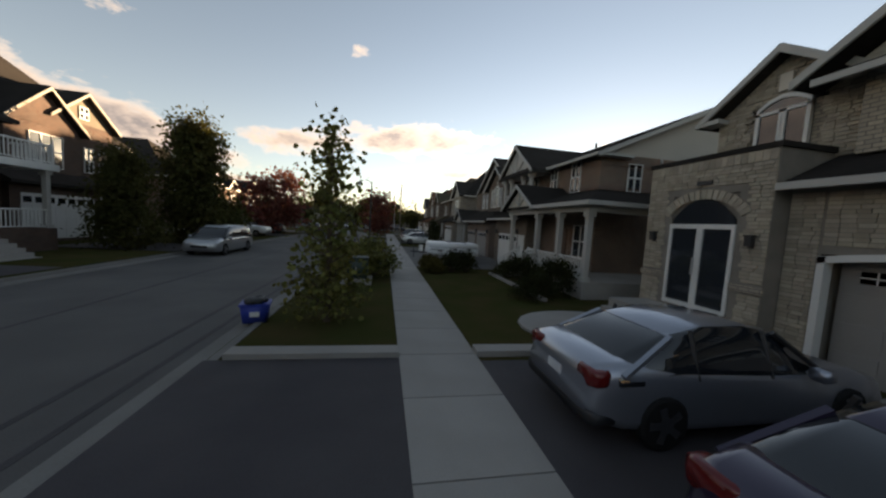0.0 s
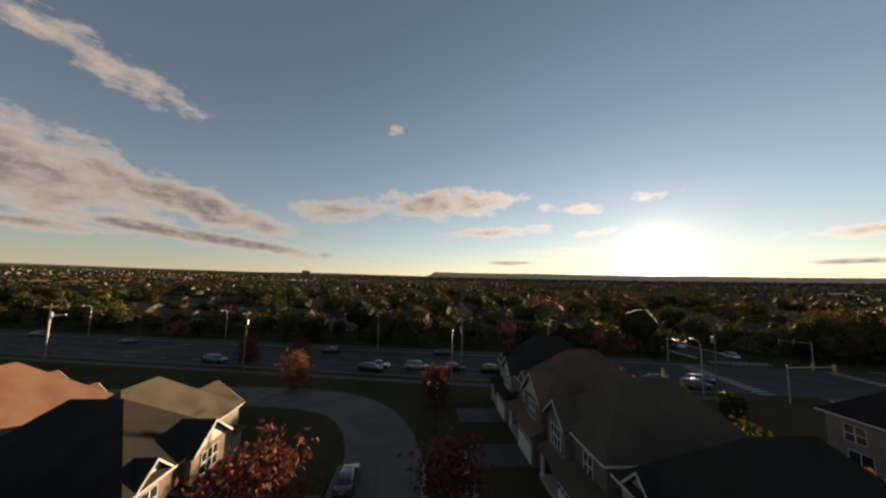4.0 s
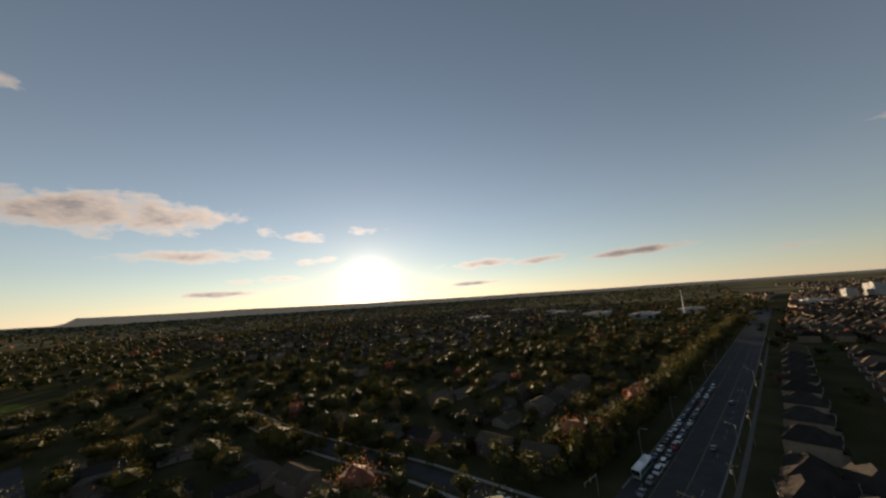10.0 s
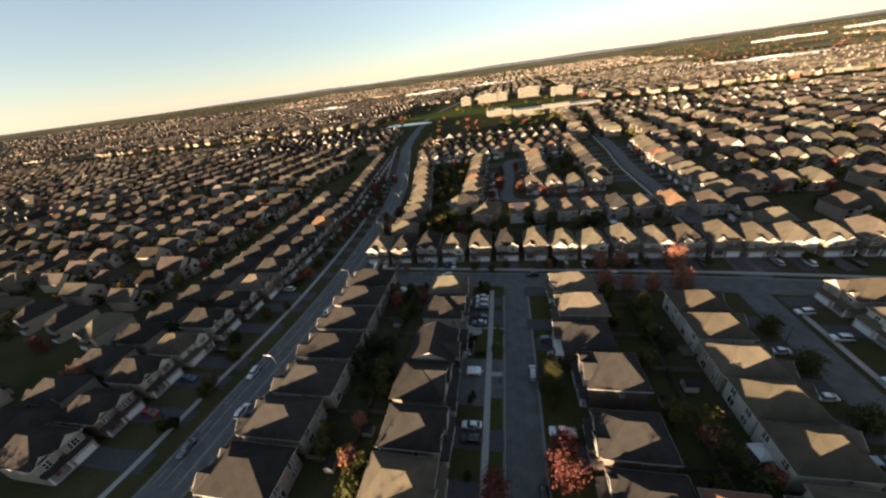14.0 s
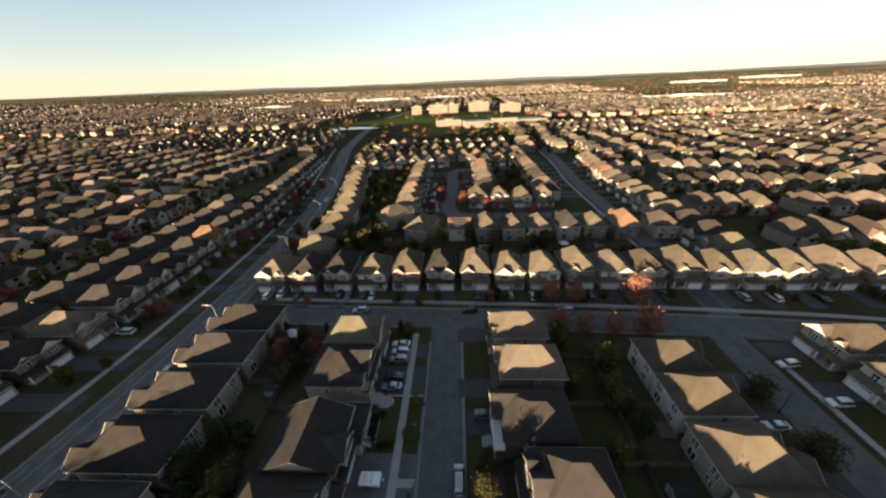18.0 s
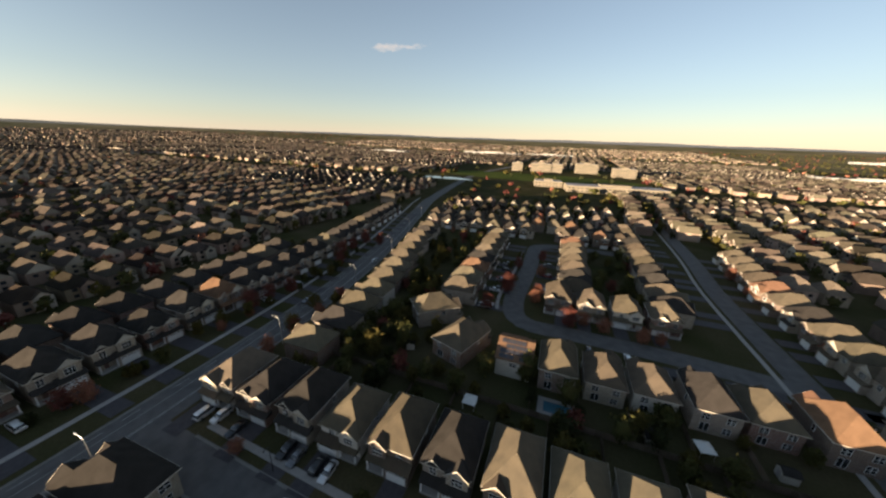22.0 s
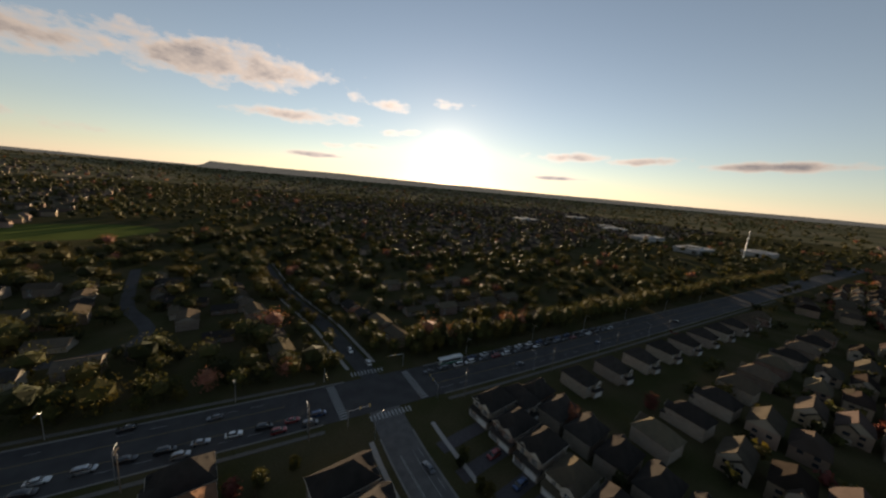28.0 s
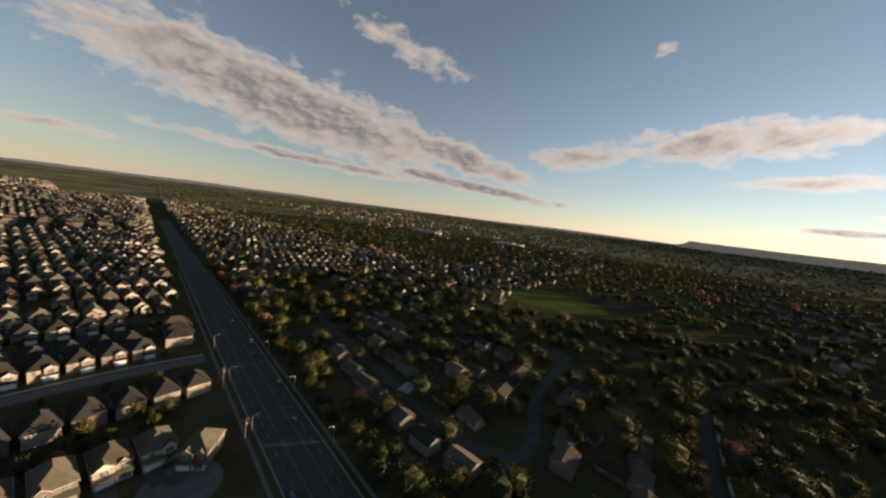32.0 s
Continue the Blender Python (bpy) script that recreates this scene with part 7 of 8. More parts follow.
def lantern_lamp():
    l = new("street_lamp")
    part("pole", tube(bm_new(), (0, 0, 0), (0, 0, 6.3), 0.085, 0.055, 10), BLACK, l)
    part("base", tube(bm_new(), (0, 0, 0), (0, 0, 0.8), 0.13, 0.11, 10), BLACK, l)
    bm = tube(bm_new(), (0, 0, 6.1), (-0.5, 0, 6.45), 0.03, sides=6)
    tube(bm, (-0.5, 0, 6.45), (-1.1, 0, 6.3), 0.03, sides=6)
    part("arm", bm, BLACK, l)
    part("lantern", tube(bm_new(), (-1.1, 0, 5.85), (-1.1, 0, 6.2), 0.10, 0.17, 8), HEAD, l)
    part("lantern_cap", tube(bm_new(), (-1.1, 0, 6.2), (-1.1, 0, 6.36), 0.2, 0.04, 8), BLACK, l)
    return tagged(l, "black street lamp with a lantern on a short arm", "street lamp", "lantern lamps")


lamp = lantern_lamp()
lamp.matrix_basis = pose(5.9, 53.3, 0.14)
for x, y, a in ((5.9, 88, 0), (-66.3, 30, 180), (-9, -6.3, -90), (-50, -5.0, -90), (35, -6.6, -90), (-66, 75, 180)):
    copy_thing(lamp, pose(x, y, 0.1, 0, 0, a))


def road_lamp():
    l = new("street_lamp")
    part("pole", tube(bm_new(), (0, 0, 0), (0, 0, 8.6), 0.11, 0.07, 8), STEEL, l)
    bm = bm_new()
    pts = [(0, 0, 8.6), (-0.3, 0, 9.0), (-1.0, 0, 9.25), (-2.2, 0, 9.3)]
    for a, b in zip(pts, pts[1:]):
        tube(bm, a, b, 0.05, 0.045, 6)
    part("arm", bm, STEEL, l)
    part("lamp_head", loft(bm_new(), [section(y, 0.36, 9.2, 9.34, 0.05) for y in (-0.12, -0.08, 0.08, 0.12)]), STEEL, l).matrix_basis = Matrix.Translation((-2.45, 0, 0))
    return tagged(l, "galvanised street lamp with a long curved arm", "street lamp", "road lamps")


rl = road_lamp()
spots = []
for y in (88, 49, 6, -38, -82, -126, -170, -214):
    i = min(range(len(ROAD_B)), key=lambda k: abs(ROAD_B[k].y - y))
    spots.append((ROAD_B[i].x - 7.0, y, 180))
for x in (-190, -145, -100, -55, -10, 35, 130, 175, 220, 265, 320, 380):
    p, a, nrm = art_at(x)
    spots.append(((p + nrm * 12).x, (p + nrm * 12).y, 90 + a))
for x in (-168, -122, -78, 12, 56, 152, 200, 250):
    p, a, nrm = art_at(x)
    spots.append(((p - nrm * 12).x, (p - nrm * 12).y, a - 90))
for i, (x, y, a) in enumerate(spots):
    if i == 0:
        rl.matrix_basis = pose(x, y, 0.05, 0, 0, a)
    else:
        copy_thing(rl, pose(x, y, 0.05, 0, 0, a))


def utility_pole():
    u = new("utility_pole")
    part("pole", tube(bm_new(), (0, 0, 0), (0, 0, 12.5), 0.17, 0.11, 8), POLE_WOOD, u)
    part("crossarm", box(bm_new(), -1.2, 1.2, -0.06, 0.06, 11.7, 11.85), POLE_WOOD, u)
    for x in (-1.1, 0, 1.1):
        part("insulator", tube(bm_new(), (x, 0, 11.85), (x, 0, 12.1), 0.05, 0.03, 6), GREIGE, u)
    part("pole_transformer", tube(bm_new(), (0.35, 0.1, 9.6), (0.35, 0.1, 10.6), 0.24, sides=10), STEEL, u)
    return tagged(u, "tall wooden utility pole with a crossarm", "utility pole", "utility poles")


up = utility_pole()
for i, x in enumerate((-118, -73, -28, 14, 56, 112, 160, 210, 265)):
    p, a, nrm = art_at(x)
    q = p - nrm * 15.5
    if i == 0:
        up.matrix_basis = pose(q.x, q.y, 0, 0, 0, a + 90)
    else:
        copy_thing(up, pose(q.x, q.y, 0, 0, 0, a + 90))


def signal():
    s = new("traffic_signal")
    part("pole", tube(bm_new(), (0, 0, 0), (0, 0, 6.2), 0.13, 0.10, 8), STEEL, s)
    part("mast_arm", tube(bm_new(), (0, 0, 5.7), (-7.5, 0, 6.2), 0.08, 0.05, 6), STEEL, s)
    for x in (-4.0, -7.2):
        hd = part("signal_head", box(bm_new(), x - 0.18, x + 0.18, -0.28, -0.05, 5.4, 6.5), YELLOWBOX, s, "yellow signal housing")
        for k in range(3):
            part("lens", tube(bm_new(), (x, -0.32, 5.6 + 0.34 * k), (x, -0.27, 5.6 + 0.34 * k), 0.12, sides=8), BLACK, hd)
    return tagged(s, "steel traffic signal with a mast arm at the crossing", "traffic signal", "traffic signals")


YELLOWBOX = material("yellow_housing", (0.35, 0.24, 0.03), 0.5, grain=0.1)
sg = signal()
sg.matrix_basis = pose(65.5, 97.5, 0, 0, 0, 170)
for x, y, a in ((99.5, 93.5, -100), (99.8, 120, -10), (66.5, 125, 80)):
    copy_thing(sg, pose(x, y, 0, 0, 0, a))

# ---- back gardens ----
panel_me = None


def fence(points):
    """A board fence along a line: posts and panels."""
    global panel_me
    if panel_me is None:
        bm = bm_new()
        # a thick post, then boards with sunk joints, in one folded sheet with its back
        line = [(-0.05, 0.05), (-0.05, -0.05), (0.05, -0.05), (0.05, -0.012)]
        for i in range(16):
            line += [(0.06 + i * 0.146, -0.012), (0.06 + i * 0.146 + 0.136, -0.012), (0.06 + i * 0.146 + 0.138, 0.004), (0.06 + i * 0.146 + 0.144, 0.004)]
        line += [(2.4, 0.012), (0.05, 0.012), (0.05, 0.05)]
        low = [bm.verts.new((x, y, 0.04)) for x, y in line]
        top = [bm.verts.new((x, y, 1.9 if x < 0.055 else 1.8)) for x, y in line]
        for i in range(len(line)):
            j = (i + 1) % len(line)
            bm.faces.new((low[i], low[j], top[j], top[i]))
        bm.faces.new(top)
        panel_me = mesh_of("fence_panel", bm, TIMBER)
    f = tagged(new("fence"), "weathered wooden board fence between back gardens", "fence", "garden fences")
    a0 = Vector((*points[0], 0.0))
    f.matrix_basis = Matrix.Translation(a0)
    for a, b in zip(points, points[1:]):
        a, b = Vector((*a, 0)), Vector((*b, 0))
        n = max(1, round((b - a).length / 2.45))
        ang = math.degrees(math.atan2(b.y - a.y, b.x - a.x))
        for i in range(n):
            p = a + (b - a) * i / n - a0
            shared("fence_panel", panel_me, f, pose(p.x, p.y, 0, 0, 0, ang))


fence([(37.5, 9), (37.5, 88)])
fence([(-35, 12), (-35, 80)])
fence([(-112, -38.5), (56, -39.5)])
for y in (17.6, 30.6, 46.4, 57.5, 68.5, 79.5):
    fence([(30.5, y), (37.4, y)])
for y in (12.5, 24, 35.5, 47, 58, 69):
    fence([(37.6, y), (48, y)])
for y in (16, 29, 40.5, 52, 63.5):
    fence([(-34.9, y), (-25.5, y)]), fence([(-35.1, y), (-43, y)])
for x in DS[:13]:
    fence([(x - 5.6, -38.4), (x - 5.6, -28.5)])
for x in (-9.7, -21.3, -32.5, -44, -55.5):
    fence([(x, -39.6), (x, -49.5)])


def shed(x, y, turn, s=1.0, roofing=None):
    h = new("garden_shed")
    part("wall", box(bm_new(), -1.2, 1.2, -1.4, 1.4, 0, 2.0), SIDING, h)
    part("gable_wall", tri_wall(bm_new(), -1.2, 1.2, -1.4, 1.4, 1.99, 0.7), SIDING, h)
    part("roof", gable(bm_new(), -1.2, 1.2, -1.4, 1.4, 2.0, 0.75, 0.18, 0.08), roofing or ROOF_DARK, h)
    part("door", box(bm_new(), -0.5, 0.5, -1.44, -1.38, 0.05, 1.85), GREIGE, h)
    h.matrix_basis = pose(x, y, 0, 0, 0, turn) @ Matrix.Diagonal((s, s, s, 1))
    return tagged(h, "small pale garden shed with a gabled roof", "shed", "garden sheds")


for x, y, a, s in ((31, -56, 20, 1.2), (27.5, -52, 20, 1.0), (-36, -42, 0, 1), (-60, -43, 90, 1), (38.8, 26, 90, 0.9), (-38, 45, 90, 1), (-38.5, 25, 0, 0.9), (35.5, 62, 90, 0.9), (41, 70, 0, 0.9), (-31, 50, 0, 0.8)):
    shed(x, y, a, s)


def deck():
    d = new("garden_deck")
    bm = bm_new()
    for i in range(12):
        box(bm, -1.6, 1.6, -1.5 + i * 0.25, -1.5 + i * 0.25 + 0.235, 0.42, 0.46)
    part("platform", bm, TIMBER, d)
    for x in (-1.5, 1.5):
        for y in (-1.4, 1.4):
            part("post", box(bm_new(), x - 0.05, x + 0.05, y - 0.05, y + 0.05, 0, 1.35), TIMBER, d)
    for a in ((-1.55, -1.5, -1.4, 1.4), (1.5, 1.55, -1.4, 1.4), (-1.5, 1.5, 1.38, 1.43)):
        part("handrail", box(bm_new(), *a, 1.25, 1.33), TIMBER, d)
    return tagged(d, "weathered wooden deck behind a house", "deck", "garden decks")


dk = deck()
dk.matrix_basis = pose(31.2, 52, 0.1, 0, 0, -90)
for x, y, a in ((31.2, 74, -90), (46.6, 30, 90), (46.8, 52, 90), (48, 64, 90), (-26, 22.5, 90), (-26, 58, 90), (-42, 34, -90), (-42, 60, -90), (14, -29, 180), (-20, -29, 180), (37, -29, 180)):
    copy_thing(dk, pose(x, y, 0.1, 0, 0, a))


def gazebo():
    g_ = new("gazebo")
    for x in (-1.4, 1.4):
        for y in (-1.4, 1.4):
            part("post", tube(bm_new(), (x, y, 0), (x, y, 2.1), 0.05, sides=6), WHITE, g_)
    bm = hip(bm_new(), -1.45, 1.45, -1.5, 1.5, 2.1, 0.8, 0.15, 0.1)
    part("canopy", bm, WHITE, g_)
    return tagged(g_, "white canvas gazebo in a back garden", "gazebo")


gz = gazebo()
gz.matrix_basis = pose(4, -36.5, 0)
for x, y in ((51, -70), (-43, 60), (42, 9), (-46, -43)):
    copy_thing(gz, pose(x, y, 0, 0, 0, 10))
WATER = glass("pool_water", (0.03, 0.12, 0.17), 0.04)


def pool(x, y, w, d, turn=0):
    p = new("swimming_pool")
    bm = bm_new()
    box(bm, -w / 2 - 1.4, -w / 2, -d / 2 - 1.2, d / 2 + 1.2, 0, 0.09), box(bm, w / 2, w / 2 + 1.4, -d / 2 - 1.2, d / 2 + 1.2, 0, 0.09)
    box(bm, -w / 2, w / 2, -d / 2 - 1.2, -d / 2, 0, 0.09), box(bm, -w / 2, w / 2, d / 2, d / 2 + 1.2, 0, 0.09)
    part("paving", bm, CONCRETE, p)
    part("water", box(bm_new(), -w / 2, w / 2, -d / 2, d / 2, 0, 0.05), WATER, p, "still blue water")
    p.matrix_basis = pose(x, y, 0.01, 0, 0, turn)
    return tagged(p, "rectangular swimming pool with pale paving", "swimming pool")


pool(-16.5, -43.6, 7, 3.6), pool(53, -78, 4, 8), pool(-62, 200, 4, 7, 10)
rp = new("round_pool")
part("wall", tube(bm_new(), (0, 0, 0), (0, 0, 1.25), 3.4, 3.4, 24), WHITE, rp)
part("water", tube(bm_new(), (0, 0, 1.25), (0, 0, 1.27), 3.2, 3.2, 24), WATER, rp, "still water")
rp.matrix_basis = pose(137, 71, 0) @ Matrix.Diagonal((0.8, 1.6, 1, 1))
tagged(rp, "oval white above-ground pool in a garden", "swimming pool")

# house with solar panels on its rear slope
sh = bungalow(9.4, 12.5, SIDING, ROOF_RED, 3.0, 2)
sh.matrix_basis = pose(-4, -63, 0)
houses_at.append((-4, -57))
tagged(sh, "two-storey pale house with solar panels on reddish shingles", "house")
H, run, up_ = 3.0 * 2 * 0.93, 6.25, 12.5 * 0.24
ang = math.degrees(math.atan2(up_, run))
for r in range(4):
    for c in range(6):
        if (r, c) in ((3, 0), (2, 5), (0, 2)):
            continue
        yy = 12.5 + 0.2 - (r + 0.6) * 1.45
        p = part("solar_panel", box(bm_new(), -0.62, 0.62, -0.62, 0.62, -0.02, 0.03), SOLAR, sh)
        p.matrix_basis = pose(-3.4 + c * 1.36, yy, H + (12.5 - yy + 0.1) / run * up_ + 0.14, -ang)

# tar-sealed cracks along the street
for off, w in ((-2.9, 0.05), (0.35, 0.04), (-3.55, 0.05)):
    part("tar_seam", ribbon(bm_new(), between(ROAD_A, 2, 84, 1), off + w, off - w, 0.0, 0.0225), DRIVE, road_obs["residential_street"])

# ---- landmarks ----
def block_building(name, x, y, w, d, storeys, turn, wall, label, bays=8, h=3.0):
    b = new(name)
    part("wall", box(bm_new(), -w / 2, w / 2, -d / 2, d / 2, 0, storeys * h + 0.6), wall, b)
    part("roof", box(bm_new(), -w / 2 + 0.4, w / 2 - 0.4, -d / 2 + 0.4, d / 2 - 0.4, storeys * h + 0.6, storeys * h + 0.75), GREIGE, b)
    part("plant_room", box(bm_new(), -w * 0.15, w * 0.15, -d * 0.25, d * 0.25, storeys * h + 0.7, storeys * h + 3.2), wall, b)
    for side in (-1, 1):
        bm = bm_new()
        for i in range(storeys):
            for j in range(bays):
                cx = -w / 2 + w * (j + 0.5) / bays
                box(bm, cx - w / bays * 0.3, cx + w / bays * 0.3, side * d / 2 - 0.05, side * d / 2 + 0.05, i * h + 1.0, i * h + 2.4)
        tagged(part("window_band", bm, PANE, b), kind="stuff")
    b.matrix_basis = pose(x, y, rise(x, y), 0, 0, turn)
    return tagged(b, label, "building")


BUFF = material("buff_cladding", (0.19, 0.162, 0.122), 0.8, grain=0.1, scale=0.2, fine=3, bump=0)
PALE = material("pale_cladding", (0.32, 0.32, 0.31), 0.85, grain=0.1, scale=0.1, fine=2, bump=0)
for x, y, w, s in ((92, -757, 24, 6), (40, -775, 46, 6), (8, -780, 30, 6), (-60, -800, 48, 7), (-130, -745, 44, 6)):
    block_building("apartment_block", x, y, w, 18, s, 4, BUFF, "buff apartment block with rows of windows", 10)
block_building("shopping_centre", -80, -478, 130, 32, 2, 8, BUFF, "long low buff shopping centre", 22, 4.0)
block_building("shopping_centre", 10, -500, 40, 26, 2, 8, BUFF, "low buff shop building beside a car park", 8, 4.0)
for x, y, w in ((-700, -1020, 240), (330, -1590, 280), (60, -1650, 220), (-1500, -2200, 300), (-2000, -2300, 320), (980, 420, 60), (840, 630, 70), (880, 300, 80), (790, 185, 70), (1110, -115, 90), (930, 110, 60), (1260, 700, 90), (1035, 470, 40), (-520, 1350, 120), (-900, 1250, 140), (700, -1250, 160)):
    block_building("warehouse", x, y, w, 45, 2, -6, PALE, "long pale flat-roofed industrial building", 16, 4.5)
block_building("tower_block", -560, 1640, 34, 22, 17, 20, BUFF, "buff residential tower under construction", 7)
block_building("tower_block", 1240, -240, 40, 22, 12, 10, PALE, "pale office tower on the horizon", 7)
block_building("tower_block", 1250, -200, 24, 20, 8, 10, PALE, "lower pale wing beside a tower", 5)
mast = new("monopole_mast")
part("pole", tube(bm_new(), (0, 0, 0), (0, 0, 52), 1.1, 0.5, 10), WHITE, mast)
part("antenna_ring", tube(bm_new(), (0, 0, 46), (0, 0, 49), 1.4, 1.4, 10), GREIGE, mast)
mast.matrix_basis = pose(848, 121, 0)
tagged(mast, "tall slender white mast on the plain", "mast")
bm = bm_new()
ring = [(180 + 46 * math.cos(a) * (1 + 0.2 * math.sin(3 * a)), -505 + 16 * math.sin(a)) for a in [i * math.pi / 16 for i in range(32)]]
bm.faces.new([bm.verts.new((x, y, 0.05)) for x, y in ring])
structure("pond", bm, glass("pond_water", (0.05, 0.08, 0.10), 0.05), "still pond among reeds")
bm = bm_new()
for cx, cy, rx, ry in ((-90, 515, 85, 55), (560, -700, 160, 90), (40, -620, 190, 70), (950, -400, 90, 130)):
    bm.faces.new([bm.verts.new((cx + rx * math.cos(a), cy + ry * math.sin(a), 0.05)) for a in [i * math.pi / 12 for i in range(24)]])
structure("playing_field", bm, material("mown_grass", (0.085, 0.105, 0.03), 0.95, grain=0.2, scale=0.05, fine=1.0, bump=0.2), "open mown green field")

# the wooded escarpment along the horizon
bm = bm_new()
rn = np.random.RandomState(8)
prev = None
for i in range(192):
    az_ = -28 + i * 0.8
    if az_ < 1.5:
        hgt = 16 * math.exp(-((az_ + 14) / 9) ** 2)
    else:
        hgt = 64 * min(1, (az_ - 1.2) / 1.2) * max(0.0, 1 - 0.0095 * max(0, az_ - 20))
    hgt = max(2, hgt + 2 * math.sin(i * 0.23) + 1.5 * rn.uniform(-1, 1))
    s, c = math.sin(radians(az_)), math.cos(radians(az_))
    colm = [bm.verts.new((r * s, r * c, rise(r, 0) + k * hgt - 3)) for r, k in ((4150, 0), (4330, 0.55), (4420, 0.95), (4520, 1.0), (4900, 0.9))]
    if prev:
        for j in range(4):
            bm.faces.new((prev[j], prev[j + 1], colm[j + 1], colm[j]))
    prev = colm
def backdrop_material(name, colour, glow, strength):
    """Far hills, a plain backdrop: emission stands in for kilometres of bright hazy air."""
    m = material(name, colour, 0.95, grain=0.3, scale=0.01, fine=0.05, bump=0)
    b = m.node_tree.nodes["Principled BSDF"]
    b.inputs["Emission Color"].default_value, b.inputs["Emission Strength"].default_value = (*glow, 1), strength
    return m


# the haze before the slope is put in as a faint emission
structure("escarpment", bm, backdrop_material("hazy_wooded_slope", (0.080, 0.080, 0.066), (1.0, 0.95, 0.84), 0.028), "long wooded escarpment on the horizon")
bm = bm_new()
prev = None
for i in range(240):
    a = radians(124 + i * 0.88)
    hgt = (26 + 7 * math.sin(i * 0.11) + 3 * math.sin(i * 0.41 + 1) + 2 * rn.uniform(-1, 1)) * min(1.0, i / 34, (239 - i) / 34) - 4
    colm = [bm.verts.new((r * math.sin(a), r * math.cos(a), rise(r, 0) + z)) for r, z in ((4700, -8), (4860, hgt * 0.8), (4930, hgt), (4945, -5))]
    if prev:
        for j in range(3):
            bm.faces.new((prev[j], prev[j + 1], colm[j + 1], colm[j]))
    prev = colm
# these hills emit their haze as well
structure("backdrop", bm, backdrop_material("hazy_far_hills", (0.09, 0.09, 0.085), (0.95, 0.97, 1.0), 0.03), "low hazy hills on the far horizon")

# ---- the town beyond ----
grid = {}
for hx, hy in houses_at:
    grid.setdefault((int(hx // 12), int(hy // 12)), []).append((hx, hy))


def clear(x, y, r=6.5):
    gx, gy = int(x // 12), int(y // 12)
    for i in (-1, 0, 1):
        for j in (-1, 0, 1):
            for hx, hy in grid.get((gx + i, gy + j), ()):
                if math.hypot(hx - x, hy - y) < r:
                    return False
    return True


far_yards = []


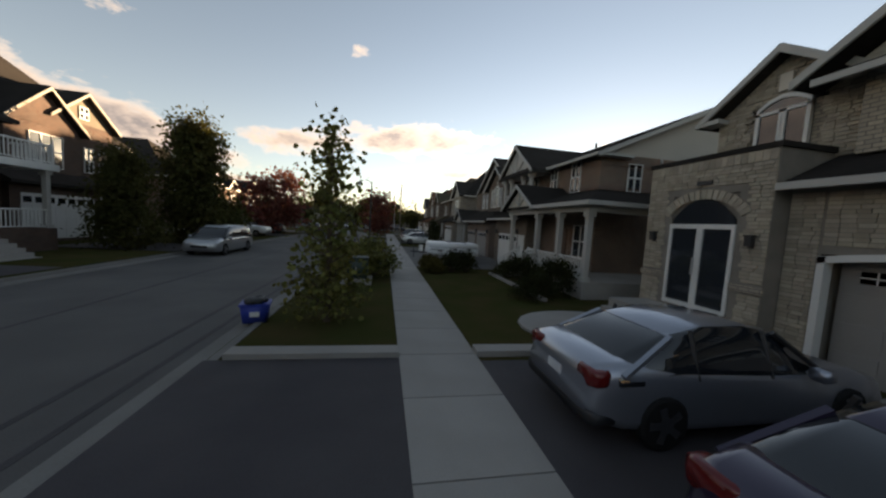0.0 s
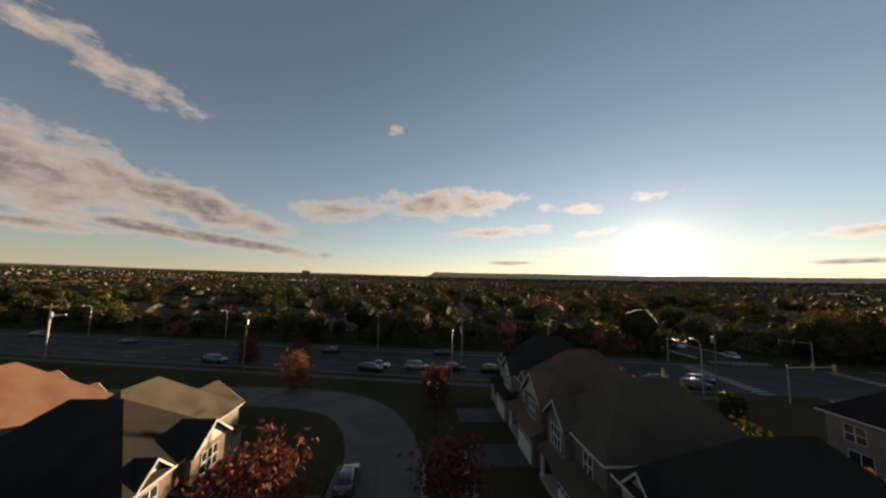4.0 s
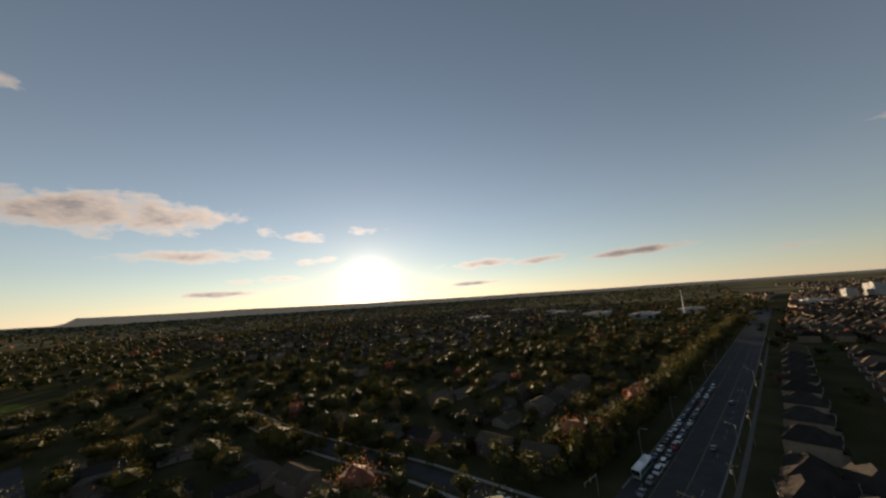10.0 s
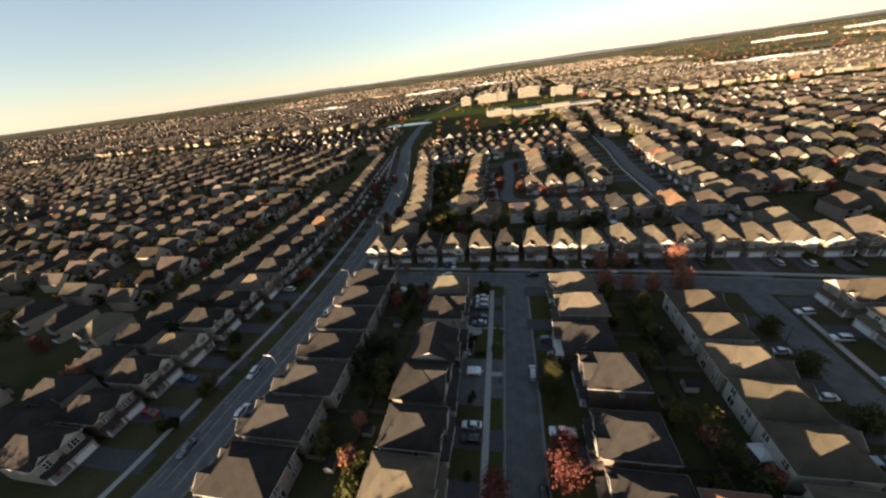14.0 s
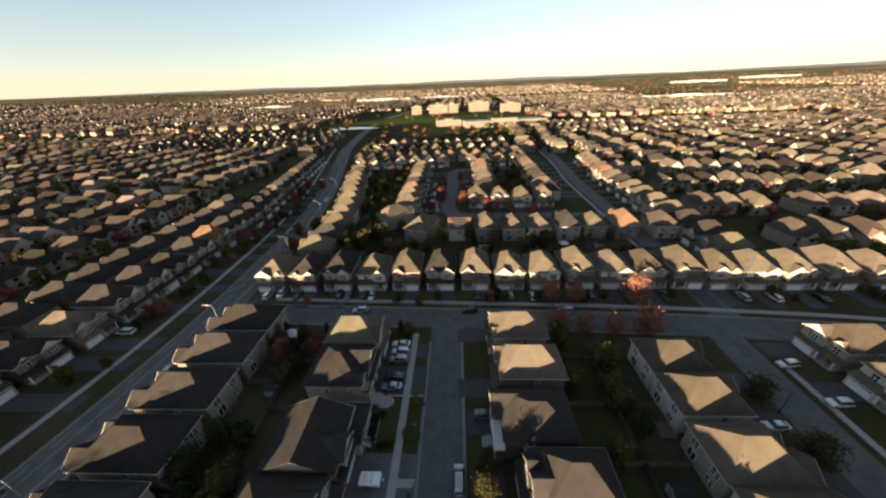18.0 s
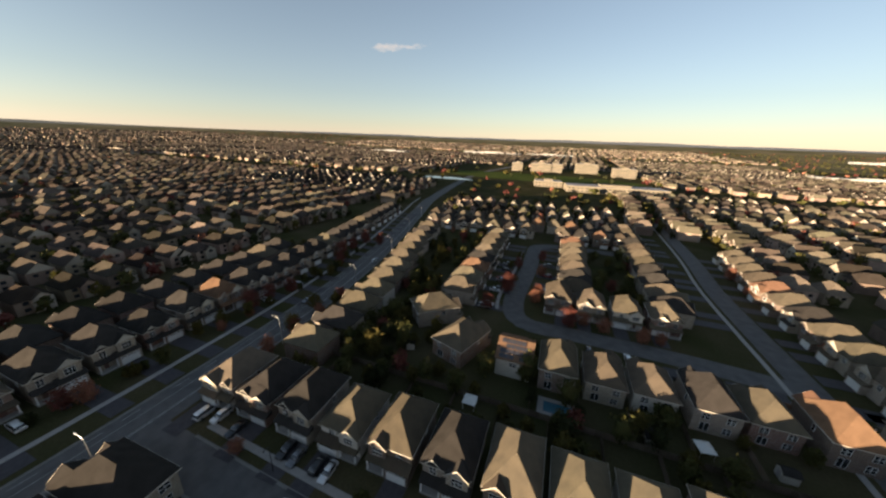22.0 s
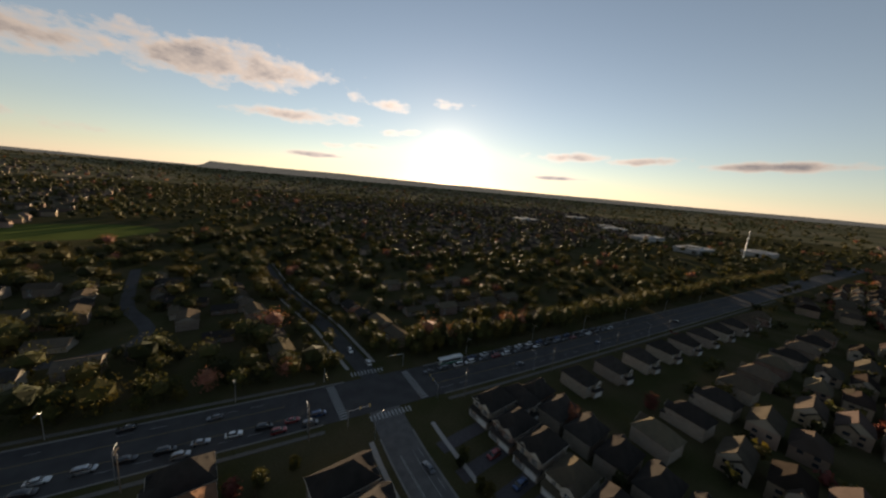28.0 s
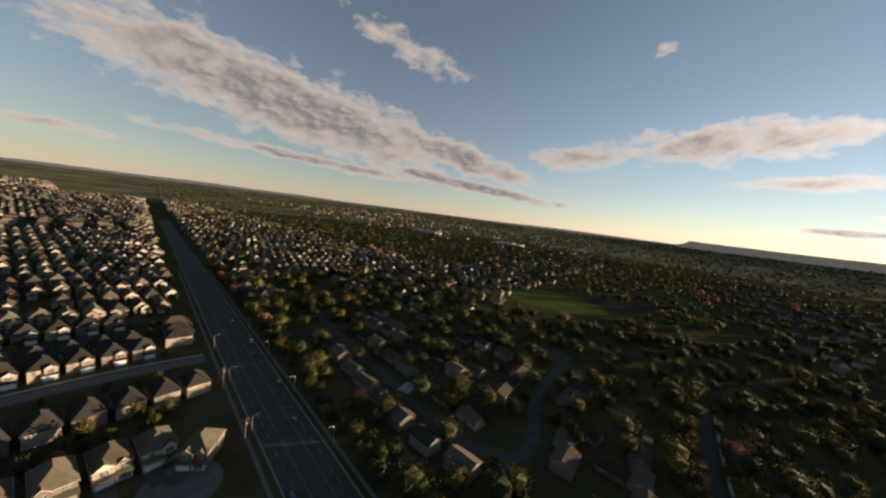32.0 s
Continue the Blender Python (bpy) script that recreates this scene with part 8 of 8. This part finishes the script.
def far_houses():
    """Blocks of plain houses out to the hills: each with walls, a roof, a gabled bay, a garage door and windows."""
    rn = np.random.RandomState(5)
    spots = []

    def block(xa, xb, ya, yb, lean, keep=0.95, period=60.0, pitch=11.4, turned=0.3, along=None):
        """Cells of back-to-back rows; the rows run along y, or along x in the turned cells."""
        nx, ny = max(1, round((xb - xa) / 122)), max(1, round((yb - ya) / 150))
        for i in range(nx):
            for j in range(ny):
                x0, y0 = xa + (xb - xa) * i / nx, ya + (yb - ya) * j / ny
                w, h = (xb - xa) / nx, (yb - ya) / ny
                flip = rn.rand() < turned
                across, run = (h, w) if flip else (w, h)
                bend, shift = rn.uniform(-7, 7), rn.uniform(0, 6)
                lines = max(1, round(across / period))
                for k in range(lines):
                    for off, s in ((14, -1), (43, 1)):
                        v = 7 + shift
                        while v < run - 6:
                            u = (k * period + off) * across / (lines * period) + bend * math.sin(v / 38 + j)
                            if rn.rand() < keep:
                                px, py = (v, u) if flip else (u, v)
                                x = x0 + px + lean * (y0 + py - ya)
                                spots.append((x, y0 + py, flip, s, rn.uniform(8.0, 9.4), rn.uniform(10.5, 14), rn.uniform(4.8, 6.2)))
                            v += pitch * rn.uniform(0.97, 1.06)

    block(140, 1000, -430, 30, 0.02)
    block(230, 1500, -1500, -520, 0.02, 0.8)
    block(1000, 1900, -500, -60, 0.02, 0.7)
    block(-620, -118, -460, -20, 0.05)
    block(-118, -62, -440, -236, 0.0, turned=0.0)
    block(-640, -240, 34, 230, 0.0, turned=0.0)
    block(-60, 98, -305, -236, 0.0, turned=1.0)
    block(-1500, -660, -1100, 340, 0.05, 0.9)
    block(-650, -180, -1500, -560, 0.03, 0.9)
    block(-150, 300, -1700, -900, 0.02, 0.8)
    block(-2600, -1500, -1900, 200, 0.04, 0.45)
    block(-900, 1600, -3000, -1800, 0.02, 0.3)
    block(1500, 3000, -2000, -300, 0.02, 0.3)
    block(-1800, -330, 120, 560, 0.1, 0.8)
    block(-330, 1500, 290, 1100, 0.1, 0.4, 46.0, 17.0)
    block(-2600, 2600, 1100, 2600, 0.1, 0.12, 60.0, 24.0)
    verts, faces, idx = [], [], []
    for x, y, flip, s, w, d, h in spots:
        # keep off the roads and the houses that stand nearer
        side = y - (109 - (x - 82) * (0.157 if x > 82 else 0.177))
        if abs(side) < 25 or (100 < x < 440 and -74 < side < 0) or (-220 < x < 200 and 0 < side < 170) or (x < 160 and -234 < y and x > -115) or min(math.hypot(x - p.x, y - p.y) for p in ROAD_B) < 24 or not clear(x, y, 11.5):
            continue
        z = rise(x, y)
        a, c = d / 2, w / 2

        def add(points, fs, m):
            b = len(verts)
            # local: p along the depth towards the street (side s), q along the street
            verts.extend([(x + q, y + s * p, z + r) if flip else (x + s * p, y + q, z + r) for p, q, r in points])
            mirror = (s < 0) != flip
            faces.extend([tuple(b + k for k in (f[::-1] if mirror else f)) for f in fs])
            idx.extend([m] * len(fs))

        add([(-a, -c, 0), (a, -c, 0), (a, c, 0), (-a, c, 0), (-a, -c, h), (a, -c, h), (a, c, h), (-a, c, h)], ((0, 1, 5, 4), (1, 2, 6, 5), (2, 3, 7, 6), (3, 0, 4, 7)), 0)
        o, rh = 0.45, w * rn.uniform(0.42, 0.52)
        if rn.rand() < 0.35:
            add([(-a, -c, h), (-a, c, h), (-a, 0, h + rh * 0.94), (a, -c, h), (a, c, h), (a, 0, h + rh * 0.94)], ((0, 2, 1), (3, 4, 5)), 2)
            ex, fs = -o, ((0, 1, 5, 4), (2, 3, 4, 5))
        else:
            ex, fs = c * 0.75, ((0, 1, 5, 4), (1, 2, 5), (2, 3, 4, 5), (3, 0, 4))
        tiles = 5 if x > 60 and rn.rand() < 0.85 or rn.rand() < 0.3 else 1
        add([(-a - o, -c - o, h), (a + o, -c - o, h), (a + o, c + o, h), (-a - o, c + o, h), (-a + ex, 0, h + rh), (a - ex, 0, h + rh)], fs, tiles)
        # the bay over the garage towards the street
        e, g0 = a + 1.3, c * 0.42 * (1 if rn.rand() < 0.5 else -1)
        add([(e, g0 - 2.5, 0), (e, g0 + 2.5, 0), (e, g0 + 2.5, h), (e, g0 - 2.5, h), (e, g0, h + 2.0), (1.5, g0 - 2.5, 0), (1.5, g0 + 2.5, 0), (1.5, g0 + 2.5, h), (1.5, g0 - 2.5, h)], ((0, 1, 2, 4, 3), (5, 0, 3, 8), (1, 6, 7, 2)), 2 if rn.rand() < (0.42 if x < 60 else 0.3) else 0)
        add([(e + 0.4, g0 - 2.9, h - 0.1), (e + 0.4, g0, h + 2.2), (e + 0.4, g0 + 2.9, h - 0.1), (1.2, g0 - 2.9, h - 0.1), (1.2, g0, h + 2.2), (1.2, g0 + 2.9, h - 0.1)], ((0, 1, 4, 3), (1, 2, 5, 4)), tiles)
        if math.hypot(x, y) < 480:
            f = e + 0.04
            add([(f, g0 - 1.8, 0.1), (f, g0 + 1.8, 0.1), (f, g0 + 1.8, 2.2), (f, g0 - 1.8, 2.2)], ((0, 1, 2, 3),), 2)
            add([(f, g0 - 0.9, 3.3), (f, g0 + 0.9, 3.3), (f, g0 + 0.9, 4.7), (f, g0 - 0.9, 4.7)], ((0, 1, 2, 3),), 4)
            k = -g0
            for face, sgn in ((a + 0.04, 1), (-a - 0.04, -1)):
                for q, r in ((k, 3.3), (k, 0.9), (g0, 3.2)):
                    if sgn > 0 and q == g0:
                        continue
                    pts = [(face, q - 0.75, r), (face, q + 0.75, r), (face, q + 0.75, r + 1.3), (face, q - 0.75, r + 1.3)]
                    add(pts if sgn > 0 else pts[::-1], ((0, 1, 2, 3),), 4)
        for k in range(2 if math.hypot(x, y) < 520 else 1 if math.hypot(x, y) < 900 else 0):
            if rn.rand() > 0.85:
                continue
            p, q = (a + rn.uniform(3.5, 6.5), rn.uniform(-4, 4)) if k == 0 else (-a - rn.uniform(2.5, 7), rn.uniform(-5, 5))
            far_yards.append((x + q, y + s * p) if flip else (x + s * p, y + q))
    ob = from_arrays("distant_houses", verts, faces, [WALL_FAR, ROOF_FAR, GABLE_FAR, WHITE, PANE, ROOF_FAR_DARK], idx)
    tagged(ob, "rows of brick houses with brown roofs in the distance", "houses", kind="stuff")


far_houses()


g = (1 + 5 ** 0.5) / 2
ICO = [tuple(v / 1.902 for v in p) for p in ((-1, g, 0), (1, g, 0), (-1, -g, 0), (1, -g, 0), (0, -1, g), (0, 1, g), (0, -1, -g), (0, 1, -g), (g, 0, -1), (g, 0, 1), (-g, 0, -1), (-g, 0, 1))]
CORE = [(0, 11, 5), (0, 5, 1), (0, 1, 7), (0, 7, 10), (0, 10, 11), (1, 5, 9), (5, 11, 4), (11, 10, 2), (10, 7, 6), (7, 1, 8), (3, 9, 4), (3, 4, 2), (3, 2, 6), (3, 6, 8), (3, 8, 9), (4, 9, 5), (2, 4, 11), (6, 2, 10), (8, 6, 7), (9, 8, 1)]


def crowns(name, spots, colour, per, size, label):
    """Many tree crowns as clouds of leaf clumps on short trunks. spots: x, y, radius, height."""
    rn = np.random.RandomState(len(spots) + per)
    V = []
    core = np.array([ICO[i] for f in CORE for i in f])
    for x, y, r, h in spots:
        z = rise(x, y)
        n = per
        u = rn.normal(size=(n, 3))
        u /= np.linalg.norm(u, axis=1)[:, None]
        rad = rn.uniform(0.6, 1.04, n) ** 0.7
        lob = 1 + 0.28 * np.sin(u[:, 0] * 4 + x) * np.cos(u[:, 1] * 5 + y) + 0.2 * np.sin(u[:, 2] * 6 + x + y)
        c = u * (rad * lob)[:, None] * np.array([r, r, h * 0.42]) + np.array([x, y, z + h * 0.58])
        s = size * rn.uniform(0.6, 1.4, n)[:, None]
        e1 = rn.normal(size=(n, 3))
        e1 /= np.linalg.norm(e1, axis=1)[:, None]
        e2 = np.cross(e1, rn.normal(size=(n, 3)))
        e2 /= np.linalg.norm(e2, axis=1)[:, None]
        V.append(np.stack([c + e1 * s, c - e1 * s * 0.5 + e2 * s * 0.9, c - e1 * s * 0.6 - e2 * s * 0.8], 1).reshape(-1, 3))
        V.append(core * (0.74 + 0.16 * np.sin(core[:, :1] * 5 + x) * np.cos(core[:, 1:2] * 4 + y)) * np.array([r, r, h * 0.40]) + np.array([x, y, z + h * 0.58]))
        t = r * 0.07 + 0.05
        V.append(np.array([(x - t, y, z), (x + t, y, z), (x, y, z + h * 0.6), (x, y - t, z), (x, y + t, z), (x, y, z + h * 0.6)]))
    V = np.concatenate(V)
    me = bpy.data.meshes.new(name)
    n = len(V) // 3
    me.vertices.add(len(V))
    me.vertices.foreach_set("co", V.ravel())
    me.loops.add(len(V))
    me.loops.foreach_set("vertex_index", np.arange(len(V)))
    me.polygons.add(n)
    me.polygons.foreach_set("loop_start", np.arange(0, len(V), 3))
    me.polygons.foreach_set("loop_total", np.full(n, 3))
    me.materials.append(LEAF[colour])
    me.update()
    me.validate()
    return tagged(new(name, me), label, "trees", kind="stuff")


def north_side(x, y):
    return y > 122 - (x - 82) * (0.157 if x > 82 else 0.177) + 6


tr = random.Random(11)
woods = {}


def near_road(x, y, gap):
    return any(math.hypot(p.x - x, p.y - y) < (gap if p.y < 172 else gap * 0.62) for p in ROAD_N + ROAD_Q)


for ring, count, rmax in ((0, 1350, 410), (1, 4700, 1300), (2, 5800, 3900)):
    made = 0
    while made < count:
        x, y = tr.uniform(-rmax * 1.3, rmax * 1.2), tr.uniform(-60, rmax * 1.2)
        r = math.hypot(x - 40, y - 120)
        if not north_side(x, y) or r > rmax or (ring and r < (0, 400, 1250)[ring]):
            continue
        if ring == 0 and (near_road(x, y, 7.8) or not clear(x, y)):
            continue
        if -185 < x < 5 and 430 < y < 600:
            continue
        c = tr.choices(("green", "dark", "gold", "orange"), (6, 3.5, 3.0, 0.35))[0]
        s = tr.choice((0.55, 0.75, 0.9, 1.05, 1.35)) * tr.uniform(0.9, 1.1)
        woods.setdefault((ring, c), []).append((x, y, (4.9, 5.2, 8.0)[ring] * s, (9.0, 9.5, 10)[ring] * s * tr.uniform(0.85, 1.15)))
        made += 1
# trees and scrub along the north verge of the arterial
for x in [*range(-420, 100, 5), *range(100, 640, 3)]:
    if 66 < x < 101:
        continue
    p, a, nrm = art_at(x)
    q = p + nrm * (17.5 + tr.uniform(0, 9)) + Vector((tr.uniform(-2, 2), 0, 0))
    s = tr.uniform(0.55, 1.1) if x < 104 else tr.uniform(0.8, 1.12)
    if not clear(q.x, q.y, 5.5):
        continue
    woods.setdefault((0, tr.choices(("green", "dark", "gold", "orange"), (5, 3, 3, 0.6))[0]), []).append((q.x, q.y, 3.8 * s, (9.0 if x < 104 else 13.5) * s))
# extra trees, added to keep low sun streaks off the crossing
for x, y, r, h in ((70, 137, 3.2, 8), (74, 134, 2.8, 7), (66.5, 132, 3.2, 8), (77, 151, 3.4, 9), (93.5, 147, 4.4, 10), (97, 139, 3.8, 9), (100, 152, 4.2, 10), (101, 131, 3.5, 8)):
    woods.setdefault((0, "green"), []).append((x, y, r, h))
# golden street trees beside the north street
for i in range(22):
    p = ROAD_N[min(len(ROAD_N) - 1, 9 + i)]
    woods.setdefault((0, "gold"), []).append((p.x + (-6.0 if i % 3 else 5.8) + tr.uniform(-0.6, 0.6), p.y + tr.uniform(-2, 2), tr.uniform(2.3, 3.4), tr.uniform(6.5, 9.0)))
# a dense row added to block sun patches on the collector road
for x in range(106, 186, 6):
    p, a, nrm = art_at(x)
    q = p + nrm * 18.5
    woods.setdefault((0, tr.choice(("green", "gold", "dark"))), []).append((q.x, q.y, 3.0, tr.uniform(8.5, 10.5)))
def in_house(x, y, r):
    """Whether a crown of radius r at x, y would reach into a house."""
    for hx, hy, a in footprints:
        if abs(x - hx) < 24 and abs(y - hy) < 24:
            u, v = (x - hx) * math.cos(a) + (y - hy) * math.sin(a), (y - hy) * math.cos(a) - (x - hx) * math.sin(a)
            if abs(u) < 5.3 + r * 0.7 and -2.2 - r * 0.6 < v < 14.6 + r * 0.7:
                return True
    return any(math.hypot(p.x - x, p.y - y) < 6.2 + r for line in (ROAD_A, ROAD_B, ROAD_D, ROAD_S, ROAD_T, ROAD_V, ROAD_W) for p in line)


for x0, x1, y0, y1, n, big in ((-112, 60, -41, -29, 60, 1.0), (-72, 52, -62, -42, 46, 1.1), (31, 48, 8, 95, 34, 0.9), (-47, -25, 12, 82, 34, 1.0), (113, 131, -120, 80, 36, 1.0), (18, 58, -190, -78, 70, 1.1), (-62, -26, -186, -94, 44, 1.0),
                               (84, 93, -150, 72, 30, 0.7), (-132, 62, -9, -6.2, 24, 0.55), (-134, -102, 18, 118, 34, 1.1), (-176, -142, 28, 128, 26, 0.8), (-240, -186, 36, 130, 34, 1.0), (-60, 60, 5, 9, 14, 0.6), (64, 68, -180, 70, 22, 0.8)):
    for _ in range(n):
        x, y, s = tr.uniform(x0, x1), tr.uniform(y0, y1), tr.uniform(0.55, 1.25) * big
        if not in_house(x, y, 1.9 * s) and not (2 < x < 10 and 8 < y < 60):
            c = tr.choices(("green", "dark", "gold", "orange", "red"), (5, 2.2, 3.0, 0.7, 0.9))[0]
            woods.setdefault((0, c), []).append((x, y, 2.0 * s, 6.6 * s))
for x, y, k in garden_trees:
    woods.setdefault((0, "green"), []).append((x, y, 2.7 * k, 6.6 * k))
for x, y in far_yards:
    s = tr.uniform(0.55, 1.15)
    woods.setdefault((1, tr.choices(("green", "dark", "gold", "orange", "red"), (5, 3, 2, 0.8, 1.2))[0]), []).append((x, y, 2.7 * s, 7.4 * s))
# sparse trees between the houses of the estates
for ring, count, box_ in ((1, 900, (-620, 1000, -460, 60)), (2, 5200, (-2600, 3000, -3200, -430))):
    for _ in range(count):
        x, y = tr.uniform(*box_[:2]), tr.uniform(*box_[2:])
        if math.hypot(x, y + 60) < 215 or min(math.hypot(x - p.x, y - p.y) for p in ROAD_B[::3]) < 20:
            continue
        c = tr.choices(("green", "dark", "gold", "orange", "red"), (5, 3, 2, 1, 1.3))[0]
        s = tr.uniform(0.5, 1.0)
        woods.setdefault((ring, c), []).append((x, y, 3.4 * s * (1 + ring * 0.3), 7.0 * s))
for (ring, c), spots in woods.items():
    crowns("distant_trees" if ring else "suburb_trees", spots, c, (330, 30, 7)[ring], (0.37, 1.1, 3.4)[ring], {"green": "green", "dark": "dark green", "gold": "yellowing", "orange": "orange autumn", "red": "red autumn"}[c] + " trees among distant houses")
